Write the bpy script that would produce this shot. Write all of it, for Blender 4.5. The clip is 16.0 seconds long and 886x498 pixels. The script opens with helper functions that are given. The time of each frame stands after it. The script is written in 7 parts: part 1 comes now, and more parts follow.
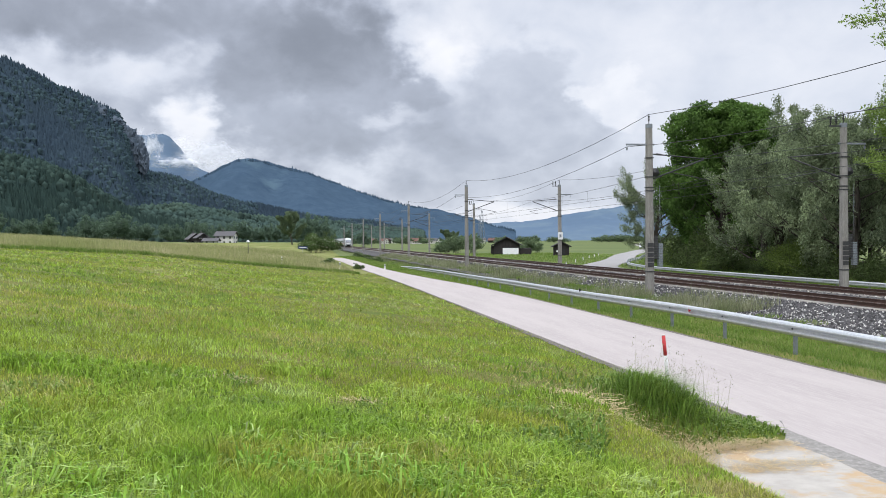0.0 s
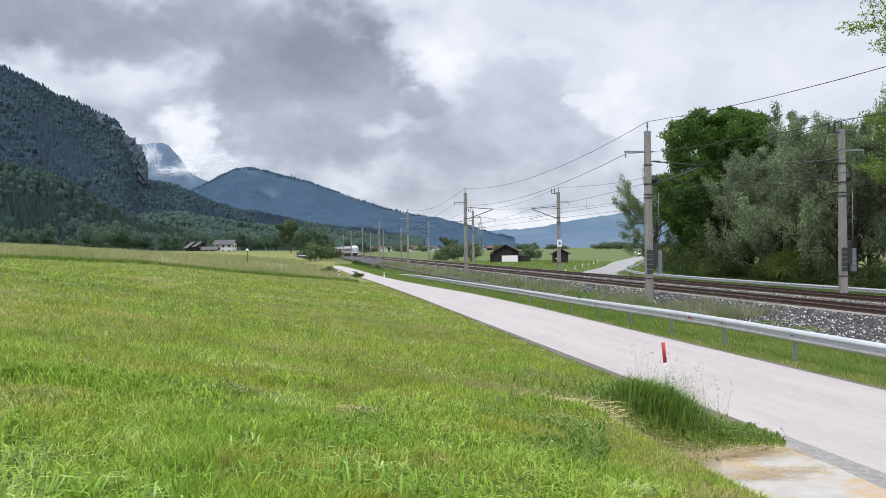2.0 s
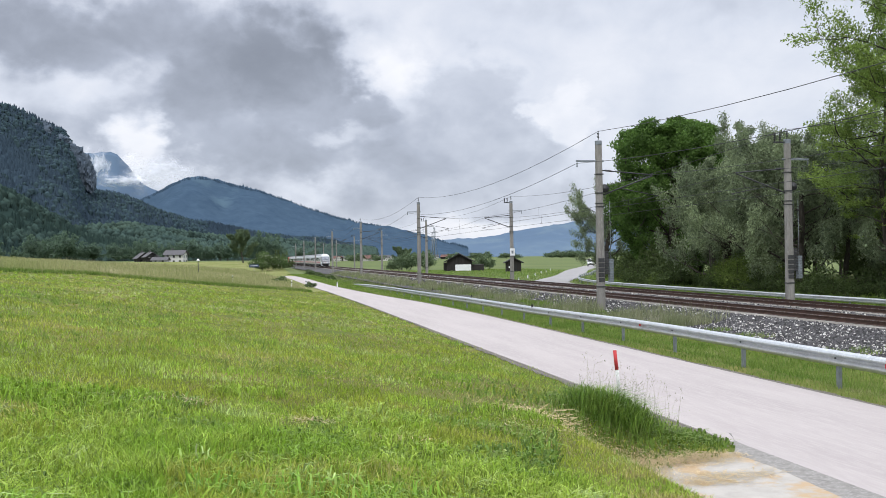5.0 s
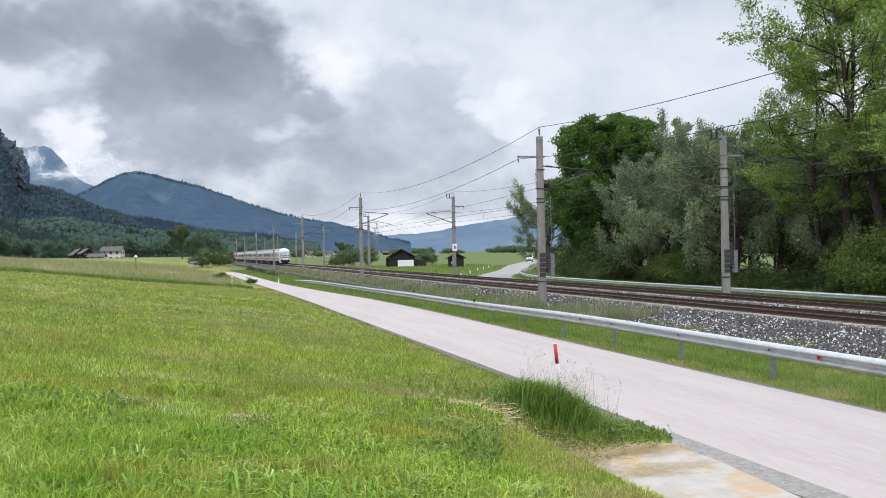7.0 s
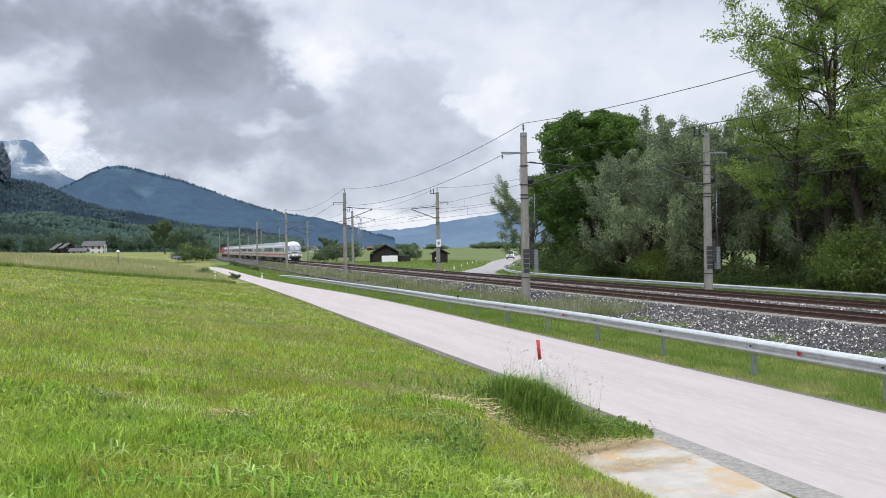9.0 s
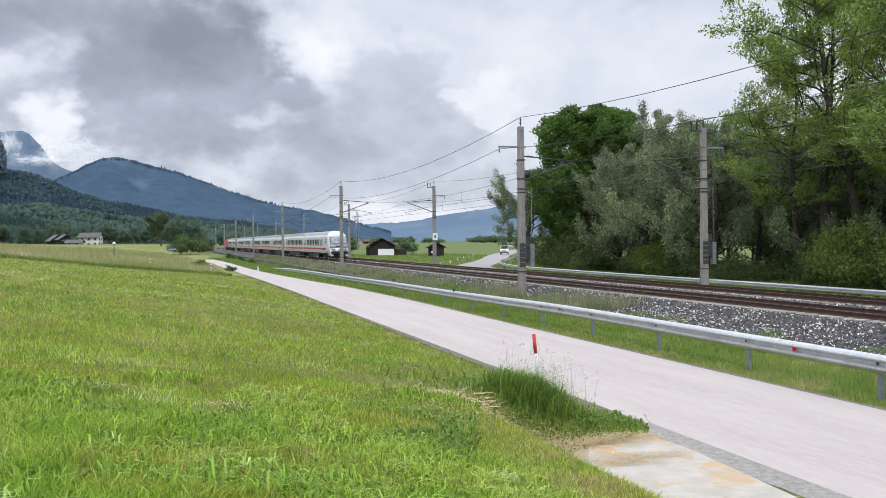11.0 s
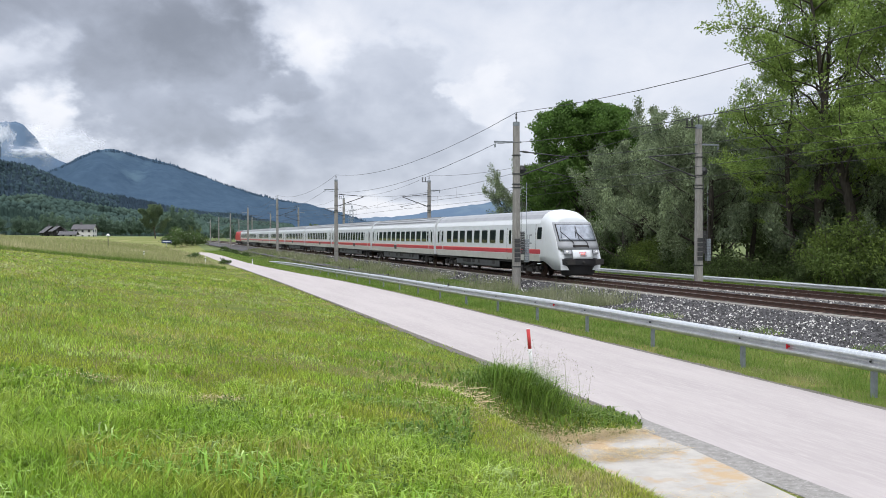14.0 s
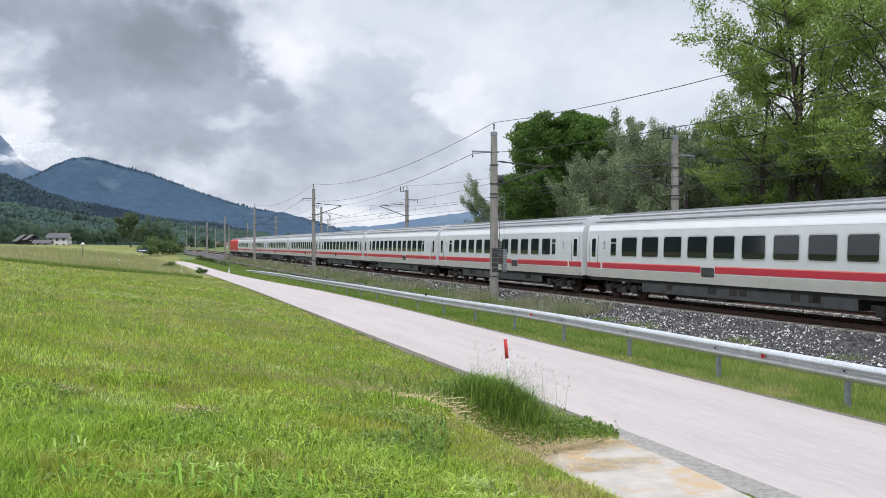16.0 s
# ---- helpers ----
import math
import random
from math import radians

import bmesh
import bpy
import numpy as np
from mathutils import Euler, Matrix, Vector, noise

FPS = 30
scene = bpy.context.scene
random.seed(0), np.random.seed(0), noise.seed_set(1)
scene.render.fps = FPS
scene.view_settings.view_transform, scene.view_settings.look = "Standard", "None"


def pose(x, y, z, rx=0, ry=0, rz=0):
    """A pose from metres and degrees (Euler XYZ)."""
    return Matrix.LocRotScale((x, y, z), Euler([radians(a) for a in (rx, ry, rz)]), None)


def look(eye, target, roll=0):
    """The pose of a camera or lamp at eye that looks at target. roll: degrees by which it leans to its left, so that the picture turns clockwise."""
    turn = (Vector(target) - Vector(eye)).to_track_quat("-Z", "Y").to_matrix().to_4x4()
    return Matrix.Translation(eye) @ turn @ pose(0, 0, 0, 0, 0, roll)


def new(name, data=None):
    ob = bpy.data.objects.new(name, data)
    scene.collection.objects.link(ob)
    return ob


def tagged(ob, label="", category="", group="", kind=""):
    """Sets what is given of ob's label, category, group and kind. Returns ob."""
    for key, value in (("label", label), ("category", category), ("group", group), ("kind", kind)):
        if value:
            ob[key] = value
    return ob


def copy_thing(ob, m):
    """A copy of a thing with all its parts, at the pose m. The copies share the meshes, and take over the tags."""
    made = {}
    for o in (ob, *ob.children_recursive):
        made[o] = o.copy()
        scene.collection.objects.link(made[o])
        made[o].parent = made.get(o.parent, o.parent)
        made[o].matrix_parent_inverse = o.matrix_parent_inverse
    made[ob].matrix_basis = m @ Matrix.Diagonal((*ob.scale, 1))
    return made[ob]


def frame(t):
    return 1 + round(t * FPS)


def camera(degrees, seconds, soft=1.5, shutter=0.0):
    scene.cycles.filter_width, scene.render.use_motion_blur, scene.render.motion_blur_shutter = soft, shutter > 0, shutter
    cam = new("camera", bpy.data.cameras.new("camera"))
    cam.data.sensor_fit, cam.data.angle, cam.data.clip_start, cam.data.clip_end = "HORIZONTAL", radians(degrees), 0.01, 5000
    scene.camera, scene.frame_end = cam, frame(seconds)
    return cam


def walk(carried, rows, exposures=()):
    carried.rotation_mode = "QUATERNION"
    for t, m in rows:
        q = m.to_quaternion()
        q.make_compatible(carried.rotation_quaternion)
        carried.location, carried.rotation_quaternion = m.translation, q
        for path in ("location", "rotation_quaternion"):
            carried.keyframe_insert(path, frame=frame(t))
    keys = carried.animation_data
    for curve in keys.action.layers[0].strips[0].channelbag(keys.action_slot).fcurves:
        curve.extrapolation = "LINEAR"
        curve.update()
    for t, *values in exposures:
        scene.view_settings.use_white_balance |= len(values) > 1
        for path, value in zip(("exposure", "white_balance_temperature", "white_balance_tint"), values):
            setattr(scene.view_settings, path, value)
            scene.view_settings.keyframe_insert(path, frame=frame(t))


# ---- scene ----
# World axes: x across the railway, y along it, z up from the top of the rails.
cam = camera(49.4, 16.0, soft=0.7)
PATH = [
    (0.0, pose(-0.029, -0.005, 2.561, 89.50, 0.46, -8.67)),
    (0.5, pose(-0.033, -0.017, 2.563, 89.59, 0.46, -8.66)),
    (1.0, pose(-0.030, -0.012, 2.563, 89.69, 0.48, -8.67)),
    (1.5, pose(-0.029, -0.014, 2.567, 89.83, 0.58, -8.68)),
    (2.0, pose(-0.031, -0.010, 2.564, 89.96, 0.68, -8.72)),
    (2.5, pose(-0.027, 0.000, 2.564, 90.04, 0.75, -8.81)),
    (3.0, pose(-0.028, -0.014, 2.565, 90.14, 0.81, -8.98)),
    (3.5, pose(-0.026, -0.014, 2.565, 90.28, 0.88, -9.33)),
    (4.0, pose(-0.025, -0.011, 2.569, 90.42, 0.87, -9.89)),
    (6.5, pose(0.001, -0.003, 2.562, 90.24, 1.14, -14.18)),
    (7.0, pose(0.008, -0.000, 2.559, 90.14, 1.12, -14.90)),
    (7.5, pose(0.011, -0.001, 2.560, 90.04, 1.06, -15.38)),
    (8.0, pose(0.015, -0.004, 2.556, 89.97, 0.99, -15.67)),
    (8.5, pose(0.013, -0.008, 2.557, 89.91, 0.94, -15.82)),
    (9.0, pose(0.021, -0.002, 2.556, 89.87, 0.93, -15.85)),
    (11.5, pose(0.017, -0.000, 2.556, 89.40, 0.50, -16.13)),
    (12.0, pose(0.016, 0.005, 2.557, 89.34, 0.41, -16.18)),
    (12.5, pose(0.018, 0.022, 2.554, 89.29, 0.35, -16.22)),
    (13.0, pose(0.019, 0.011, 2.556, 89.22, 0.31, -16.26)),
    (13.5, pose(0.017, 0.012, 2.554, 89.17, 0.24, -16.31)),
    (14.0, pose(0.017, 0.018, 2.555, 89.17, 0.15, -16.38)),
    (14.5, pose(0.016, 0.008, 2.556, 89.26, 0.01, -16.54)),
    (15.0, pose(0.020, 0.009, 2.560, 89.39, -0.09, -16.87)),
    (15.5, pose(0.025, 0.009, 2.560, 89.55, -0.10, -17.26)),
    (16.0, pose(0.026, 0.022, 2.559, 89.73, 0.02, -17.70)),
]
walk(cam, PATH)

# ---------------------------------------------------------------- sky and sun
scene.view_settings.exposure = 0.19


def build_world():
    world = bpy.data.worlds.new("sky")
    scene.world = world
    world.use_nodes = True
    nt = world.node_tree
    nt.nodes.clear()
    N, L = nt.nodes.new, nt.links.new

    def math_node(op, a, b=None, c=None):
        n = N("ShaderNodeMath")
        n.operation = op
        for i, v in enumerate((a, b, c)):
            if v is None:
                continue
            if isinstance(v, (int, float)):
                n.inputs[i].default_value = v
            else:
                L(v, n.inputs[i])
        return n.outputs[0]

    tc = N("ShaderNodeTexCoord")
    sep = N("ShaderNodeSeparateXYZ")
    L(tc.outputs["Generated"], sep.inputs[0])
    x, y, z = sep.outputs
    az = math_node("ARCTAN2", x, y)
    el = math_node("ARCSINE", z)
    # billow coordinates: clouds get flatter towards the horizon
    comb = N("ShaderNodeCombineXYZ")
    L(math_node("MULTIPLY", az, 1.0), comb.inputs[0])
    L(math_node("MULTIPLY", math_node("POWER", math_node("MAXIMUM", math_node("ADD", el, 0.02), 0.0), 0.8), 1.25), comb.inputs[1])

    def fbm(scale, detail, rough, distort=0.0, off=0.0):
        mp = N("ShaderNodeMapping")
        mp.inputs["Location"].default_value = (off, off * 0.7, off * 0.3)
        L(comb.outputs[0], mp.inputs[0])
        n = N("ShaderNodeTexNoise")
        n.inputs["Scale"].default_value = scale
        n.inputs["Detail"].default_value = detail
        n.inputs["Roughness"].default_value = rough
        n.inputs["Distortion"].default_value = distort
        L(mp.outputs[0], n.inputs["Vector"])
        return n.outputs["Fac"]

    big = fbm(5.0, 7, 0.50, 0.15, 3.1)
    fine = fbm(14.0, 8, 0.55, 0.3, 8.4)
    billow = math_node("ADD", math_node("MULTIPLY", math_node("SUBTRACT", big, 0.5), 0.34), math_node("MULTIPLY", math_node("SUBTRACT", fine, 0.5), 0.36))

    def swirl(scale, off, amount):
        return math_node("MULTIPLY", math_node("SUBTRACT", fbm(scale, 8, 0.58, 0.0, off), 0.5), amount)

    def puffs(scale, off, amount):
        """Round cauliflower lumps along a cloud's edge."""
        mp = N("ShaderNodeMapping")
        mp.inputs["Location"].default_value = (off, off, 0)
        L(comb.outputs[0], mp.inputs[0])
        v = N("ShaderNodeTexVoronoi")
        v.feature = "SMOOTH_F1"
        v.inputs["Scale"].default_value, v.inputs["Smoothness"].default_value = scale, 0.25
        L(mp.outputs[0], v.inputs["Vector"])
        return math_node("MULTIPLY", math_node("SUBTRACT", 0.45, v.outputs["Distance"]), amount)

    wa = math_node("ADD", az, swirl(11.0, 1.7, 0.15))
    we = math_node("ADD", el, swirl(11.0, 5.9, 0.10))
    lumps = math_node("ADD", puffs(24.0, 0.3, 0.55), math_node("ADD", puffs(55.0, 2.1, 0.25), swirl(40.0, 4.4, 0.45)))

    total = math_node("ADD", math_node("MULTIPLY", billow, 0.9), 0.80)
    # each bank hides what lies behind it; a small edge makes a crisp cumulus rim
    for a, e, ra, re, value, edge, cover in CLOUD_BANKS:
        da = math_node("DIVIDE", math_node("SUBTRACT", wa, a), ra)
        de = math_node("DIVIDE", math_node("SUBTRACT", we, e), re)
        r = math_node("SQRT", math_node("ADD", math_node("MULTIPLY", da, da), math_node("MULTIPLY", de, de)))
        d = math_node("ADD", math_node("SUBTRACT", 1.0, r), lumps)
        mask = N("ShaderNodeMapRange")
        mask.interpolation_type = "SMOOTHSTEP"
        mask.inputs["From Min"].default_value, mask.inputs["From Max"].default_value = -edge * 0.6, edge
        mask.inputs["To Max"].default_value = cover
        L(d, mask.inputs["Value"])
        here = math_node("ADD", math_node("MULTIPLY", billow, 1.05), value)
        total = math_node("ADD", total, math_node("MULTIPLY", math_node("SUBTRACT", here, total), mask.outputs[0]))

    ramp = N("ShaderNodeValToRGB")
    cr = ramp.color_ramp
    cr.elements[0].position, cr.elements[0].color = 0.0, (0.165, 0.180, 0.220, 1)
    cr.elements[1].position, cr.elements[1].color = 1.0, (0.87, 0.88, 0.93, 1)
    for p, c in ((0.30, (0.265, 0.29, 0.35, 1)), (0.52, (0.42, 0.458, 0.55, 1)), (0.74, (0.64, 0.68, 0.775, 1))):
        e = cr.elements.new(p)
        e.color = c
    L(total, ramp.inputs[0])

    # an overcast sky is more than twice as bright overhead as at the horizon
    lift = math_node("MAXIMUM", math_node("MULTIPLY", math_node("SUBTRACT", z, 0.28), 3.4), 0.0)
    lift = math_node("ADD", math_node("MINIMUM", lift, 1.35), 1.0)
    bright = N("ShaderNodeVectorMath")
    bright.operation = "SCALE"
    L(ramp.outputs[0], bright.inputs[0])
    L(lift, bright.inputs["Scale"])

    sky = N("ShaderNodeTexSky")
    sky.sky_type = "NISHITA"
    sky.sun_disc = False
    sky.sun_elevation = radians(52)
    sky.sun_rotation = radians(200)
    bg_sky = N("ShaderNodeBackground")
    bg_sky.inputs["Strength"].default_value = 0.1
    L(sky.outputs[0], bg_sky.inputs[0])
    bg_cloud = N("ShaderNodeBackground")
    bg_cloud.inputs["Strength"].default_value = 1.0
    L(bright.outputs[0], bg_cloud.inputs[0])
    mix = N("ShaderNodeMixShader")
    mix.inputs[0].default_value = 0.94
    L(bg_sky.outputs[0], mix.inputs[1])
    L(bg_cloud.outputs[0], mix.inputs[2])
    out = N("ShaderNodeOutputWorld")
    L(mix.outputs[0], out.inputs[0])


# cloud banks, back to front: azimuth from the railway's line, elevation, half widths (radians), brightness, softness of the rim, cover
CLOUD_BANKS = [
    (0.20, 0.055, 0.34, 0.040, 0.60, 0.9, 0.85),
    (0.50, 0.250, 0.25, 0.040, 0.66, 0.9, 0.7),
    (0.190, 0.105, 0.170, 0.060, 0.54, 0.7, 0.9),
    (0.235, 0.170, 0.070, 0.050, 0.60, 0.35, 0.85),
    (0.325, 0.145, 0.034, 0.030, 0.92, 0.30, 0.8),
    (0.245, 0.020, 0.100, 0.014, 0.95, 0.8, 0.8),
    (-0.060, 0.140, 0.190, 0.085, 0.46, 0.8, 0.95),
    (0.030, 0.110, 0.120, 0.045, 0.46, 0.7, 0.85),
    (-0.080, 0.225, 0.190, 0.050, 0.40, 0.8, 0.95),
    (0.005, 0.185, 0.118, 0.060, 0.37, 0.28, 0.95),
    (0.082, 0.138, 0.072, 0.036, 0.44, 0.32, 0.85),
    (0.020, 0.205, 0.090, 0.045, 0.27, 0.9, 0.8),
    (-0.260, 0.225, 0.190, 0.045, 0.34, 0.6, 0.95),
    (-0.150, 0.172, 0.050, 0.022, 0.82, 0.9, 0.75),
    (0.096, 0.122, 0.045, 0.012, 0.76, 0.8, 0.7),
    (0.067, 0.070, 0.040, 0.018, 0.82, 0.8, 0.75),
    (0.148, 0.192, 0.040, 0.028, 0.96, 0.7, 0.85),
    (-0.104, 0.112, 0.030, 0.034, 0.97, 0.6, 0.9),
    (-0.085, 0.086, 0.055, 0.018, 0.86, 0.6, 0.85),
]
build_world()
sun_data = bpy.data.lights.new("sun", "SUN")
sun_data.energy, sun_data.angle, sun_data.color = 1.5, radians(22), (1.0, 0.975, 0.95)
sun = new("sun", sun_data)
sun.matrix_world = look((-20, -40, 60), (0, 0, 0))

# ---------------------------------------------------------------- materials
def material(name, base, second=None, scale=3.0, detail=6.0, rough=0.8, metal=0.0, bump=0.0, bump_scale=40.0,
             mix_lo=0.35, mix_hi=0.65, island=0.0, objectwise=0.0, third=None, third_scale=0.5, third_lo=0.5, third_hi=0.7,
             spec=0.3, stretch=(1, 1, 1), translucent=0.0):
    m = bpy.data.materials.new(name)
    m.use_nodes = True
    nt = m.node_tree
    N, L = nt.nodes.new, nt.links.new
    b = nt.nodes["Principled BSDF"]
    b.inputs["Roughness"].default_value = rough
    b.inputs["Metallic"].default_value = metal
    b.inputs["Specular IOR Level"].default_value = spec
    b.inputs["Base Color"].default_value = (*base, 1)
    tc = N("ShaderNodeTexCoord")
    mp = N("ShaderNodeMapping")
    mp.inputs["Scale"].default_value = stretch
    geo = N("ShaderNodeNewGeometry")
    L(geo.outputs["Position"] if objectwise == 0 and island == 0 else tc.outputs["Object"], mp.inputs[0])
    color = None

    def noise_fac(sc, lo, hi, det=detail):
        n = N("ShaderNodeTexNoise")
        n.inputs["Scale"].default_value, n.inputs["Detail"].default_value = sc, det
        n.inputs["Roughness"].default_value = 0.6
        L(mp.outputs[0], n.inputs["Vector"])
        r = N("ShaderNodeMapRange")
        r.inputs["From Min"].default_value, r.inputs["From Max"].default_value = lo, hi
        L(n.outputs["Fac"], r.inputs["Value"])
        return r.outputs[0]

    def mixed(a, bcol, fac):
        n = N("ShaderNodeMix")
        n.data_type = "RGBA"
        L(fac, n.inputs["Factor"])
        if isinstance(a, tuple):
            n.inputs["A"].default_value = (*a, 1)
        else:
            L(a, n.inputs["A"])
        n.inputs["B"].default_value = (*bcol, 1)
        return n.outputs["Result"]

    color = base
    if second:
        color = mixed(color, second, noise_fac(scale, mix_lo, mix_hi))
    if third:
        color = mixed(color, third, noise_fac(third_scale, third_lo, third_hi))
    if island or objectwise:
        hsv = N("ShaderNodeHueSaturation")
        r = N("ShaderNodeMapRange")
        amount = island or objectwise
        r.inputs["To Min"].default_value, r.inputs["To Max"].default_value = 1 - amount, 1 + amount
        if island:
            L(geo.outputs["Random Per Island"], r.inputs["Value"])
        else:
            oi = N("ShaderNodeObjectInfo")
            L(oi.outputs["Random"], r.inputs["Value"])
        L(r.outputs[0], hsv.inputs["Value"])
        if isinstance(color, tuple):
            hsv.inputs["Color"].default_value = (*color, 1)
        else:
            L(color, hsv.inputs["Color"])
        color = hsv.outputs[0]
    if not isinstance(color, tuple):
        L(color, b.inputs["Base Color"])
    if bump:
        n = N("ShaderNodeTexNoise")
        n.inputs["Scale"].default_value, n.inputs["Detail"].default_value = bump_scale, 6
        L(mp.outputs[0], n.inputs["Vector"])
        bp = N("ShaderNodeBump")
        bp.inputs["Strength"].default_value, bp.inputs["Distance"].default_value = bump, 0.02
        L(n.outputs["Fac"], bp.inputs["Height"])
        L(bp.outputs[0], b.inputs["Normal"])
    if translucent:
        tr = N("ShaderNodeBsdfTranslucent")
        if isinstance(color, tuple):
            tr.inputs[0].default_value = (*color, 1)
        else:
            L(color, tr.inputs[0])
        ms = N("ShaderNodeMixShader")
        ms.inputs[0].default_value = translucent
        L(b.outputs[0], ms.inputs[1])
        L(tr.outputs[0], ms.inputs[2])
        L(ms.outputs[0], nt.nodes["Material Output"].inputs[0])
    return m


M = {
    "meadow": material("meadow_turf", (0.085, 0.115, 0.022), (0.135, 0.150, 0.036), scale=0.9, third=(0.24, 0.20, 0.075), third_scale=0.35, third_lo=0.52, third_hi=0.75, rough=0.95, bump=0.6, bump_scale=25, spec=0.1),
    # wood floor: its dark colour includes the shade beneath the trees
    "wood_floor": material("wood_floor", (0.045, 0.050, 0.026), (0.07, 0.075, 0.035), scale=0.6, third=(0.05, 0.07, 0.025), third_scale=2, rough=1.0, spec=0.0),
    "tall_turf": material("unmown_turf", (0.20, 0.21, 0.085), (0.15, 0.18, 0.06), scale=0.12, third=(0.27, 0.25, 0.13), third_scale=0.3, rough=1.0, spec=0.0),
    "plain": material("plain_fields", (0.094, 0.124, 0.044), (0.134, 0.162, 0.060), scale=0.035, stretch=(0.15, 1.8, 1), third=(0.080, 0.115, 0.042), third_scale=0.03, rough=0.95, spec=0.1),
    "asphalt": material("pale_asphalt", (0.405, 0.366, 0.352), (0.355, 0.320, 0.308), scale=0.6, stretch=(2.5, 0.25, 1), third=(0.435, 0.395, 0.380), third_scale=9.0, third_lo=0.45, third_hi=0.8, rough=0.85, bump=0.25, bump_scale=180, spec=0.2),
    "asphalt_mid": material("grey_road_asphalt", (0.29, 0.28, 0.275), (0.25, 0.242, 0.238), scale=0.6, stretch=(2.5, 0.25, 1), third=(0.32, 0.31, 0.30), third_scale=6.0, rough=0.85, spec=0.2),
    "gravel": material("dirty_gravel", (0.175, 0.160, 0.140), (0.115, 0.105, 0.088), scale=6.0, third=(0.24, 0.225, 0.20), third_scale=25, rough=0.95, bump=0.8, bump_scale=80, spec=0.1),
    "asphalt_old": material("worn_grey_asphalt", (0.30, 0.285, 0.265), (0.21, 0.20, 0.185), scale=7.0, third=(0.37, 0.355, 0.335), third_scale=22, rough=0.9, bump=0.7, bump_scale=90, spec=0.2),
    "pole_concrete": material("pole_concrete", (0.25, 0.24, 0.225), (0.17, 0.165, 0.15), scale=1.2, stretch=(3, 3, 0.5), third=(0.30, 0.29, 0.27), third_scale=9, rough=0.9, bump=0.3, bump_scale=60, spec=0.2),
    "ballast": material("ballast_bed", (0.062, 0.060, 0.062), (0.11, 0.108, 0.108), scale=14, third=(0.055, 0.048, 0.045), third_scale=5, rough=0.95, bump=1.0, bump_scale=30, spec=0.15),
    "rail": material("rusty_rail", (0.085, 0.050, 0.038), (0.055, 0.034, 0.028), scale=5, rough=0.7, metal=0.3, spec=0.3),
    "rail_top": material("worn_rail_head", (0.30, 0.29, 0.28), (0.22, 0.20, 0.19), scale=3, rough=0.35, metal=0.9),
    "galv": material("galvanised_steel", (0.56, 0.58, 0.595), (0.45, 0.47, 0.485), scale=3, third=(0.63, 0.65, 0.665), third_scale=18, rough=0.40, metal=0.75, bump=0.05, bump_scale=50),
    "galv_dark": material("weathered_zinc", (0.26, 0.29, 0.31), (0.20, 0.22, 0.24), scale=6, rough=0.55, metal=0.6),
    "steel_dark": material("dark_steel", (0.045, 0.047, 0.05), (0.07, 0.07, 0.07), scale=6, rough=0.6, metal=0.4),
    "wire": material("copper_wire", (0.055, 0.057, 0.06), rough=0.6, metal=0.3),
    "white": material("white_train_paint", (0.58, 0.605, 0.625), (0.53, 0.555, 0.57), scale=0.7, third=(0.50, 0.50, 0.48), third_scale=2.5, third_lo=0.55, third_hi=0.9, rough=0.32, spec=0.45),
    "roof_grey": material("grey_train_roof", (0.29, 0.30, 0.315), (0.24, 0.25, 0.262), scale=1.5, rough=0.5, spec=0.35),
    "red": material("red_train_stripe", (0.47, 0.033, 0.058), (0.41, 0.032, 0.052), scale=1.0, rough=0.35, spec=0.4),
    "under": material("dark_underframe", (0.020, 0.019, 0.019), (0.036, 0.033, 0.030), scale=3, rough=0.8),
    "skirt": material("grey_skirt", (0.066, 0.070, 0.072), (0.042, 0.044, 0.046), scale=2, rough=0.6),
    "glass_dark": material("tinted_glass", (0.012, 0.015, 0.016), rough=0.06, spec=0.6),
    "black": material("black_rubber", (0.015, 0.015, 0.016), rough=0.6),
    "bark": material("bark", (0.085, 0.075, 0.062), (0.045, 0.04, 0.034), scale=3, stretch=(4, 4, 0.6), rough=0.95, bump=0.8, bump_scale=12, spec=0.1),
}


# ---------------------------------------------------------------- geometry helpers
def part(name, bm, mat, parent=None, label=""):
    """Links a bmesh as one mesh object under a thing or part."""
    me = bpy.data.meshes.new(name)
    bm.to_mesh(me)
    bm.free()
    for mm in (mat if isinstance(mat, (list, tuple)) else [mat]):
        me.materials.append(mm)
    ob = new(name, me)
    if parent:
        ob.parent = parent
    if label:
        ob["label"] = label
    return ob


def array_mesh(name, verts, faces, mat, parent=None, smooth=False, slots=None):
    """A mesh object from numpy arrays: verts (n,3), faces (m,k) of one size k."""
    verts, faces = np.asarray(verts, np.float32), np.asarray(faces, np.int32)
    me = bpy.data.meshes.new(name)
    k = faces.shape[1]
    me.vertices.add(len(verts))
    me.vertices.foreach_set("co", verts.ravel())
    me.loops.add(faces.size)
    me.loops.foreach_set("vertex_index", faces.ravel())
    me.polygons.add(len(faces))
    me.polygons.foreach_set("loop_start", np.arange(0, faces.size, k, dtype=np.int32))
    for mm in (mat if isinstance(mat, (list, tuple)) else [mat]):
        me.materials.append(mm)
    if slots is not None:
        me.polygons.foreach_set("material_index", np.asarray(slots, np.int32))
    me.update(calc_edges=True)
    me.polygons.foreach_set("use_smooth", np.full(len(faces), smooth))
    ob = new(name, me)
    if parent:
        ob.parent = parent
    return ob


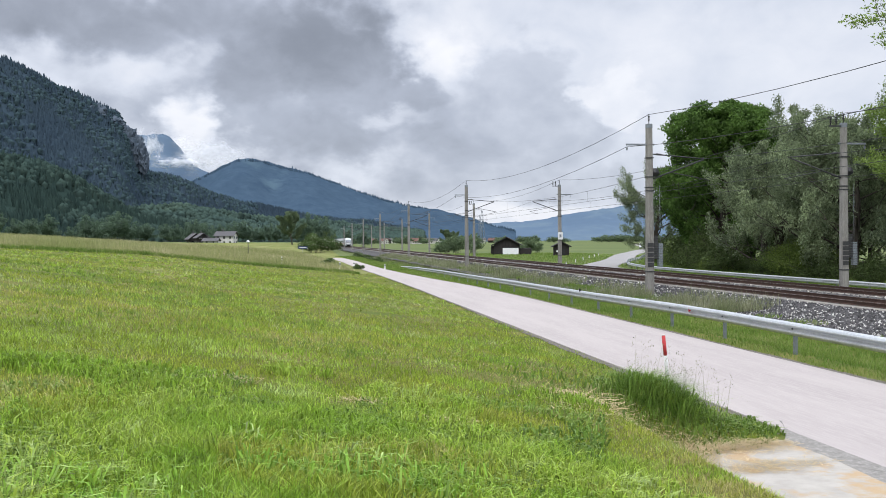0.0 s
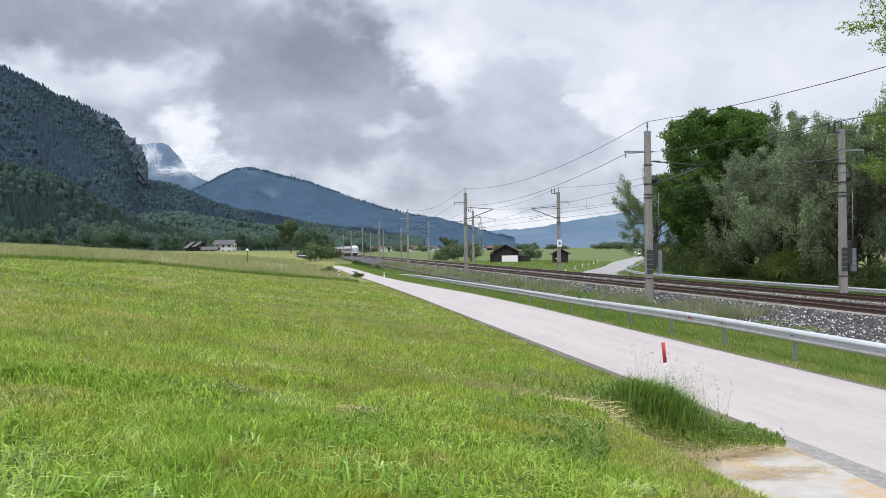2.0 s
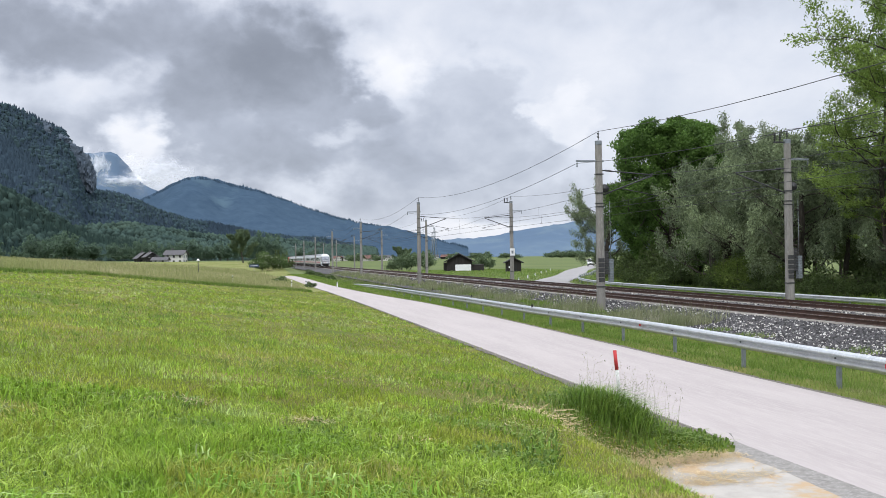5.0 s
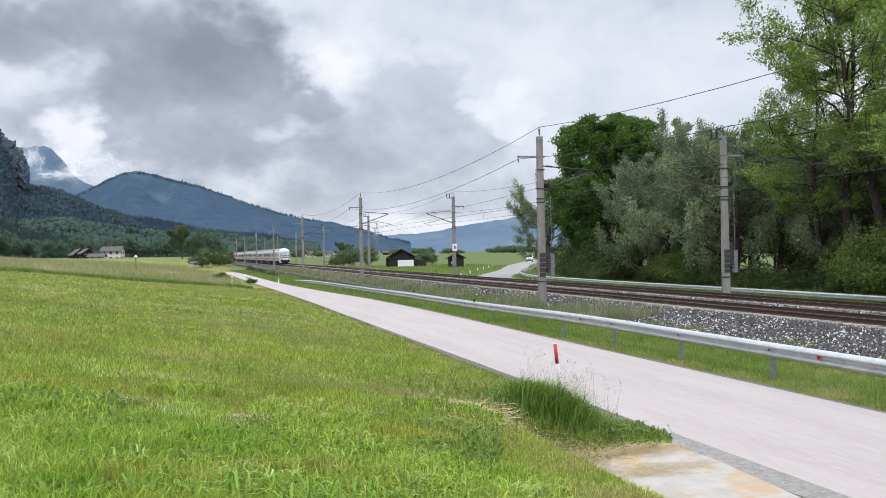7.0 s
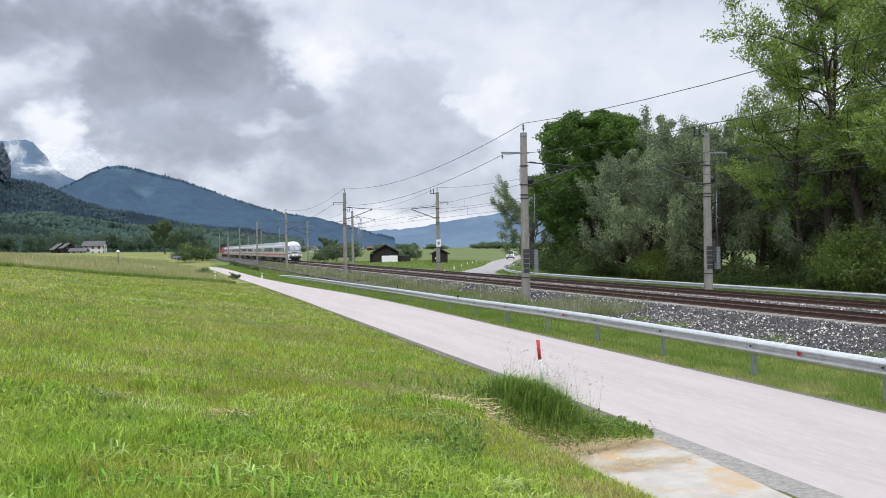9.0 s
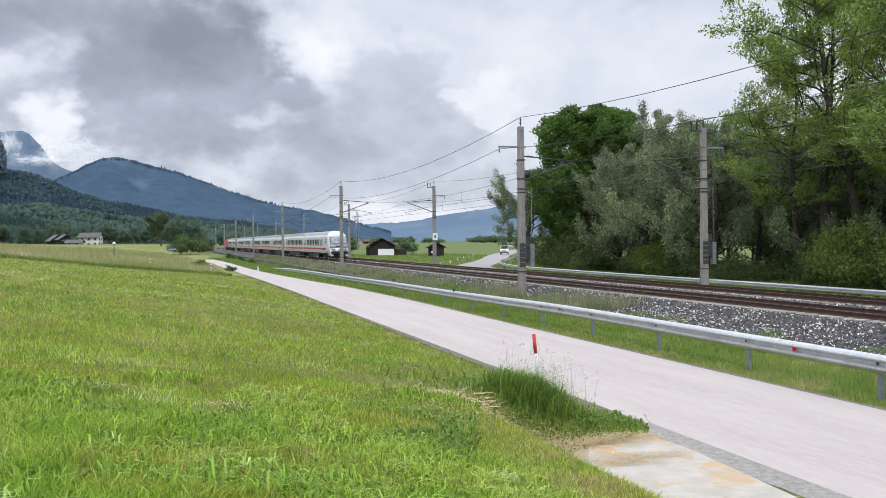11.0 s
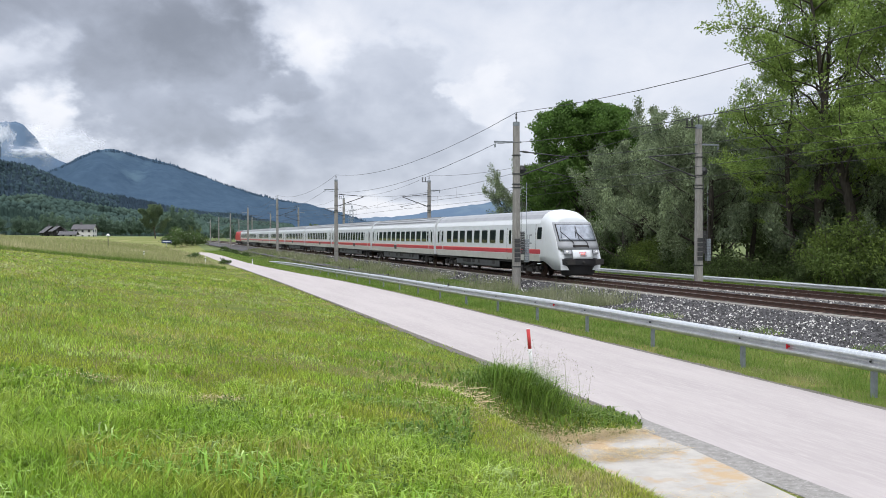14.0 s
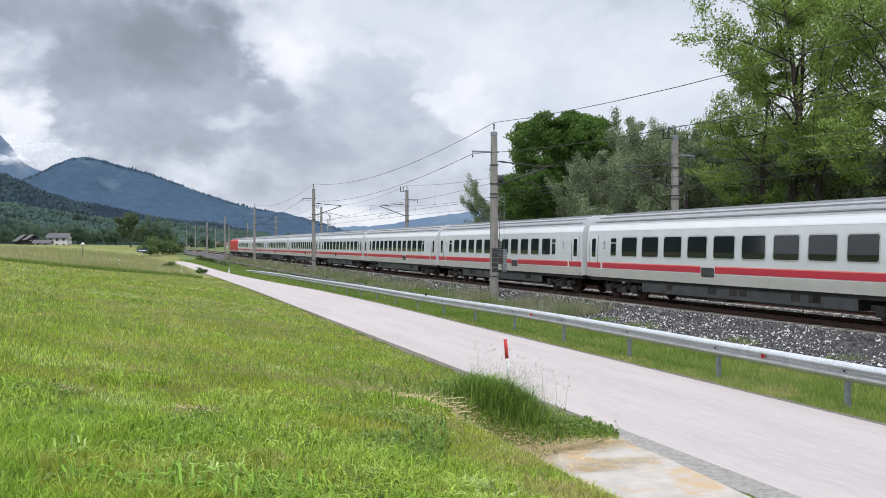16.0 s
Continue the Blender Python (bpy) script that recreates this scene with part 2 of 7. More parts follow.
def add_box(bm, lo, hi, bevel=0.0, mat=0):
    sx, sy, sz = (hi[i] - lo[i] for i in range(3))
    c = Matrix.Translation([(hi[i] + lo[i]) / 2 for i in range(3)]) @ Matrix.Diagonal((sx, sy, sz, 1))
    r = bmesh.ops.create_cube(bm, size=1.0, matrix=c)
    fs = {f for v in r["verts"] for f in v.link_faces}
    if bevel:
        es = {e for v in r["verts"] for e in v.link_edges}
        o = bmesh.ops.bevel(bm, geom=list(es), offset=bevel, segments=2, affect="EDGES", profile=0.5)
        fs |= set(o["faces"])
    for f in fs:
        if f.is_valid:
            f.material_index = mat
    return r


def box(lo, hi, bevel=0.0):
    bm = bmesh.new()
    add_box(bm, lo, hi, bevel)
    return bm


def add_tube(bm, a, b, r0, r1=None, seg=8, mat=0):
    a, b = Vector(a), Vector(b)
    d = b - a
    m = Matrix.Translation((a + b) / 2) @ d.to_track_quat("Z", "Y").to_matrix().to_4x4()
    r = bmesh.ops.create_cone(bm, cap_ends=True, segments=seg, radius1=r0, radius2=r0 if r1 is None else r1, depth=d.length, matrix=m)
    for v in r["verts"]:
        for f in v.link_faces:
            f.material_index = mat
            f.smooth = True
    return r


def tube(a, b, r0, r1=None, seg=8):
    bm = bmesh.new()
    add_tube(bm, a, b, r0, r1, seg)
    return bm


def empty(name, m=None):
    e = new(name)
    if m is not None:
        e.matrix_world = m
    return e


def sweep(bm, profile, path, closed=False, mat=0, cap=True):
    """Sweeps a profile of (across, up) along a path of (x, y, z) on the ground."""
    rings = []
    for i, p in enumerate(path):
        a, b = path[max(i - 1, 0)], path[min(i + 1, len(path) - 1)]
        t = Vector((b[0] - a[0], b[1] - a[1], 0)).normalized()
        r = Vector((t.y, -t.x, 0))
        rings.append([bm.verts.new(Vector(p) + r * u + Vector((0, 0, v))) for u, v in profile])
    n = len(profile)
    for a, b in zip(rings, rings[1:]):
        for j in range(n if closed else n - 1):
            f = bm.faces.new((a[j], a[(j + 1) % n], b[(j + 1) % n], b[j]))
            f.material_index = mat
    if closed and cap:
        bm.faces.new(rings[0])
        bm.faces.new(list(reversed(rings[-1])))
    bmesh.ops.recalc_face_normals(bm, faces=bm.faces)


def smooth_path(points, step=2.0):
    """A Catmull-Rom curve through points."""
    pts = [Vector(p) for p in points]
    out = []
    for i in range(len(pts) - 1):
        p0, p1, p2, p3 = pts[max(i - 1, 0)], pts[i], pts[i + 1], pts[min(i + 2, len(pts) - 1)]
        n = max(2, int((p2 - p1).length / step))
        for k in range(n):
            t = k / n
            out.append(0.5 * ((2 * p1) + (p2 - p0) * t + (2 * p0 - 5 * p1 + 4 * p2 - p3) * t * t + (3 * p1 - p0 - 3 * p2 + p3) * t ** 3))
    out.append(pts[-1])
    return out


def smoothstep(a, b, x):
    t = np.clip((x - a) / (b - a), 0, 1)
    return t * t * (3 - 2 * t)


def value_noise(x, y, scale, seed):
    """Smooth noise of 0 to 1 on a lattice."""
    rs = np.random.RandomState(seed)
    T = rs.uniform(0, 1, (256, 256))
    u, v = x / scale, y / scale
    i, j = np.floor(u).astype(int), np.floor(v).astype(int)
    a, b = u - i, v - j
    a, b = a * a * (3 - 2 * a), b * b * (3 - 2 * b)
    g = lambda p, q: T[p % 256, q % 256]
    return (g(i, j) * (1 - a) + g(i + 1, j) * a) * (1 - b) + (g(i, j + 1) * (1 - a) + g(i + 1, j + 1) * a) * b


# ---------------------------------------------------------------- lie of the land
ROAD_Z = -0.30
PLAIN_Z = -1.15
ROAD_PATH = smooth_path([(9.2, -60, 0), (9.2, -20, 0), (9.2, 30, 0), (9.18, 46, 0), (8.97, 60, 0), (8.5, 72, 0), (8.12, 84, 0), (7.75, 97, 0), (7.5, 120, 0), (7.3, 145, 0), (6.2, 172, 0), (2.5, 196, 0), (-9, 214, 0), (-40, 228, 0), (-90, 240, 0)])


def road_centre(y):
    ys = np.array([p.y for p in ROAD_PATH])
    xs = np.array([p.x for p in ROAD_PATH])
    return np.interp(y, ys, xs)


def road_width(y):
    """The lane is widened along the guardrail."""
    return np.interp(y, [46, 60, 72, 84, 97, 150], [4.15, 3.75, 3.0, 2.5, 2.25, 2.3])


def road_left(y):
    return road_centre(y) - road_width(y) / 2


def road_right(y):
    return road_centre(y) + road_width(y) / 2


def land(x, y):
    """Height of the ground."""
    x, y = np.asarray(x, float), np.asarray(y, float)
    out = np.clip(-10 - x, 0, 70)
    up = 1.0 - 0.13 * np.clip(x, -10, 20) + 0.07 * out - 0.016 * np.clip(out - 40, 0, 30)
    up = up - 0.008 * np.clip(y, -40, 140)
    up = up + 0.06 * np.sin(x * 0.23 + 1) * np.sin(y * 0.17)
    low = road_left(y) - 0.05
    up = np.maximum(up, ROAD_Z - 0.04)
    west = up + (ROAD_Z - 0.04 - up) * smoothstep(low - 2.6, low + 0.1, x)
    # a paved field entrance cut into the bank
    drive = smoothstep(3.5, 4.9, x) * (1 - smoothstep(12.1, 13.4, y - 0.25 * (x - 5)))
    west = west + (ROAD_Z - 0.0 - west) * drive * (x < 7.1)
    # east of the road: verge, shallow ditch, railway bed, then the plain
    east = np.interp(x, [11.2, 12.2, 14.5, 17.5, 20, 30.5, 32, 33], [ROAD_Z - 0.04, ROAD_Z + 0.01, -0.75, -0.72, -0.62, -0.62, -0.95, PLAIN_Z])
    east = east - 0.75 * smoothstep(25, 112, y) * smoothstep(11.3, 12.5, x) * (1 - smoothstep(15.5, 19, x))
    z = np.where(x < 10.5, west, east)
    # far off the meadow side settles and the valley floor is level
    far = smoothstep(150, 320, y)
    return z * (1 - far) + far * np.where(x < 10.5, np.clip(2.2 - 0.012 * (x + 20), PLAIN_Z, 4.0), np.where(x < 31, east, PLAIN_Z))


def grid_axis(parts):
    return np.unique(np.round(np.concatenate([np.arange(a, b, s) for a, b, s in parts]), 3))


def build_ground():
    xs = grid_axis([(-4000, -600, 200), (-600, -100, 25), (-100, -20, 4), (-20, 34, 0.5), (34, 120, 4), (120, 600, 30), (600, 4001, 200)])
    ys = grid_axis([(-3000, -100, 200), (-100, -10, 10), (-10, 60, 0.5), (60, 160, 2), (160, 400, 6), (400, 1000, 50), (1000, 4801, 200)])
    X, Y = np.meshgrid(xs, ys)
    Z = land(X, Y)
    V = np.stack([X.ravel(), Y.ravel(), Z.ravel()], 1)
    nx, ny = len(xs), len(ys)
    i = np.arange((ny - 1) * nx).reshape(ny - 1, nx)[:, :-1].ravel()
    F = np.stack([i, i + 1, i + 1 + nx, i + nx], 1)
    cx = V[F][:, :, 0].mean(1)
    cy = V[F][:, :, 1].mean(1)
    slots = np.where((cx > 30) | (cy > 150), 1, 0)
    slots = np.where((cx < 8) & (cy > np.interp(cx, [-40, -18, -12, 5, 8], [57, 58, 60, 84, 88])) & (cy < 420), 3, slots)
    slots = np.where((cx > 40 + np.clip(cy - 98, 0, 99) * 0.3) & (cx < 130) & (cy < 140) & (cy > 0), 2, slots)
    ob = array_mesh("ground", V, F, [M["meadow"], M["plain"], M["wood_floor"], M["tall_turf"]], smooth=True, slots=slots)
    tagged(ob, "green meadow and valley floor of grass", "ground", kind="structure")


build_ground()


def ribbon(path, width, z, thick=0.12):
    bm = bmesh.new()
    prof = [(-width / 2, 0), (-width * 0.25, 0.02), (0, 0.03), (width * 0.25, 0.02), (width / 2, 0), (width / 2 + 0.05, -thick), (-width / 2 - 0.05, -thick)]
    sweep(bm, prof, [(p[0], p[1], z) for p in path], closed=True)
    return bm


def build_roads():
    bm = bmesh.new()
    rings = []
    for i, p in enumerate(ROAD_PATH):
        a, b = ROAD_PATH[max(i - 1, 0)], ROAD_PATH[min(i + 1, len(ROAD_PATH) - 1)]
        t = (b - a).normalized()
        r = Vector((t.y, -t.x, 0))
        w = float(road_width(p.y))
        rings.append([bm.verts.new(p + r * (u * w) + Vector((0, 0, ROAD_Z + v))) for u, v in ((-0.5, 0), (-0.25, 0.02), (0, 0.03), (0.25, 0.02), (0.5, 0), (0.51, -0.12), (-0.51, -0.12))])
    for a, b in zip(rings, rings[1:]):
        for j in range(7):
            bm.faces.new((a[j], a[(j + 1) % 7], b[(j + 1) % 7], b[j]))
    bmesh.ops.recalc_face_normals(bm, faces=bm.faces)
    tagged(part("road", bm, M["asphalt"]), "narrow pale asphalt lane beside the railway", "road", kind="structure")
    path2 = smooth_path([(35, -40, 0), (35, 60, 0), (35.2, 90, 0), (37, 112, 0), (42, 130, 0), (56, 163, 0), (77, 218, 0), (103, 280, 0), (152, 400, 0), (230, 640, 0)], 4)
    bm = ribbon(path2, 5.0, PLAIN_Z + 0.09)
    tagged(part("road_east", bm, M["asphalt_mid"]), "pale country road curving across the fields", "road", kind="structure")
    return path2


ROAD2 = build_roads()


# ---------------------------------------------------------------- railway
TRACKS = (22.95, 27.45)
Y0, Y1 = 6.0, 520.0


def build_tracks():
    bm = bmesh.new()
    prof = [(17.2, -0.80), (17.6, -0.70), (19.0, -0.64), (20.0, -0.585), (21.1, -0.24), (21.45, -0.225), (24.6, -0.235), (25.2, -0.30), (25.9, -0.21), (29.1, -0.20), (29.4, -0.24), (30.6, -0.7)]
    ys = [Y0 - 20 + 4 * i for i in range(int((Y1 + 40) / 4))]
    sweep(bm, prof, [(0, y, 0) for y in ys])
    tagged(part("ballast_bed", bm, M["ballast"]), "grey crushed stone ballast bed under two tracks", "ballast", kind="structure")
    # rail section, foot to head
    sec = [(-0.07, -0.172), (0.07, -0.172), (0.07, -0.16), (0.012, -0.135), (0.010, -0.05), (0.036, -0.035), (0.036, -0.004), (0.028, 0.0), (-0.028, 0.0), (-0.036, -0.004), (-0.036, -0.035), (-0.010, -0.05), (-0.012, -0.135), (-0.07, -0.16)]
    for tx in TRACKS:
        track = tagged(empty("railway_track", pose(tx, 0, 0)), "straight railway track with rusty rails on concrete sleepers", "track", group="railway tracks", kind="structure")
        for dx in (-0.7535, 0.7535):
            bm = bmesh.new()
            sweep(bm, [(dx + u, v) for u, v in sec], [(0, y, 0) for y in (Y0 - 20, 60, 200, Y1)], closed=True)
            for f in bm.faces:
                if f.normal.z > 0.9 and f.calc_center_median().z > -0.01:
                    f.material_index = 1
            part("rail", bm, [M["rail"], M["rail_top"]], track, "rusty steel rail with a worn bright head")


build_tracks()

SLEEPER_MAT = material("sleeper_concrete", (0.42, 0.40, 0.365), (0.30, 0.28, 0.25), scale=4, objectwise=0.15, rough=0.9, bump=0.3)


def build_guardrail(name, path, z_ground, top, label, post_every=4.0, ends=True, side=1):
    """W-beam on posts. side: which way the beam's face looks (-1: towards smaller x)."""
    rail = tagged(empty(name), label, "guardrail")
    h = 0.165
    c = top - h
    # folded W section, 3 mm steel drawn as a closed skin
    outer = [(0.0, -h), (-0.055, -h + 0.035), (-0.081, -h + 0.075), (-0.081, -h + 0.10), (-0.02, -0.03), (-0.0, -0.012), (0.0, 0.012), (-0.02, 0.03), (-0.081, h - 0.10), (-0.081, h - 0.075), (-0.055, h - 0.035), (0.0, h)]
    inner = [(u + 0.006, v) for u, v in reversed(outer)]
    bm = bmesh.new()
    sweep(bm, [(u * -side if side > 0 else u, v) for u, v in outer + inner], [(p[0], p[1], z_ground(p) + c) for p in path], closed=True)
    part("beam", bm, M["galv"], rail, "galvanised W-shaped steel beam")
    # posts by arc length
    dist, nxt, k = 0.0, 0.0, 0
    post_me = spacer_me = None
    for a, b in zip(path, path[1:]):
        a, b = Vector(a), Vector(b)
        seg = (b - a).length
        while nxt <= dist + seg:
            p = a + (b - a) * ((nxt - dist) / seg)
            zg = z_ground(p)
            if post_me is None:
                bm = bmesh.new()
                add_box(bm, (0.03, -0.05, -0.4), (0.04, 0.05, top - 0.06))
                add_box(bm, (0.04, -0.05, -0.4), (0.10, -0.044, top - 0.06))
                add_box(bm, (0.04, 0.044, -0.4), (0.10, 0.05, top - 0.06))
                post = part("post", bm, M["galv_dark"], rail)
                post_me = post.data
                spacer = part("bolt", tube((-0.03, 0, 0), (0.01, 0, 0), 0.018, seg=6), M["steel_dark"], rail)
                spacer_me = spacer.data
            else:
                post, spacer = new("post", post_me), new("bolt", spacer_me)
                post.parent = spacer.parent = rail
            post.location = (p.x, p.y, zg)
            spacer.location = (p.x, p.y, zg + c)
            nxt += post_every
        dist += seg
    return rail


def build_guardrails():
    # alongside the lane; the far end dips to the ground and turns from the road
    path = [(11.90 + 0.0089 * (y - 14), y, 0) for y in range(-14, 112, 4)]
    path += [(12.95, 114, 0), (13.1, 118, 0), (13.3, 123, 0)]

    def ground(p):
        return float(np.interp(p[1], [14, 28, 40, 54, 68, 82, 102, 112, 124], [-0.29, -0.29, -0.44, -0.54, -0.69, -0.80, -1.02, -1.2, -1.5]))

    r = build_guardrail("guardrail", path, ground, 0.785, "long galvanised steel guardrail along the lane", side=-1)
    bm_col = material("red_reflector", (0.55, 0.03, 0.04), rough=0.3)
    for y, red in ((16.3, 1), (28.3, 1), (40.3, 0), (52.3, 0), (64.3, 0)):
        x = 11.90 + 0.0089 * (y - 14)
        bm = bmesh.new()
        add_box(bm, (x - 0.075, y - 0.004, 0.30), (x - 0.02, y + 0.004, 0.44), 0.002)
        add_box(bm, (x - 0.03, y - 0.05, 0.33), (x - 0.015, y + 0.05, 0.41), 0.002)
        part("reflector", bm, bm_col if red else M["black"], r, "small red reflector clipped in the beam's groove" if red else "dark reflector plate")
    path2 = smooth_path([(38.2, 0, 0), (38.2, 60, 0), (38.3, 85, 0), (39.5, 105, 0), (43, 121, 0), (49, 138, 0), (58, 158, 0), (72, 192, 0), (82, 214, 0)], 3)
    build_guardrail("guardrail", [tuple(p) for p in path2], lambda p: PLAIN_Z, 0.69, "galvanised guardrail curving round the country road's bend", side=-1)


build_guardrails()


def build_mast(x, y, reach, zb, top, detail=True):
    mast = tagged(empty("catenary_mast", pose(x, y, zb)), "grey concrete railway mast with steel cantilever and insulators", "mast", group="catenary masts")
    H = top - zb
    bm = bmesh.new()
    ring = []
    for z, w in ((-0.3, 0.225), (0, 0.225), (H * 0.5, 0.195), (H - 0.35, 0.165)):
        ring.append([bm.verts.new((sx * w, sy * w * 0.8, z)) for sx, sy in ((-1, -0.75), (-0.75, -1), (0.75, -1), (1, -0.75), (1, 0.75), (0.75, 1), (-0.75, 1), (-1, 0.75))])
    for a, b in zip(ring, ring[1:]):
        for j in range(8):
            bm.faces.new((a[j], a[(j + 1) % 8], b[(j + 1) % 8], b[j]))
    bm.faces.new(ring[-1])
    part("shaft", bm, M["pole_concrete"], mast)
    part("cap", box((-0.17, -0.14, H - 0.355), (0.17, 0.14, H - 0.1), 0.03), M["galv_dark"], mast, "grey steel mast cap")
    # top insulator with feeder
    bm = tube((0, 0, H - 0.1), (0, 0, H + 0.42), 0.022)
    for k in range(4):
        add_tube(bm, (0, 0, H + 0.06 + k * 0.08), (0, 0, H + 0.10 + k * 0.08), 0.07, 0.045, 10)
    part("insulator", bm, M["steel_dark"], mast, "brown ribbed insulator")
    for z in (0.6 * H, 0.62 * H, 0.68 * H, 0.79 * H, 0.135 * H):
        w = 0.235 if z < 0.3 * H else 0.215
        part("clamp_band", box((-w, -w * 0.86, z), (w, w * 0.86, z + 0.06), 0.008), M["steel_dark"], mast, "black steel band")
    # feeder bracket away from the track
    bm = box((-reach * 1.35 if reach > 0 else -0.3, -0.05, H - 1.32), (0.3 if reach > 0 else 1.35, 0.05, H - 1.22), 0.01)
    e = -reach * 1.3
    add_tube(bm, (e, 0, H - 1.25), (e, 0, H - 1.62), 0.018)
    for k in range(3):
        add_tube(bm, (e, 0, H - 1.40 - k * 0.07), (e, 0, H - 1.44 - k * 0.07), 0.06, 0.04, 10)
    part("bracket", bm, M["galv_dark"], mast, "steel bracket arm with hanging insulator")
    # cantilever: top tube, stay tube, steady arm
    zc = 5.6 - zb
    tip = reach * 3.25
    bm = tube((reach * 0.2, 0, zc + 0.35), (tip, 0, zc + 1.45), 0.042)
    add_tube(bm, (reach * 0.2, 0, zc + 1.75), (tip, 0, zc + 1.5), 0.034)
    add_tube(bm, (reach * 1.3, 0, zc + 0.72), (tip + reach * 0.35, 0, zc + 0.28), 0.022)
    add_tube(bm, (tip + reach * 0.3, 0, zc + 0.28), (tip - reach * 0.6, 0, zc + 0.02), 0.014)
    part("cantilever", bm, M["steel_dark"], mast, "tubular steel cantilever arm")
    bm = bmesh.new()
    for u, v in ((0.42, 0.43), (0.42, 1.74)):
        for k in range(5):
            q = reach * (u + k * 0.07)
            add_tube(bm, (q, 0, zc + v + (k * 0.022 if v < 1 else -k * 0.006)), (q + reach * 0.035, 0, zc + v + (k * 0.022 if v < 1 else -k * 0.006)), 0.07, 0.05, 10)
    part("insulator", bm, M["steel_dark"], mast, "brown ribbed insulator")
    if reach < 0:
        bm = box((-0.85, -0.04, H - 0.32), (-0.1, 0.04, H - 0.24), 0.008)
        for dx in (-0.78, -0.45):
            add_tube(bm, (dx, 0, H - 0.26), (dx, 0, H + 0.30), 0.03)
            for k in range(4):
                add_tube(bm, (dx, 0, H - 0.12 + k * 0.1), (dx, 0, H - 0.07 + k * 0.1), 0.085, 0.055, 10)
        part("twin_insulator", bm, M["steel_dark"], mast, "side arm with two upright brown insulators")
    if detail:
        # tensioning weights hang on the face along the track; wheels above
        for dx, z0, mt in ((0.33, 2.05, "steel_dark"), (0.62, 1.6, "galv_dark")):
            bm = bmesh.new()
            for k in range(14):
                add_box(bm, (dx - 0.13, -0.13, z0 + k * 0.095), (dx + 0.13, 0.13, z0 + k * 0.095 + 0.08), 0.01)
            add_tube(bm, (dx, 0, z0), (dx, 0, z0 + 4.6), 0.012)
            part("tension_weight", bm, M[mt], mast, "stack of cast tensioning weights on a rope")
        bm = tube((0.33, -0.05, 0.71 * H), (0.33, 0.05, 0.71 * H), 0.24, seg=18)
        add_tube(bm, (0.33, -0.09, 0.71 * H), (0.33, 0.09, 0.71 * H), 0.1, seg=12)
        part("tension_wheel", bm, M["steel_dark"], mast, "grooved tensioning wheel")
    return mast


NEAR_Y = [52.0, 111.0, 169.5, 228, 286, 344, 402]
FAR_Y = [50.6, 110.2, 165.5, 222.5, 281, 339, 397]


def build_masts():
    for k, y in enumerate(NEAR_Y):
        build_mast(19.7, y, 1, -0.62, 9.05 + (0.10 if k else 0.10), detail=k == 0)
    for k, y in enumerate(FAR_Y):
        build_mast(30.7, y, -1, -0.62, 9.15, detail=k == 0)


build_masts()


def build_wires():
    def span(name, label, pts, sag, r, mat):
        cu = bpy.data.curves.new(name, "CURVE")
        cu.dimensions = "3D"
        cu.bevel_depth, cu.bevel_resolution = r, 1
        sp = cu.splines.new("POLY")
        co = []
        for a, b in zip(pts, pts[1:]):
            for k in range(12):
                t = k / 12
                q = Vector(a).lerp(Vector(b), t)
                q.z -= sag * 4 * t * (1 - t)
                co.append(q)
        co.append(Vector(pts[-1]))
        sp.points.add(len(co) - 1)
        for p, q in zip(sp.points, co):
            p.co = (*q, 1)
        cu.materials.append(mat)
        return tagged(new(name, cu), label, "wire", group="overhead wires")

    ys = [-7] + NEAR_Y
    yf = [-9] + FAR_Y
    w = M["wire"]
    span("feeder_wire", "thin feeder wire strung between mast tops", [(19.7, y, 9.58) for y in ys], 1.15, 0.015, w)
    span("feeder_wire", "thin feeder wire strung between mast tops", [(30.7, y, 9.6) for y in yf], 1.0, 0.015, w)
    span("feeder_wire", "feeder wire hung from bracket arms", [(18.4, y, 7.75) for y in ys], 1.1, 0.014, w)
    for tx, yy in ((TRACKS[0], ys), (TRACKS[1], yf)):
        span("contact_wire", "straight copper contact wire over the track", [(tx + (0.2 if k % 2 else -0.2), y, 5.6) for k, y in enumerate(yy)], 0.02, 0.012, w)
        cat = span("messenger_wire", "sagging messenger wire carrying the contact wire", [(tx, y, 7.1) for y in yy], 0.75, 0.012, w)
        for a, b in zip(yy, yy[1:]):
            if a > 200:
                break
            for k in range(1, 8):
                t = k / 8
                z = 7.1 - 0.75 * 4 * t * (1 - t)
                part("dropper", tube((tx, a + (b - a) * t, 5.6), (tx, a + (b - a) * t, z), 0.005, seg=4), w, cat)


build_wires()


# ---------------------------------------------------------------- train
# A vehicle's own axes: x across, y forward along the train (towards the viewer it travels to -y in the world), z up from the rail.
CAR_PROFILE = [(-1.36, 1.0), (-1.405, 1.35), (-1.41, 2.2), (-1.385, 2.75), (-1.33, 3.22), (-1.22, 3.52), (-1.02, 3.76), (-0.75, 3.93), (-0.4, 4.03), (0, 4.06)]
CAR_PROFILE = CAR_PROFILE + [(-x, z) for x, z in reversed(CAR_PROFILE[:-1])]


def wall_x(z):
    """Half width of the car body at height z."""
    return float(np.interp(z, [p[1] for p in CAR_PROFILE[:10]], [-p[0] for p in CAR_PROFILE[:10]]))


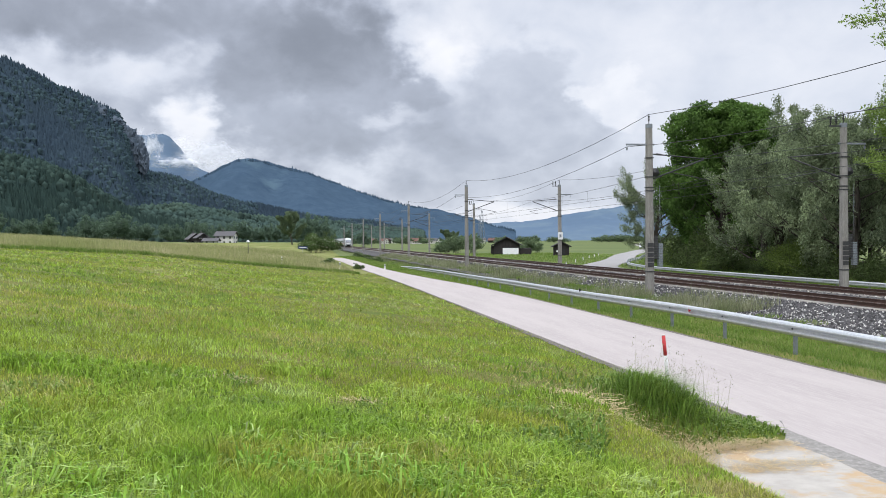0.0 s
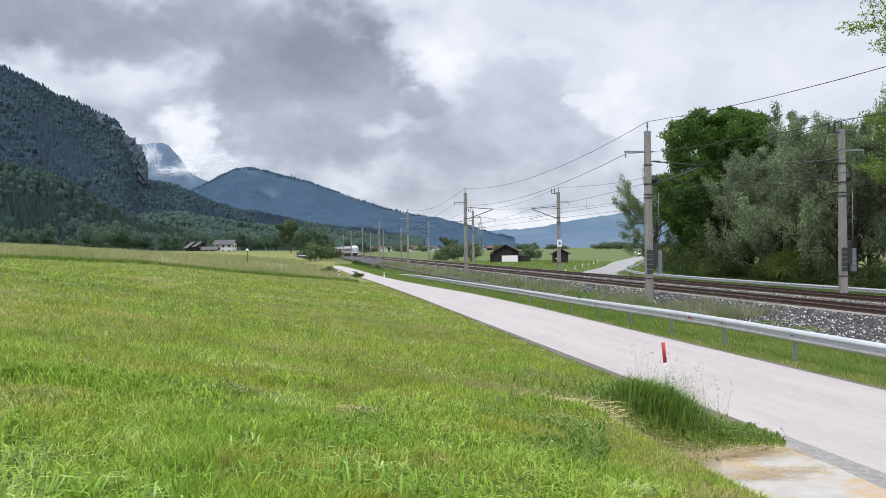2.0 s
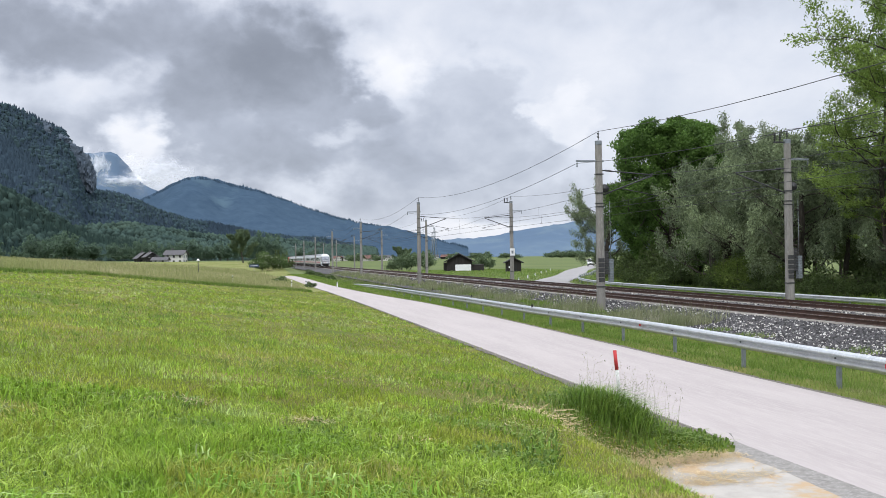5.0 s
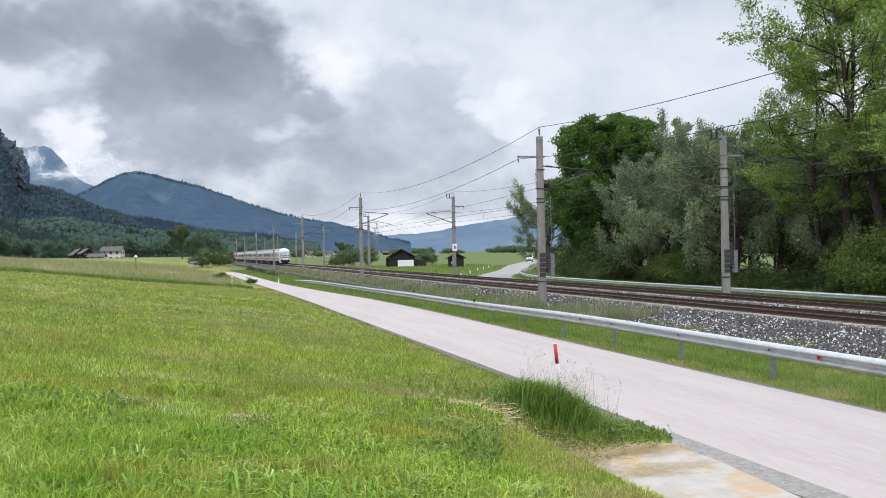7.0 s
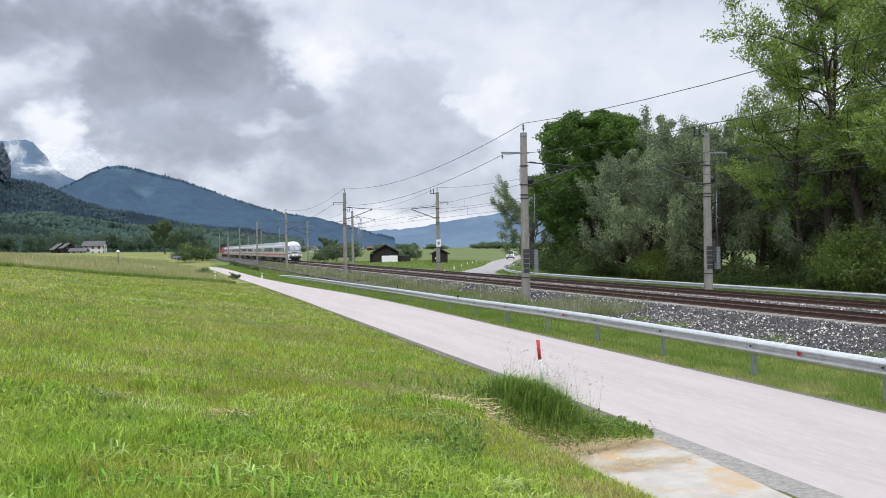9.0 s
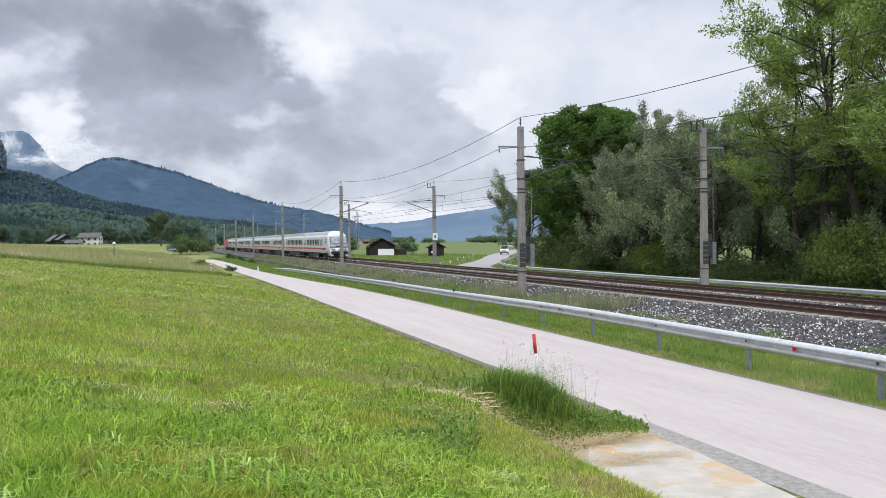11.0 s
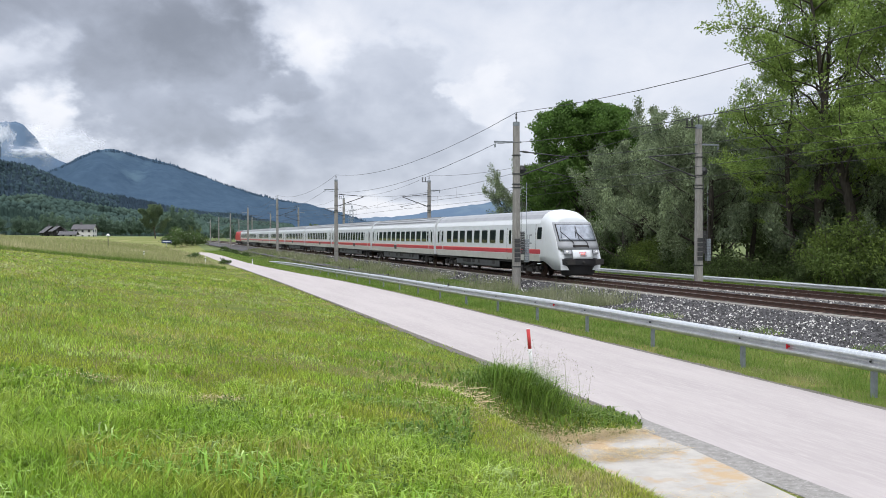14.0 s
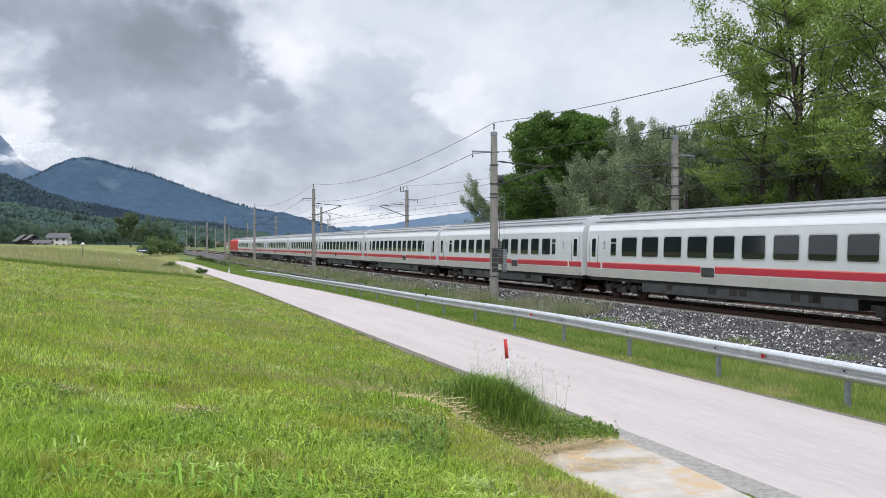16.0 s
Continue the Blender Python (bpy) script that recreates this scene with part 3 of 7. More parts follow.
def side_patch(bm, y0, y1, z0, z1, side, proud=0.006, mat=0, round_=0.0, steps=4):
    """A thin plate that follows the curved side of the body."""
    rows = []
    for k in range(steps + 1):
        z = z0 + (z1 - z0) * k / steps
        inset = 0.0
        if round_ and (k == 0 or k == steps):
            inset = round_
        rows.append((z, y0 + inset, y1 - inset))
    if round_:
        rows.insert(1, (z0 + round_, y0, y1))
        rows.insert(-1, (z1 - round_, y0, y1))
    front = [[bm.verts.new((side * (wall_x(z) + proud), y, z)) for y in (a, b)] for z, a, b in rows]
    back = [[bm.verts.new((side * (wall_x(z) - 0.02), y, z)) for y in (a, b)] for z, a, b in rows]
    fs = []
    for k in range(len(rows) - 1):
        fs.append(bm.faces.new((front[k][0], front[k][1], front[k + 1][1], front[k + 1][0])))
        fs.append(bm.faces.new((front[k][0], front[k + 1][0], back[k + 1][0], back[k][0])))
        fs.append(bm.faces.new((front[k][1], back[k][1], back[k + 1][1], front[k + 1][1])))
    fs.append(bm.faces.new((front[0][0], back[0][0], back[0][1], front[0][1])))
    fs.append(bm.faces.new((front[-1][0], front[-1][1], back[-1][1], back[-1][0])))
    for f in fs:
        f.material_index = mat


def build_bogie(parent, y):
    bm = bmesh.new()
    for s in (-1, 1):
        add_box(bm, (s * 1.05 - 0.09, y - 1.75, 0.48), (s * 1.05 + 0.09, y + 1.75, 0.68), 0.03)
        add_box(bm, (s * 1.08 - 0.12, y - 0.45, 0.30), (s * 1.08 + 0.12, y + 0.45, 0.62), 0.03)
        for dy in (-1.25, 1.25):
            add_box(bm, (s * 1.1 - 0.13, y + dy - 0.2, 0.30), (s * 1.1 + 0.13, y + dy + 0.2, 0.66), 0.04)
            add_tube(bm, (s * 1.12, y + dy * 0.62, 0.62), (s * 1.12, y + dy * 0.62, 0.98), 0.11, seg=10)
        add_tube(bm, (s * 1.22, y - 0.9, 0.85), (s * 1.22, y + 0.3, 0.6), 0.04, seg=8)
    add_box(bm, (-1.0, y - 0.35, 0.45), (1.0, y + 0.35, 0.75), 0.05)
    bogie = part("bogie", bm, M["under"], parent, "dark steel bogie frame with springs")
    bm0 = bmesh.new()
    for s in (-1, 1):
        add_tube(bm0, (s * 0.69, 0, 0), (s * 0.82, 0, 0), 0.46, seg=24)
        add_tube(bm0, (s * 0.82, 0, 0), (s * 0.85, 0, 0), 0.2, seg=14)
    add_tube(bm0, (-0.7, 0, 0), (0.7, 0, 0), 0.09, seg=10)
    w = part("wheelset", bm0, M["rail"], bogie, "pair of steel wheels on an axle")
    w.location = (0, y - 1.25, 0.46)
    w2 = new("wheelset", w.data)
    w2.parent = bogie
    w2.location = (0, y + 1.25, 0.46)
    return bogie


def body_shell(y0, y1):
    bm = bmesh.new()
    sweep(bm, CAR_PROFILE, [(0, y0, 0), (0, y0 + (y1 - y0) * 0.5, 0), (0, y1, 0)], closed=True)
    for f in bm.faces:
        c = f.calc_center_median()
        f.material_index = 1 if c.z > 3.5 and abs(f.normal.y) < 0.5 else 0
        f.smooth = False
    return bm


def roof_ribs(car, y0, y1):
    bm = bmesh.new()
    for x, z in ((-1.13, 3.66), (-0.9, 3.86), (-0.6, 3.99), (-0.2, 4.06), (0.2, 4.06), (0.6, 3.99), (0.9, 3.86), (1.13, 3.66)):
        add_box(bm, (x - 0.025, y0 + 0.5, z - 0.03), (x + 0.025, y1 - 0.5, z + 0.022))
    part("roof_rib", bm, M["roof_grey"], car, "raised grey roof seams")


FRAME_MAT = material("window_frame_grey", (0.45, 0.47, 0.48), (0.38, 0.40, 0.41), scale=3, rough=0.4, metal=0.4)
CREAM = material("pale_sill_paint", (0.50, 0.495, 0.455), (0.45, 0.445, 0.41), scale=0.8, third=(0.39, 0.38, 0.35), third_scale=3, third_lo=0.55, third_hi=0.85, rough=0.45)
BRIGHT = material("pale_cantrail", (0.70, 0.725, 0.745), (0.66, 0.68, 0.70), scale=1.0, rough=0.3)


def car_side(car, windows, doors, ranges, y0, y1, stripe_gaps=(), small=()):
    """Windows, doors, stripe and sill band on both sides."""
    for side in (-1, 1):
        for a, b in windows:
            bm = bmesh.new()
            side_patch(bm, a - 0.05, b + 0.05, 1.97, 2.92, side, 0.008, round_=0.06)
            fr = part("window_frame", bm, FRAME_MAT, car)
            bm = bmesh.new()
            side_patch(bm, a, b, 2.02, 2.87, side, 0.012, round_=0.07)
            part("pane", bm, M["glass_dark"], fr, "dark tinted window pane")
        for a, b in small:
            bm = bmesh.new()
            side_patch(bm, a - 0.04, b + 0.04, 2.0, 2.88, side, 0.008, round_=0.05)
            fr = part("window_frame", bm, FRAME_MAT, car)
            bm = bmesh.new()
            side_patch(bm, a, b, 2.04, 2.6, side, 0.012, round_=0.04)
            side_patch(bm, a, b, 2.66, 2.84, side, 0.012, round_=0.03)
            part("pane", bm, M["glass_dark"], fr, "narrow tinted pane with a tilting top")
        for a, b in doors:
            bm = bmesh.new()
            side_patch(bm, a, b, 1.0, 2.98, side, 0.002)
            side_patch(bm, a - 0.03, a, 1.0, 3.0, side, 0.010)
            side_patch(bm, b, b + 0.03, 1.0, 3.0, side, 0.010)
            for f in bm.faces:
                f.material_index = 1 if f.calc_center_median().y < a or f.calc_center_median().y > b else 0
            d = part("door", bm, [M["white"], M["skirt"]], car, "white folding door with a slim window")
            bm = bmesh.new()
            c = (a + b) / 2
            side_patch(bm, c - 0.2, c + 0.2, 1.95, 2.85, side, 0.010, round_=0.06)
            part("pane", bm, M["glass_dark"], d, "slim dark door pane")
        for a, b in ranges:
            bm = bmesh.new()
            side_patch(bm, a, b, 1.42, 1.66, side, 0.009)
            part("stripe", bm, M["red"], car, "red stripe along the side")
            bm = bmesh.new()
            side_patch(bm, a, b, 1.66, 1.70, side, 0.008)
            part("pinstripe", bm, PINK, car, "thin pale red line above the stripe")
        bm = bmesh.new()
        side_patch(bm, y0 + 0.02, y1 - 0.02, 0.98, 1.38, side, 0.005)
        part("sill_band", bm, CREAM, car, "dull cream lower band")
        bm = bmesh.new()
        side_patch(bm, y0 + 0.02, y1 - 0.02, 3.20, 3.46, side, 0.006)
        part("cantrail_band", bm, BRIGHT, car, "bright white band under the roof")
        for g in stripe_gaps:
            bm = bmesh.new()
            side_patch(bm, g - 0.45, g + 0.45, 1.26, 1.64, side, 0.014, round_=0.06)
            part("route_box", bm, M["skirt"], car, "grey grille in the stripe")


PINK = material("pale_red_line", (0.75, 0.22, 0.19), rough=0.4)


def underframe(car, y0, y1, rng):
    bm = box((-1.3, y0 + 0.1, 0.82), (1.3, y1 - 0.1, 1.02), 0.02)
    part("underframe", bm, M["under"], car, "dark underframe")
    for s in (-1, 1):
        part("skirt_panel", box((s * 1.27 - 0.03, y0 + 5.3, 0.44), (s * 1.27 + 0.03, y1 - 5.3, 0.97), 0.02), M["skirt"], car, "grey skirt panel between the bogies")
        for k in range(7):
            yy = rng.uniform(y0 + 6, y1 - 7)
            part("hatch", box((s * 1.302 - 0.008, yy, 0.60), (s * 1.302 + 0.008, yy + rng.uniform(0.25, 0.7), 0.85), 0.004), M["under"], car, "dark hatch in the skirt")
    y = y0 + 6.0
    while y < y1 - 6.2:
        ln = rng.uniform(0.9, 2.4)
        e = min(y + ln, y1 - 6)
        part("equipment_box", box((-1.2, y, rng.uniform(0.28, 0.42)), (1.2, e, 0.86), 0.04), M["skirt"] if rng.random() < 0.55 else M["under"], car, "underfloor equipment box")
        y = e + rng.uniform(0.05, 0.5)


def coupling(car, y):
    bm = box((-0.95, y - 0.34, 1.1), (0.95, y + 0.34, 3.55), 0.06)
    part("gangway", bm, M["black"], car, "black rubber gangway bellows")
    for s in (-0.87, 0.87):
        part("buffer", tube((s, y - 0.3, 1.06), (s, y + 0.3, 1.06), 0.2, seg=14), M["under"], car, "round steel buffer")
    part("coupler", tube((0, y - 0.4, 1.0), (0, y + 0.4, 1.0), 0.08), M["under"], car)


def build_coach(rng, kind):
    """A passenger coach 24.5 m long, centred on its origin."""
    car = empty("passenger_coach")
    y0, y1 = -12.08, 12.08
    part("body", body_shell(y0, y1), [M["white"], M["roof_grey"]], car, "white coach body with a grey roof")
    roof_ribs(car, y0, y1)
    wins = []
    if kind == 0:
        pitch, w, n, first = 1.86, 1.36, 10, -9.92
    else:
        pitch, w, n, first = 1.55, 1.06, 11, -8.4
    for k in range(n):
        c = first + pitch * (k + 0.5)
        wins.append((c - w / 2, c + w / 2))
    small = [(first - 0.45, first - 0.02), (first + pitch * n + 0.35, first + pitch * n + 0.85)]
    doors = [(-11.75, -10.9), (10.9, 11.75)]
    gap = 1.4 if kind == 0 else -3.0
    ranges = [(y0 + 0.05, -10.6), (-10.4, gap - 0.5), (gap + 0.5, 10.4), (10.6, y1 - 0.05)]
    car_side(car, wins, doors, ranges, y0, y1, (gap,), small)
    for end, y in ((-1, (small[0][0] + doors[0][1]) / 2), (1, (small[1][1] + doors[1][0]) / 2)):
        for side in (-1, 1):
            cu = bpy.data.curves.new("numeral", "FONT")
            cu.body, cu.size, cu.extrude = "2", 0.52, 0.002
            cu.align_x, cu.align_y = "CENTER", "CENTER"
            cu.materials.append(M["roof_grey"])
            ob = new("numeral", cu)
            ob.parent = car
            ob["label"] = "grey painted class numeral"
            ob.matrix_local = Matrix(((0, 0, side, side * (wall_x(2.5) + 0.012)), (side, 0, 0, y), (0, 1, 0, 2.5), (0, 0, 0, 1)))
    underframe(car, y0, y1, rng)
    for y in (-8.9, 8.9):
        build_bogie(car, y)
    coupling(car, -12.375)
    return car


def build_cab_car():
    """The driving trailer, 25.5 m long with its nose at -y, nose tip at y = 0."""
    car = empty("driving_trailer")
    NOSE = 3.1
    y0, y1 = NOSE, 25.3
    part("body", body_shell(y0, y1), [M["white"], M["roof_grey"]], car, "white coach body with a smooth grey roof")
    # streamlined cab, lofted from the car's section
    bm = bmesh.new()
    rings = []
    prof = CAR_PROFILE
    for k in range(15):
        u = k / 14
        y = NOSE * (1 - u)
        ring = []
        for x, z in prof:
            v = (z - 1.0) / 3.06  # 0 at the sill, 1 at the roof
            # the windscreen leans back: high points stop earlier
            back = NOSE * u * (1 - 0.60 * max(0.0, v - 0.12) ** 1.25)
            yy = NOSE - back
            narrow = 1 - 0.11 * u ** 3
            drop = (z - 1.0) * (1 - 0.17 * u ** 2.2) + 1.0
            belly = 0.45 * smoothstep(0.15, 0.75, u) if z < 1.4 else 0.0
            side_round = 0.36 * (abs(x) / 1.41) ** 4 * u ** 2
            ring.append(bm.verts.new((x * narrow, yy + side_round, drop - belly * (1.4 - z) / 0.4)))
        rings.append(ring)
    n = len(prof)
    for a, b in zip(rings, rings[1:]):
        for j in range(n - 1):
            bm.faces.new((a[j], a[j + 1], b[j + 1], b[j]))
        bm.faces.new((a[n - 1], a[0], b[0], b[n - 1]))
    front = rings[-1]
    for j in range(n // 2):
        if j < n - 2 - j:
            q = [front[j], front[j + 1], front[n - 2 - j], front[n - 1 - j]]
            q = list(dict.fromkeys(q))
            if len(q) > 2:
                bm.faces.new(q)
    bmesh.ops.recalc_face_normals(bm, faces=bm.faces)
    for f in bm.faces:
        f.smooth = abs(f.normal.y) < 0.8
    part("cab", bm, M["white"], car, "white streamlined cab nose")

    def face_y(x, z):
        """Front surface of the nose at a point across and up."""
        zz = 1.0 + (z - 1.0) / 0.83
        v = (zz - 1.0) / 3.06
        return NOSE * 0.60 * max(0.0, v - 0.12) ** 1.25 + 0.36 * (abs(x / 0.89) / 1.41) ** 4

    def plate(name, pts, mat, label, proud=0.02, grid=6, parent=None):
        """A curved plate on the nose between four corners given as (x, z)."""
        bm = bmesh.new()
        vs = []
        (ax, az), (bx, bz), (cx, cz), (dx, dz) = pts
        for i in range(grid + 1):
            row = []
            for j in range(grid * 2 + 1):
                u, v = j / (grid * 2), i / grid
                x = (ax * (1 - u) + bx * u) * (1 - v) + (dx * (1 - u) + cx * u) * v
                z = (az * (1 - u) + bz * u) * (1 - v) + (dz * (1 - u) + cz * u) * v
                row.append(bm.verts.new((x, face_y(x, z) - proud, z)))
            vs.append(row)
        for i in range(grid):
            for j in range(grid * 2):
                bm.faces.new((vs[i][j], vs[i][j + 1], vs[i + 1][j + 1], vs[i + 1][j]))
        bmesh.ops.recalc_face_normals(bm, faces=bm.faces)
        r = bmesh.ops.extrude_face_region(bm, geom=bm.faces[:])
        bmesh.ops.translate(bm, vec=(0, 0.05, 0), verts=[e for e in r["geom"] if isinstance(e, bmesh.types.BMVert)])
        bmesh.ops.recalc_face_normals(bm, faces=bm.faces)
        for f in bm.faces:
            f.smooth = True
        return part(name, bm, mat, parent or car, label)

    mask = plate("windscreen_surround", [(-1.27, 1.72), (1.27, 1.72), (1.20, 3.28), (-1.20, 3.28)], M["roof_grey"], "grey mask round the windscreen", 0.018)
    plate("windscreen_rim", [(-1.16, 2.18), (1.16, 2.18), (1.12, 3.18), (-1.12, 3.18)], M["black"], "black rubber rim of the windscreen", 0.027, parent=mask)
    plate("windscreen", [(-1.11, 2.22), (1.11, 2.22), (1.07, 3.14), (-1.07, 3.14)], WINDSCREEN, "large curved windscreen", 0.034, parent=mask)
    plate("windscreen_pillar", [(-0.025, 2.25), (0.025, 2.25), (0.025, 3.08), (-0.025, 3.08)], M["skirt"], "thin centre pillar", 0.042, 3, parent=mask)
    plate("vent_grille", [(-0.5, 1.84), (0.5, 1.84), (0.48, 1.98), (-0.48, 1.98)], M["under"], "dark vent grille", 0.032, 3, parent=mask)
    for s in (-1, 1):
        bm = bmesh.new()
        p0, p1 = (s * 0.42, 2.1), (s * 0.42 - 0.55, 2.75)
        for a, b in zip(((s * 0.42, 1.8), p0), (p0, p1)):
            add_tube(bm, (a[0], face_y(*a) - 0.08, a[1]), (b[0], face_y(*b) - 0.08, b[1]), 0.02)
        add_tube(bm, (p1[0] - 0.05, face_y(p1[0], 2.4) - 0.07, 2.38), (p1[0] + 0.1, face_y(p1[0], 3.0) - 0.07, 3.0), 0.016)
        part("wiper", bm, M["black"], car, "black windscreen wiper")
        lamp = plate("headlight", [(s * 0.86 - 0.2, 1.44), (s * 0.86 + 0.2, 1.44), (s * 0.86 + 0.22, 1.70), (s * 0.86 - 0.18, 1.70)], M["roof_grey"], "grey headlight cluster", 0.03, 3)
        part("lens", tube((s * 0.9, face_y(s * 0.9, 1.58) - 0.06, 1.58), (s * 0.9, face_y(s * 0.9, 1.58) + 0.05, 1.58), 0.07, seg=16), LAMP, lamp, "lit round headlight lens")
        bm = bmesh.new()
        side_patch(bm, 3.70, 3.73, 1.0, 3.2, s, 0.008)
        part("panel_joint", bm, M["skirt"], car, "dark joint between cab and body")
        # cab side window
        bm = bmesh.new()
        side_patch(bm, 2.75, 3.4, 2.3, 3.0, s, 0.02, round_=0.05)
        part("cab_side_window", bm, M["glass_dark"], car, "slanted dark cab window")
    plate("front_panel", [(-0.6, 1.18), (0.6, 1.18), (0.6, 1.70), (-0.6, 1.70)], M["white"], "white front flap", 0.03, 3)
    plate("emblem", [(-0.2, 1.33), (0.2, 1.33), (0.2, 1.57), (-0.2, 1.57)], M["red"], "red outline of the emblem on the front", 0.036, 2)
    plate("emblem_field", [(-0.172, 1.358), (0.172, 1.358), (0.172, 1.542), (-0.172, 1.542)], M["white"], "white inner field of the emblem", 0.042, 2)
    for x0 in (-0.13, 0.02):
        plate("emblem_bar", [(x0, 1.39), (x0 + 0.11, 1.39), (x0 + 0.11, 1.51), (x0, 1.51)], PINK, "plain red bar of the emblem", 0.047, 2)
    # apron, coupler pocket and plough
    bm = bmesh.new()
    rows = []
    for z, half, out in ((1.22, 1.16, 0.10), (1.15, 1.21, -0.02), (0.86, 1.21, -0.02), (0.78, 1.13, 0.14), (0.34, 1.0, 0.24), (0.24, 0.94, 0.32)):
        row = []
        for k in range(15):
            u = -1 + k / 7
            row.append(bm.verts.new((u * half, out + 0.45 * abs(u) ** 3.2, z)))
        rows.append(row + [bm.verts.new((half * 0.97, 0.9, z)), bm.verts.new((-half * 0.97, 0.9, z))])
    for a, b in zip(rows, rows[1:]):
        for k in range(17):
            bm.faces.new((a[k], a[(k + 1) % 17], b[(k + 1) % 17], b[k]))
    bm.faces.new(rows[0])
    bm.faces.new(rows[-1])
    bmesh.ops.recalc_face_normals(bm, faces=bm.faces)
    part("apron", bm, M["black"], car, "black bumper apron and plough")
    for s in (-0.87, 0.87):
        bm = bmesh.new()
        add_tube(bm, (s, -0.28, 1.02), (s, 0.2, 1.02), 0.09, seg=12)
        add_box(bm, (s - 0.26, -0.33, 0.86), (s + 0.26, -0.26, 1.18), 0.03)
        part("buffer", bm, M["under"], car, "dark rectangular buffer")
    part("coupler", tube((0, -0.2, 0.98), (0, 0.2, 0.98), 0.07), M["under"], car)
    # sides
    wins = [(11.4 + 1.70 * k - 0.58, 11.4 + 1.70 * k + 0.58) for k in range(7)]
    wins += [(9.25, 10.0), (6.25, 7.0)]
    car_side(car, wins, [(7.5, 8.6), (24.1, 24.95)], [(2.95, 5.0), (5.75, 23.2), (23.45, 25.3)], y0, y1, (), [(23.2, 23.65)])
    for s in (-1, 1):
        bm = bmesh.new()
        side_patch(bm, 5.06, 5.69, 1.38, 1.70, s, 0.012)
        part("vent_box", bm, M["under"], car, "dark square louvre")
        bm = bmesh.new()
        side_patch(bm, 4.90, 5.00, 2.0, 2.58, s, 0.008)
        side_patch(bm, 4.64, 4.74, 2.06, 2.52, s, 0.008)
        side_patch(bm, 4.28, 4.68, 2.49, 2.58, s, 0.008)
        side_patch(bm, 4.28, 4.68, 2.0, 2.09, s, 0.008)
        part("lettering", bm, M["roof_grey"], car, "two grey painted letters")
    underframe(car, y0 + 2.0, y1, random.Random(5))
    for y in (5.2, 21.9):
        build_bogie(car, y)
    return car


# glass with the sky's reflection painted in as pale grey-blue
WINDSCREEN = material("windscreen_painted_sky", (0.30, 0.33, 0.38), (0.16, 0.18, 0.21), scale=2.0, rough=0.04, spec=0.9)
LAMP = bpy.data.materials.new("headlight_glow")
LAMP.use_nodes = True
LAMP.node_tree.nodes["Principled BSDF"].inputs["Emission Color"].default_value = (1, 0.95, 0.85, 1)
LAMP.node_tree.nodes["Principled BSDF"].inputs["Emission Strength"].default_value = 0.08
LOCO_RED = material("red_loco_paint", (0.52, 0.045, 0.045), (0.45, 0.04, 0.04), scale=0.8, rough=0.4)


def build_loco():
    loco = empty("locomotive")
    bm = bmesh.new()
    prof = [(-1.4, 1.0), (-1.46, 1.5), (-1.46, 2.6), (-1.3, 3.4), (-0.95, 3.75), (0.95, 3.75), (1.3, 3.4), (1.46, 2.6), (1.46, 1.5), (1.4, 1.0)]
    rings = []
    for y, kx, kz in ((-9.3, 0.86, 0.62), (-8.6, 0.94, 0.9), (-7.9, 1, 1), (7.9, 1, 1), (8.6, 0.94, 0.9), (9.3, 0.86, 0.62)):
        rings.append([bm.verts.new((x * kx, y, 1.0 + (z - 1.0) * kz)) for x, z in prof])
    for a, b in zip(rings, rings[1:]):
        for j in range(len(prof)):
            bm.faces.new((a[j], a[(j + 1) % len(prof)], b[(j + 1) % len(prof)], b[j]))
    bm.faces.new(rings[0])
    bm.faces.new(rings[-1])
    bmesh.ops.recalc_face_normals(bm, faces=bm.faces)
    part("body", bm, LOCO_RED, loco, "bright red locomotive body")
    part("roof", box((-1.0, -7.0, 3.7), (1.0, 7.0, 3.95), 0.06), M["roof_grey"], loco, "grey roof with equipment")
    bm = tube((-0.6, -5.5, 4.0), (-0.6, -4.5, 4.5), 0.03)
    add_tube(bm, (0.6, -5.5, 4.0), (0.6, -4.5, 4.5), 0.03)
    add_tube(bm, (-0.8, -4.5, 4.5), (0.8, -4.5, 4.5), 0.03)
    add_tube(bm, (-0.5, 5.4, 4.0), (-0.4, 4.0, 4.9), 0.03)
    add_tube(bm, (0.5, 5.4, 4.0), (0.4, 4.0, 4.9), 0.03)
    add_tube(bm, (-0.4, 4.0, 4.9), (-0.4, 5.2, 5.5), 0.03)
    add_tube(bm, (0.4, 4.0, 4.9), (0.4, 5.2, 5.5), 0.03)
    add_tube(bm, (-0.9, 5.2, 5.5), (0.9, 5.2, 5.5), 0.03)
    part("pantograph", bm, M["steel_dark"], loco, "raised pantograph")
    for s in (-1, 1):
        part("cab_window", box((s * 1.36 - 0.06, -7.9, 2.3), (s * 1.36 + 0.06, -7.2, 2.9), 0.03), M["glass_dark"], loco, "dark cab side window")
        part("stripe", box((s * 1.462 - 0.01, -7.8, 1.05), (s * 1.462 + 0.01, 7.8, 1.22)), M["white"], loco, "white lower line")
    part("windscreen", box((-0.95, -8.98, 2.25), (0.95, -8.7, 2.95), 0.05), M["glass_dark"], loco, "dark windscreen")
    part("underframe", box((-1.3, -8.8, 0.55), (1.3, 8.8, 1.05), 0.04), M["under"], loco, "dark underframe")
    for y in (-5.0, 5.0):
        build_bogie(loco, y)
    return loco


TRAIN_X = TRACKS[0]
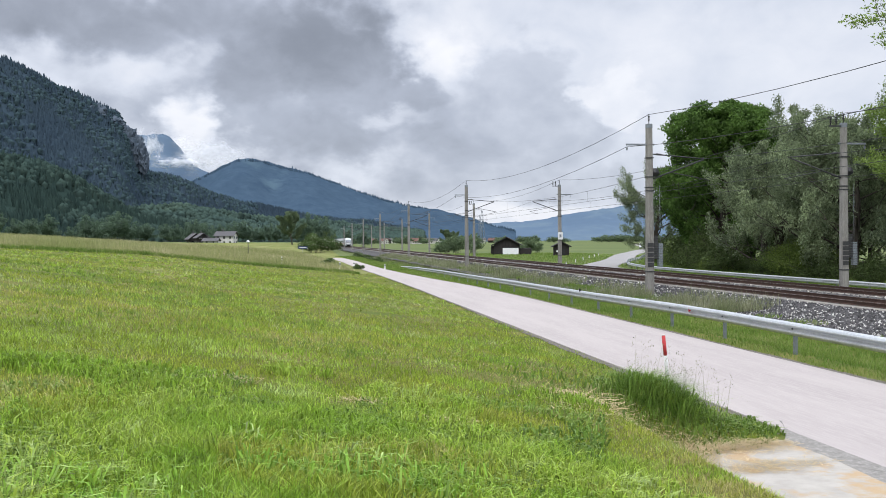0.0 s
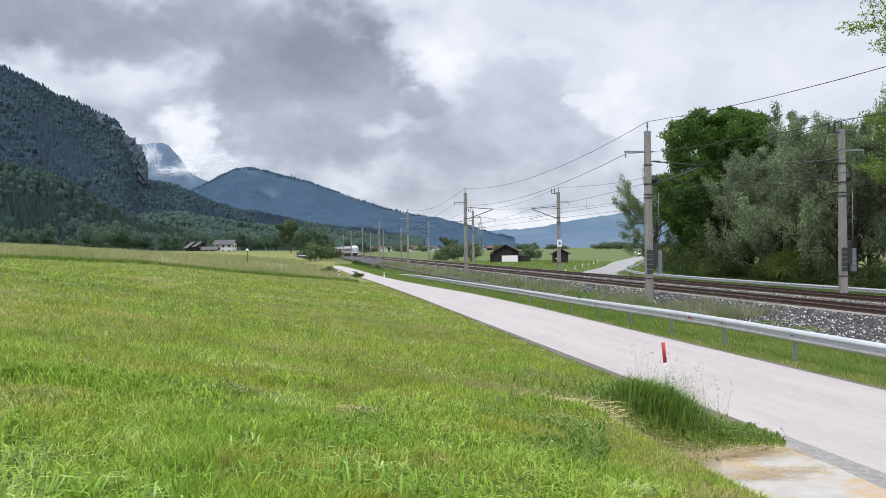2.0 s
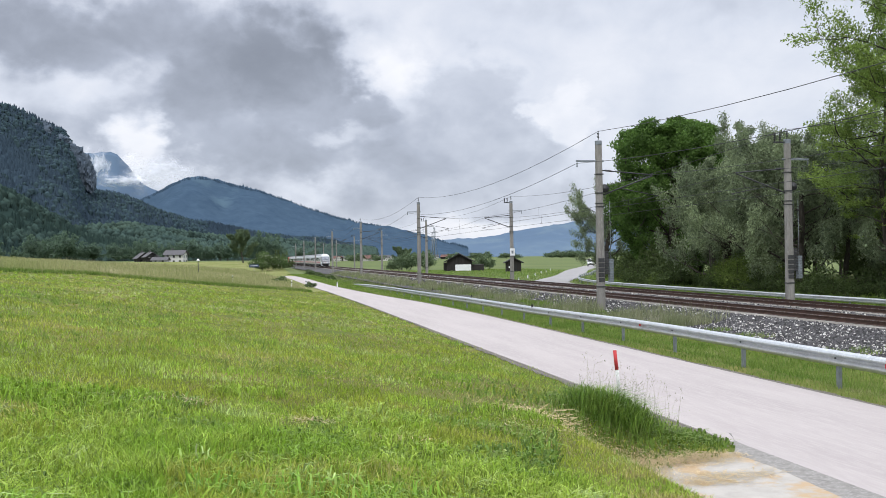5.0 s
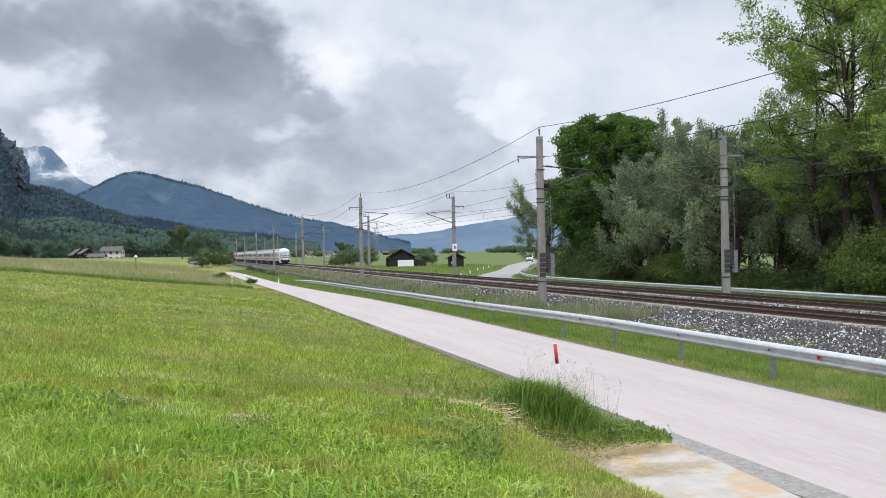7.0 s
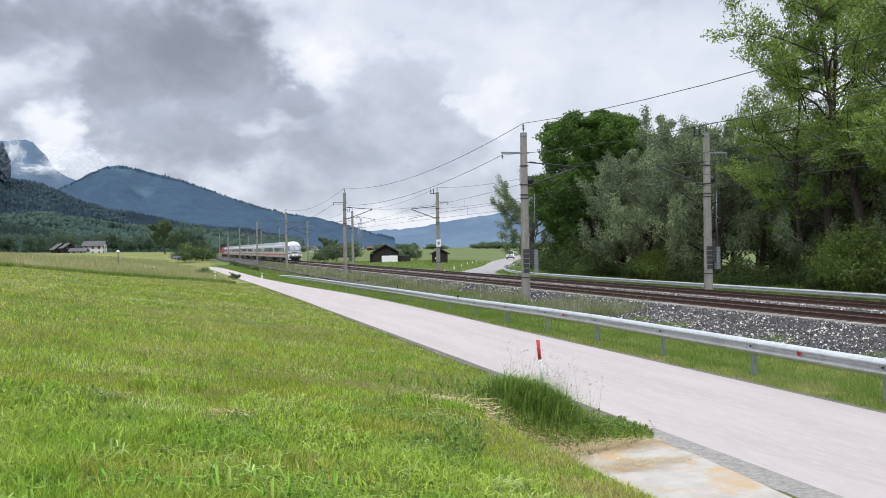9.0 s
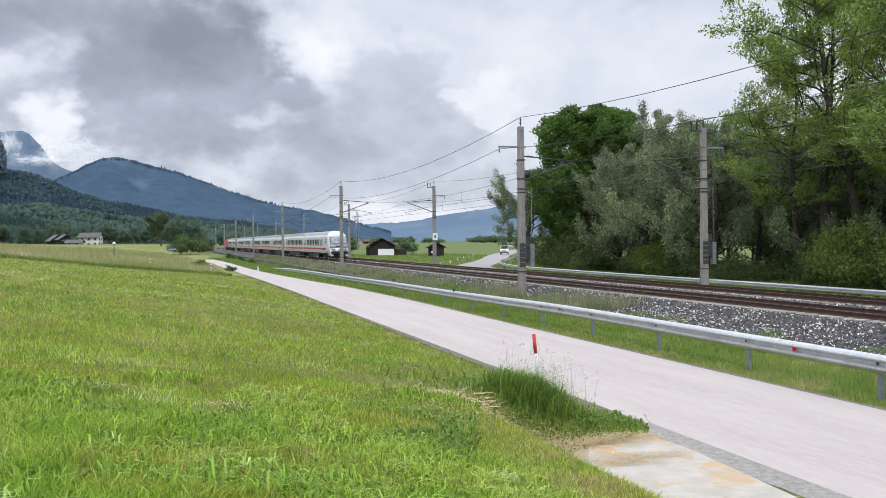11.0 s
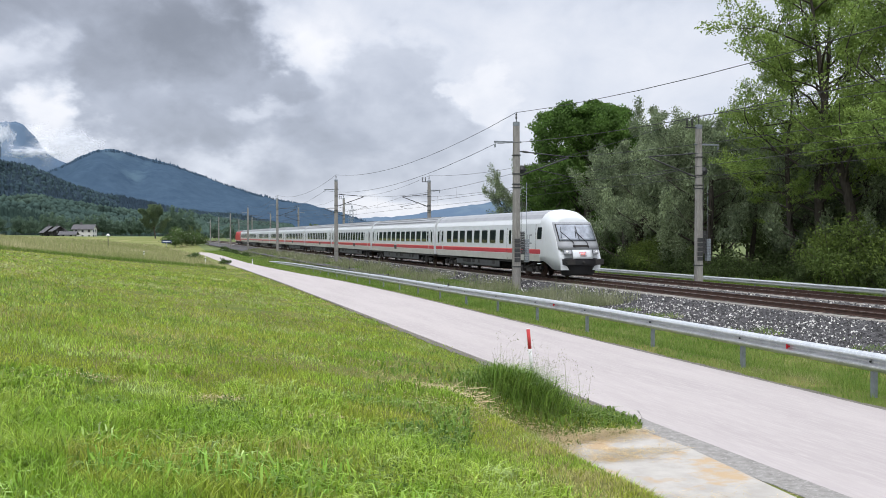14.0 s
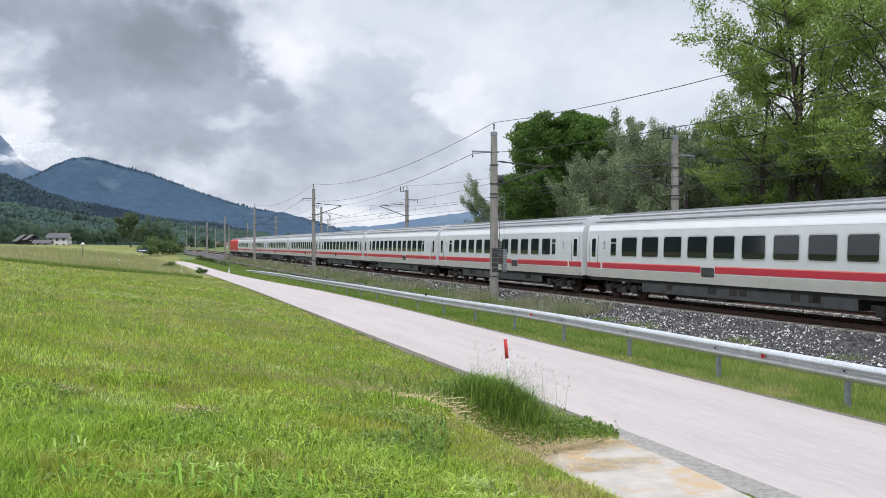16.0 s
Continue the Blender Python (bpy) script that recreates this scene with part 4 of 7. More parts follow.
# the nose's place along the track, by the second; it passes at about 100 km/h
NOSE_Y = [(0, 429), (3.5, 332), (7, 234), (9, 183.5), (11.5, 117.5), (12.5, 91), (13.5, 63.7), (14.5, 36.1), (15, 21.9), (15.5, 7.6), (16, -6.3)]
TRAIN = []


def build_train():
    rng = random.Random(11)
    cab = build_cab_car()
    tagged(cab, "white driving trailer with grey roof, red stripe and sloping nose", "railway carriage", group="train vehicles")
    TRAIN.append((cab, 0.0))
    a, b = build_coach(rng, 0), build_coach(rng, 1)
    kinds = [0, 1, 1, 0, 1, 0, 1, 1]
    used = set()
    centre = 25.6 + 12.375
    for k, kd in enumerate(kinds):
        base = (a, b)[kd]
        c = base if kd not in used else copy_thing(base, pose(0, 0, 0))
        used.add(kd)
        tagged(c, "white passenger coach with grey roof and red stripe", "railway carriage", group="train vehicles")
        TRAIN.append((c, centre + 24.75 * k))
    loco = build_loco()
    tagged(loco, "red electric locomotive pushing at the train's rear", "locomotive", group="train vehicles")
    TRAIN.append((loco, centre + 24.75 * 7 + 12.375 + 9.5))


build_train()


# ---------------------------------------------------------------- mountains
def build_mountain(name, label, ridge, depth, rng_seed, mats, tree_n=0, tree_h=18, rough=0.05, broad=0.0, upto=1.0):
    """A wooded mountain: a ridge line of (x, y, z) falling to the valley floor on both sides."""
    R = np.array([tuple(p) for p in smooth_path(ridge, 22)])
    n, m = len(R), 36
    # slopes fall towards the valley
    side = -R[:, :2] / np.linalg.norm(R[:, :2], axis=1)[:, None]
    us = np.linspace(-0.35, 1.0, m)
    V = np.zeros((n, m, 3))
    for j, u in enumerate(us):
        fall = (1 - abs(u)) ** (1.15 if u >= 0 else 1.6)
        V[:, j, :2] = R[:, :2] + side * u * depth
        V[:, j, 2] = R[:, 2] * fall
    for i in range(n):
        for j in range(m):
            p = V[i, j]
            amp = rough * depth * min(1, (p[2] + 5) / 80) * (0.25 if abs(us[j]) < 0.05 else 1.0)
            V[i, j, 2] += amp * (noise.fractal(Vector((p[0], p[1], 0)) / (depth * 0.35), 1.0, 2.1, 4) - 0.1)
            V[i, j, 2] += 7.0 * noise.noise(Vector((p[0], p[1], 3)) / 26.0) * min(1, max(0, p[2]) / 60)
            V[i, j, 2] = max(V[i, j, 2], -4) if us[j] < 0.98 else -6
    idx = np.arange((n - 1) * m).reshape(n - 1, m)[:, :-1].ravel()
    F = np.stack([idx, idx + 1, idx + 1 + m, idx + m], 1)
    ob = array_mesh(name, V.reshape(-1, 3), F, mats[0], smooth=True)
    tagged(ob, label, "mountain", kind="structure")
    if tree_n:
        rs = np.random.RandomState(rng_seed)
        fi = rs.uniform(0, n - 1.01, tree_n)
        fj = np.interp(rs.uniform(0, 1, tree_n), [0, 0.12, 1], [np.searchsorted(us, -0.04), np.searchsorted(us, 0.03), (m - 2.01) * upto])
        i, j = fi.astype(int), fj.astype(int)
        a, b = (fi - i)[:, None], (fj - j)[:, None]
        P = V[i, j] * (1 - a) * (1 - b) + V[i + 1, j] * a * (1 - b) + V[i, j + 1] * (1 - a) * b + V[i + 1, j + 1] * a * b
        leafy = rs.uniform(0, 1, tree_n) < broad * smoothstep(0.35, 0.62, value_noise(P[:, 0] + 9000, P[:, 1] + 9000, 130.0, rng_seed) + 0.25 * broad)
        for pick, nm, mt, round_ in ((~leafy, "mountain_forest", mats[1], 0), (leafy, "mountain_broadleaf_wood", mats[-1], 1)):
            Q = P[pick]
            c = len(Q)
            if not c:
                continue
            h = tree_h * rs.uniform(0.5, 1.3, c) * (0.85 if round_ else 1.0)
            w = h * (rs.uniform(0.38, 0.62, c) if round_ else rs.uniform(0.20, 0.34, c))
            k = 5 if round_ else 4
            rot = rs.uniform(0, 6, c)
            levels = ((0.0, 0.75), (0.55, 1.0)) if round_ else ((0.0, 1.0),)
            verts = np.zeros((c, k * len(levels) + 1, 3))
            for lv, (zz, ww) in enumerate(levels):
                for q in range(k):
                    an = rot + q * 2 * np.pi / k + lv * 0.6
                    jit = rs.uniform(0.75, 1.25, c)
                    verts[:, lv * k + q, 0], verts[:, lv * k + q, 1] = np.cos(an) * w * ww * jit, np.sin(an) * w * ww * jit
                    verts[:, lv * k + q, 2] = h * zz * rs.uniform(0.85, 1.15, c)
            top = k * len(levels)
            verts[:, top, 2] = h
            verts += Q[:, None, :] - np.array([0, 0, 2.0])
            tri = [(top - k + q, top - k + (q + 1) % k, top) for q in range(k)]
            if round_:
                for q in range(k):
                    tri += [(q, (q + 1) % k, k + (q + 1) % k), (q, k + (q + 1) % k, k + q)]
            F = (np.array(tri)[None] + (np.arange(c) * (top + 1))[:, None, None]).reshape(-1, 3)
            wood = array_mesh(nm, verts.reshape(-1, 3), F, mt, smooth=bool(round_))
            tagged(wood, "dense dark conifer forest covering the mountain" if not round_ else "rounded broadleaf trees on the slope", "forest", kind="stuff")


def polar(az, dist, elev):
    """A point at an azimuth from the line of the railway and an elevation, both in degrees, seen from the meadow."""
    a, e = radians(az), radians(elev)
    return (math.sin(a) * dist, math.cos(a) * dist, 2.5 + dist * math.tan(e))


# west mountain: dark forest with aerial haze mixed into the colour as blue-grey
FOREST_NEAR = material("forest_conifers_hazed", (0.039, 0.060, 0.083), (0.049, 0.073, 0.094), scale=0.006, island=0.13, rough=1.0, spec=0.0)
FOREST_NEAR_G = material("forest_floor_hazed", (0.034, 0.053, 0.072), (0.042, 0.063, 0.080), scale=0.01, rough=1.0, spec=0.0)
FOREST_NEAR_B = material("forest_broadleaf_hazed", (0.034, 0.055, 0.065), (0.041, 0.065, 0.070), scale=0.006, island=0.13, rough=1.0, spec=0.0)
# spur and hillside: greens turned bluish, a lighter share of the painted haze
FOREST_FOOT = material("spur_conifers_hazed", (0.026, 0.045, 0.042), (0.034, 0.056, 0.047), scale=0.01, island=0.2, rough=1.0, spec=0.0)
FOREST_FOOT_B = material("spur_broadleaf_hazed", (0.028, 0.046, 0.042), (0.036, 0.057, 0.046), scale=0.01, island=0.2, rough=1.0, spec=0.0)
FOREST_HILL_B = material("hillside_broadleaf_hazed", (0.038, 0.062, 0.056), (0.054, 0.082, 0.064), scale=0.01, island=0.2, rough=1.0, spec=0.0)
FOREST_FOOT_G = material("spur_floor_hazed", (0.024, 0.041, 0.037), (0.031, 0.051, 0.042), scale=0.01, rough=1.0, spec=0.0)
# north mountain: the valley's haze is painted in as blue, trees and slope alike
FOREST_MID = material("forest_hazed_blue", (0.052, 0.085, 0.124), (0.060, 0.096, 0.136), scale=0.004, island=0.05, rough=1.0, spec=0.0)
FOREST_MID_G = material("hazed_blue_slope", (0.041, 0.069, 0.105), (0.054, 0.087, 0.126), scale=0.03, third=(0.072, 0.114, 0.148), third_scale=0.006, third_lo=0.61, third_hi=0.75, rough=1.0, spec=0.0, bump=1.0, bump_scale=0.05)
# farthest ridge and peak: base colours lifted and blued to stand for haze
FOREST_FAR = material("far_ridge_hazed", (0.095, 0.140, 0.200), (0.112, 0.160, 0.218), scale=0.003, third=(0.13, 0.18, 0.22), third_scale=0.006, rough=1.0, spec=0.0)
FOREST_MIST = material("hazed_peak", (0.082, 0.124, 0.182), (0.105, 0.152, 0.212), scale=0.002, rough=1.0, spec=0.0)
# pale rock, its colour blued for haze like the forest round it
CLIFF = material("hazed_cliff_rock", (0.112, 0.136, 0.168), (0.062, 0.082, 0.106), scale=0.05, stretch=(1, 1, 0.35), rough=1.0, spec=0.0)


def build_mountains():
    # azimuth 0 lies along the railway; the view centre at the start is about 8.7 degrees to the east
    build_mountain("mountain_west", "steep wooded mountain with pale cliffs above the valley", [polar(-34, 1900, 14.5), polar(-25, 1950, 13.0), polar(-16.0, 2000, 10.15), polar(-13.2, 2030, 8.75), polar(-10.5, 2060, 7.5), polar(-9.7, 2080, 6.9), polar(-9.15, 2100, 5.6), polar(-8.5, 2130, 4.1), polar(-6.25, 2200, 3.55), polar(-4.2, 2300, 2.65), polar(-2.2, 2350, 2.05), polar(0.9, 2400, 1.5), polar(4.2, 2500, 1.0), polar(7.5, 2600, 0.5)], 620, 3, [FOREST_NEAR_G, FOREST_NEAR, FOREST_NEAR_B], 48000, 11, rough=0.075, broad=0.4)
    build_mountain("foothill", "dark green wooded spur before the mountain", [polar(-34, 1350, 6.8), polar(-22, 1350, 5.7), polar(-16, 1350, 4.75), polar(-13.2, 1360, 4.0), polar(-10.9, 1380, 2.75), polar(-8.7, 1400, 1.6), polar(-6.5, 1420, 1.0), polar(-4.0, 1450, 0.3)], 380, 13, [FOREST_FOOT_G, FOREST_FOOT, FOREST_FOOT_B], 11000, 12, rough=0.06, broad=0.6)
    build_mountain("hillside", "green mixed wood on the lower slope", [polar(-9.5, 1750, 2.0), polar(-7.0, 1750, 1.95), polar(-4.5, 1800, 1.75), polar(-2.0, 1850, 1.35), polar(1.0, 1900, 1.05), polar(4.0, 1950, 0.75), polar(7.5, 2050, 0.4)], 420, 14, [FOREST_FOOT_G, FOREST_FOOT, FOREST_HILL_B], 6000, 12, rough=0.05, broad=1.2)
    build_mountain("mountain_north", "wooded mountain across the valley, haze painted in blue", [polar(-8.5, 3300, 2.8), polar(-6.4, 3350, 3.4), polar(-3.2, 3400, 4.85), polar(-1.2, 3450, 4.5), polar(0.8, 3400, 4.05), polar(4.0, 3400, 2.9), polar(8, 3500, 1.8), polar(11.5, 3600, 1.0), polar(13, 3700, 0.5)], 900, 4, [FOREST_MID_G, FOREST_MID], 1100, 10, rough=0.05, upto=0.28)
    build_mountain("mountain_back", "far peak coloured blue for haze, wrapped in cloud", [polar(-13, 4300, 5.5), polar(-10.0, 4300, 6.0), polar(-7.5, 4300, 6.2), polar(-6.7, 4300, 5.6), polar(-5.6, 4300, 4.3), polar(-3.5, 4300, 3.7), polar(-1, 4300, 3.0)], 500, 5, [FOREST_MIST], 0, rough=0.02)
    build_mountain("mountain_east", "long low ridge on the horizon, coloured blue for haze", [polar(10.0, 4200, 0.55), polar(11.8, 4200, 1.05), polar(14, 4200, 1.15), polar(17, 4200, 1.65), polar(20, 4200, 2.0), polar(26, 4300, 2.6), polar(34, 4300, 2.5), polar(42, 4300, 2.2)], 500, 6, [FOREST_FAR], 0, rough=0.02)


build_mountains()


def build_cliffs():
    """Pale rock faces standing out of the forest near the ridge's end."""
    rng = random.Random(4)
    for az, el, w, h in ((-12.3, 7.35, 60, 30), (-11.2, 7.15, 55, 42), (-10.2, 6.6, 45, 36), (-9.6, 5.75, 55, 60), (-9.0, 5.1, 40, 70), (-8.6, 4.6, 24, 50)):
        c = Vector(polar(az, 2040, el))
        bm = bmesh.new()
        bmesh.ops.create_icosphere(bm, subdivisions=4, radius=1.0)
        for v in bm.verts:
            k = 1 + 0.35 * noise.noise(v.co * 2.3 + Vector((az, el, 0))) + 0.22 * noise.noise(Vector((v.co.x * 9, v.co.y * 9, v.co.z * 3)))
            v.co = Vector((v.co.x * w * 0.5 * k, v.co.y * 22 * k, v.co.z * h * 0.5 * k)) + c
        tagged(part("cliff", bm, CLIFF), "pale rock face among the trees, tinted blue-grey for haze", "cliff", group="cliffs")


build_cliffs()


def build_mist():
    """Low cloud hanging between the mountains: lumpy banks that thin out towards their rims."""
    m = bpy.data.materials.new("mist_veil")
    m.use_nodes = True
    nt = m.node_tree
    N, L = nt.nodes.new, nt.links.new
    b = nt.nodes["Principled BSDF"]
    b.inputs["Base Color"].default_value = (0.80, 0.82, 0.86, 1)
    b.inputs["Roughness"].default_value, b.inputs["Specular IOR Level"].default_value = 1.0, 0.0
    tc, ln, ns = N("ShaderNodeTexCoord"), N("ShaderNodeVectorMath"), N("ShaderNodeTexNoise")
    ln.operation = "LENGTH"
    L(tc.outputs["Object"], ln.inputs[0])
    ns.inputs["Scale"].default_value, ns.inputs["Detail"].default_value, ns.inputs["Roughness"].default_value = 1.7, 7, 0.6
    L(tc.outputs["Object"], ns.inputs["Vector"])
    ad = N("ShaderNodeMath")
    ad.operation = "MULTIPLY_ADD"
    L(ns.outputs["Fac"], ad.inputs[0])
    ad.inputs[1].default_value = -1.5
    L(ln.outputs["Value"], ad.inputs[2])
    r = N("ShaderNodeMapRange")
    r.interpolation_type = "SMOOTHSTEP"
    r.inputs["From Min"].default_value, r.inputs["From Max"].default_value = 0.18, -0.55
    r.inputs["To Min"].default_value, r.inputs["To Max"].default_value = 0.0, 0.85
    L(ad.outputs[0], r.inputs["Value"])
    tr, mix = N("ShaderNodeBsdfTransparent"), N("ShaderNodeMixShader")
    L(r.outputs[0], mix.inputs[0])
    L(tr.outputs[0], mix.inputs[1])
    L(b.outputs[0], mix.inputs[2])
    L(mix.outputs[0], nt.nodes["Material Output"].inputs[0])
    for az, el, w, h, dist in ((-5.3, 5.0, 165, 95, 3900), (-8.3, 5.3, 60, 95, 3950), (-6.9, 4.5, 120, 40, 3850)):
        bm = bmesh.new()
        bmesh.ops.create_grid(bm, x_segments=28, y_segments=20, size=1.0)
        for v in bm.verts:
            x, z = v.co.x, v.co.y
            bulge = max(0.0, 1 - x * x - z * z)
            v.co = Vector((x, -0.5 * bulge + 0.05 * noise.fractal(Vector((x * 2, z * 2, az)), 1.0, 2.0, 3), z))
        for f in bm.faces:
            f.smooth = True
        ob = tagged(part("low_cloud", bm, m), "thin white low cloud drifting before the peak", "cloud", group="low clouds", kind="stuff")
        ob.matrix_world = pose(*polar(az, dist, el), 0, 0, -az)
        ob.scale = (w, 60, h)
        ob.visible_shadow = False


build_mist()


# ---------------------------------------------------------------- trees and shrubs
def leaf_mat(name, a, b, island=0.3):
    return material(name, a, b, scale=0.35, island=island, rough=0.75, spec=0.25, translucent=0.38)


LEAF = {
    "maple": leaf_mat("maple_leaves", (0.105, 0.190, 0.038), (0.062, 0.120, 0.026), 0.4),
    "willow": leaf_mat("willow_leaves", (0.245, 0.305, 0.165), (0.120, 0.155, 0.092), 0.45),
    "locust": leaf_mat("locust_leaves", (0.250, 0.345, 0.082), (0.150, 0.228, 0.056), 0.45),
    # dark leaf colour carries the shade inside the wood and between trunks
    "shade": leaf_mat("woodland_leaves_shaded", (0.080, 0.115, 0.036), (0.050, 0.075, 0.026), 0.4),
    "shrub": leaf_mat("shrub_leaves", (0.135, 0.190, 0.040), (0.075, 0.115, 0.028), 0.4),
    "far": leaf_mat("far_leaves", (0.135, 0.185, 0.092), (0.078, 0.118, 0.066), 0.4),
    # leaf green blued for the haze at the mountain's foot
    "foot": leaf_mat("foothill_leaves_hazed", (0.110, 0.165, 0.105), (0.064, 0.104, 0.074), 0.35),
    "elder": leaf_mat("elder_leaves", (0.095, 0.150, 0.045), (0.055, 0.090, 0.032), 0.3),
}
BLOSSOM = material("elder_blossom", (0.74, 0.73, 0.60), island=0.1, rough=0.9)


def tubes_mesh(name, segs, mat, parent):
    """All limbs of one tree as one mesh of six-sided tapered tubes."""
    V, F = [], []
    for a, b, r0, r1 in segs:
        k = 8 if r0 > 0.2 else 4
        d = (b - a)
        if d.length < 1e-4:
            continue
        q = d.to_track_quat("Z", "Y")
        i0 = len(V)
        for p, r in ((a, r0), (b, r1)):
            for j in range(k):
                an = j * 2 * math.pi / k
                V.append(p + q @ Vector((math.cos(an) * r, math.sin(an) * r, 0)))
        for j in range(k):
            F.append((i0 + j, i0 + (j + 1) % k, i0 + k + (j + 1) % k, i0 + k + j))
    return array_mesh(name, [tuple(v) for v in V], F, mat, parent, smooth=True)


def leaves_mesh(name, centres, spread, per, size, mat, parent, rs, droop=0.0, aspect=0.55, flat=0.6):
    """Leaf blades scattered round the given twig ends."""
    C = np.array(centres)
    n = len(C) * per
    off = rs.normal(0, 1, (n, 3))
    off *= (spread * rs.uniform(0.3, 1.0, n) / np.linalg.norm(off, axis=1))[:, None]
    off[:, 2] *= flat
    off[:, 2] -= droop * rs.uniform(0, 1, n) ** 1.5
    P = np.repeat(C, per, 0) + off
    s = size * rs.uniform(0.6, 1.35, n)
    u = rs.normal(0, 1, (n, 3))
    u[:, 2] -= 0.4 + droop
    u /= np.linalg.norm(u, axis=1)[:, None]
    w = np.cross(u, rs.normal(0, 1, (n, 3)))
    w /= np.linalg.norm(w, axis=1)[:, None]
    u, w = u * s[:, None] * 0.5, w * (s * aspect)[:, None] * 0.5
    V = np.stack([P - u + w, P - u - w, P + u], 1).reshape(-1, 3)
    F = np.arange(3 * n).reshape(n, 3)
    return array_mesh(name, V, F, mat, parent)


def grow(rng, height, trunk_r, crown_from, crown_r, limbs, lean=0.1, forks=2, wild=0.35, up=0.55, stems=1):
    """Limb segments and twig ends of a broadleaf tree of that height."""
    segs, ends = [], []
    for s in range(stems):
        p = Vector((rng.uniform(-0.5, 0.5) * (stems > 1), rng.uniform(-0.5, 0.5) * (stems > 1), -0.3))
        d = Vector((rng.uniform(-lean, lean), rng.uniform(-lean, lean), 1)).normalized()
        steps = 9
        spine = [p.copy()]
        for k in range(steps):
            d = (d + Vector((rng.uniform(-1, 1), rng.uniform(-1, 1), 0.4)) * 0.12).normalized()
            q = p + d * (height * (0.93 if stems == 1 else rng.uniform(0.75, 0.95)) / steps)
            r0, r1 = trunk_r * (1 - k / steps) ** 0.8 + 0.03, trunk_r * (1 - (k + 1) / steps) ** 0.8 + 0.03
            segs.append((p, q, r0, r1))
            p = q
            spine.append(p.copy())
        ends.append(p)
        for i in range(limbs):
            f = crown_from + (1 - crown_from) * (i + rng.random()) / limbs
            k = min(int(f * steps), steps - 1)
            a = spine[k].lerp(spine[k + 1], f * steps - k)
            az = i * 2.4 + rng.uniform(-0.5, 0.5)
            # widest in the lower middle of the crown
            g = (f - crown_from) / (1 - crown_from)
            reach = crown_r * (0.55 + 0.75 * math.sin(math.pi * min(1, 0.22 + g * 0.78))) * rng.uniform(0.7, 1.12) * (1 if g < 0.85 else 0.6)
            dirn = Vector((math.cos(az), math.sin(az), up * rng.uniform(0.4, 1.4))).normalized()
            branch(rng, a, dirn, reach, trunk_r * 0.38 * (1 - 0.6 * f), forks, wild, segs, ends)
    return segs, ends


def branch(rng, a, d, reach, r, forks, wild, segs, ends):
    p = a
    n = 4
    for k in range(n):
        d = (d + Vector((rng.uniform(-1, 1), rng.uniform(-1, 1), rng.uniform(-0.5, 0.9))) * wild).normalized()
        q = p + d * reach / n
        if forks or r > 0.03:
            segs.append((p, q, max(0.02, r * (1 - k / n)), max(0.015, r * (1 - (k + 1) / n))))
        if k >= 1 or forks == 0:
            ends.append(q)
        if forks and k >= 1:
            sd = (d + Vector((rng.uniform(-1, 1), rng.uniform(-1, 1), rng.uniform(-0.3, 0.8))) * 0.9).normalized()
            branch(rng, q, sd, reach * 0.42, r * 0.45, forks - 1, wild, segs, ends)
        p = q


def make_tree(name, seed, height, trunk_r, crown_from, crown_r, limbs, leaf, per, size, spread, droop=0.0, forks=2, wild=0.35, up=0.55, stems=1, lean=0.1, flat=0.6, dome=0.0):
    """dome: half width of the rounded crown beyond which no twig reaches."""
    rng, rs = random.Random(seed), np.random.RandomState(seed)
    tree = empty(name)
    segs, ends = grow(rng, height, trunk_r, crown_from, crown_r, limbs, lean, forks, wild, up, stems)
    if dome:
        def inside(p):
            f = max(0.0, min(1.0, p.z / height))
            most = dome * (0.62 + 0.38 * math.sin(math.pi * min(1.0, 0.15 + f * 0.8))) * math.sqrt(max(0.02, 1 - max(0.0, (f - 0.55) / 0.47) ** 2.4))
            most *= 1 + 0.42 * noise.noise(p * 0.55)
            r = math.hypot(p.x, p.y)
            k = (most + 0.45 * (r - most)) / r if r > most else 1.0
            return Vector((p.x * k, p.y * k, p.z if f < 0.86 else height * 0.86 + 0.5 * (p.z - height * 0.86)))
        segs = [(inside(a), inside(b), r0, r1) for a, b, r0, r1 in segs]
        ends = [inside(e) for e in ends]
    tubes_mesh("trunk", segs, M["bark"], tree)
    leaves_mesh("crown", [tuple(e) for e in ends], spread, per, size, LEAF[leaf], tree, rs, droop, flat=flat)
    return tree


def make_shrub(name, seed, r, h, leaf, n, size, blossom=0):
    rs = np.random.RandomState(seed)
    rng = random.Random(seed)
    sh = empty(name)
    segs, ends = [], []
    for k in range(16):
        a = Vector((rng.uniform(-0.3, 0.3) * r, rng.uniform(-0.3, 0.3) * r, -0.1))
        az = rng.uniform(0, 6.28)
        rr = r * rng.uniform(0.2, 1.0)
        b = Vector((math.cos(az) * rr, math.sin(az) * rr, h * rng.uniform(0.35, 1.0) * (1 - 0.35 * (rr / r) ** 2)))
        m = a.lerp(b, 0.55) + Vector((0, 0, 0.12 * h))
        segs += [(a, m, 0.03, 0.02), (m, b, 0.02, 0.01)]
        ends += [m, m.lerp(b, 0.5), b]
    tubes_mesh("stem", segs, M["bark"], sh)
    leaves_mesh("foliage", [tuple(e) for e in ends], r * 0.42, n // len(ends), size, LEAF[leaf], sh, rs)
    if blossom:
        leaves_mesh("blossom", [tuple(e) for e in ends if e.z > h * 0.35], r * 0.4, blossom, 0.22, BLOSSOM, sh, rs, aspect=0.9)
    return sh


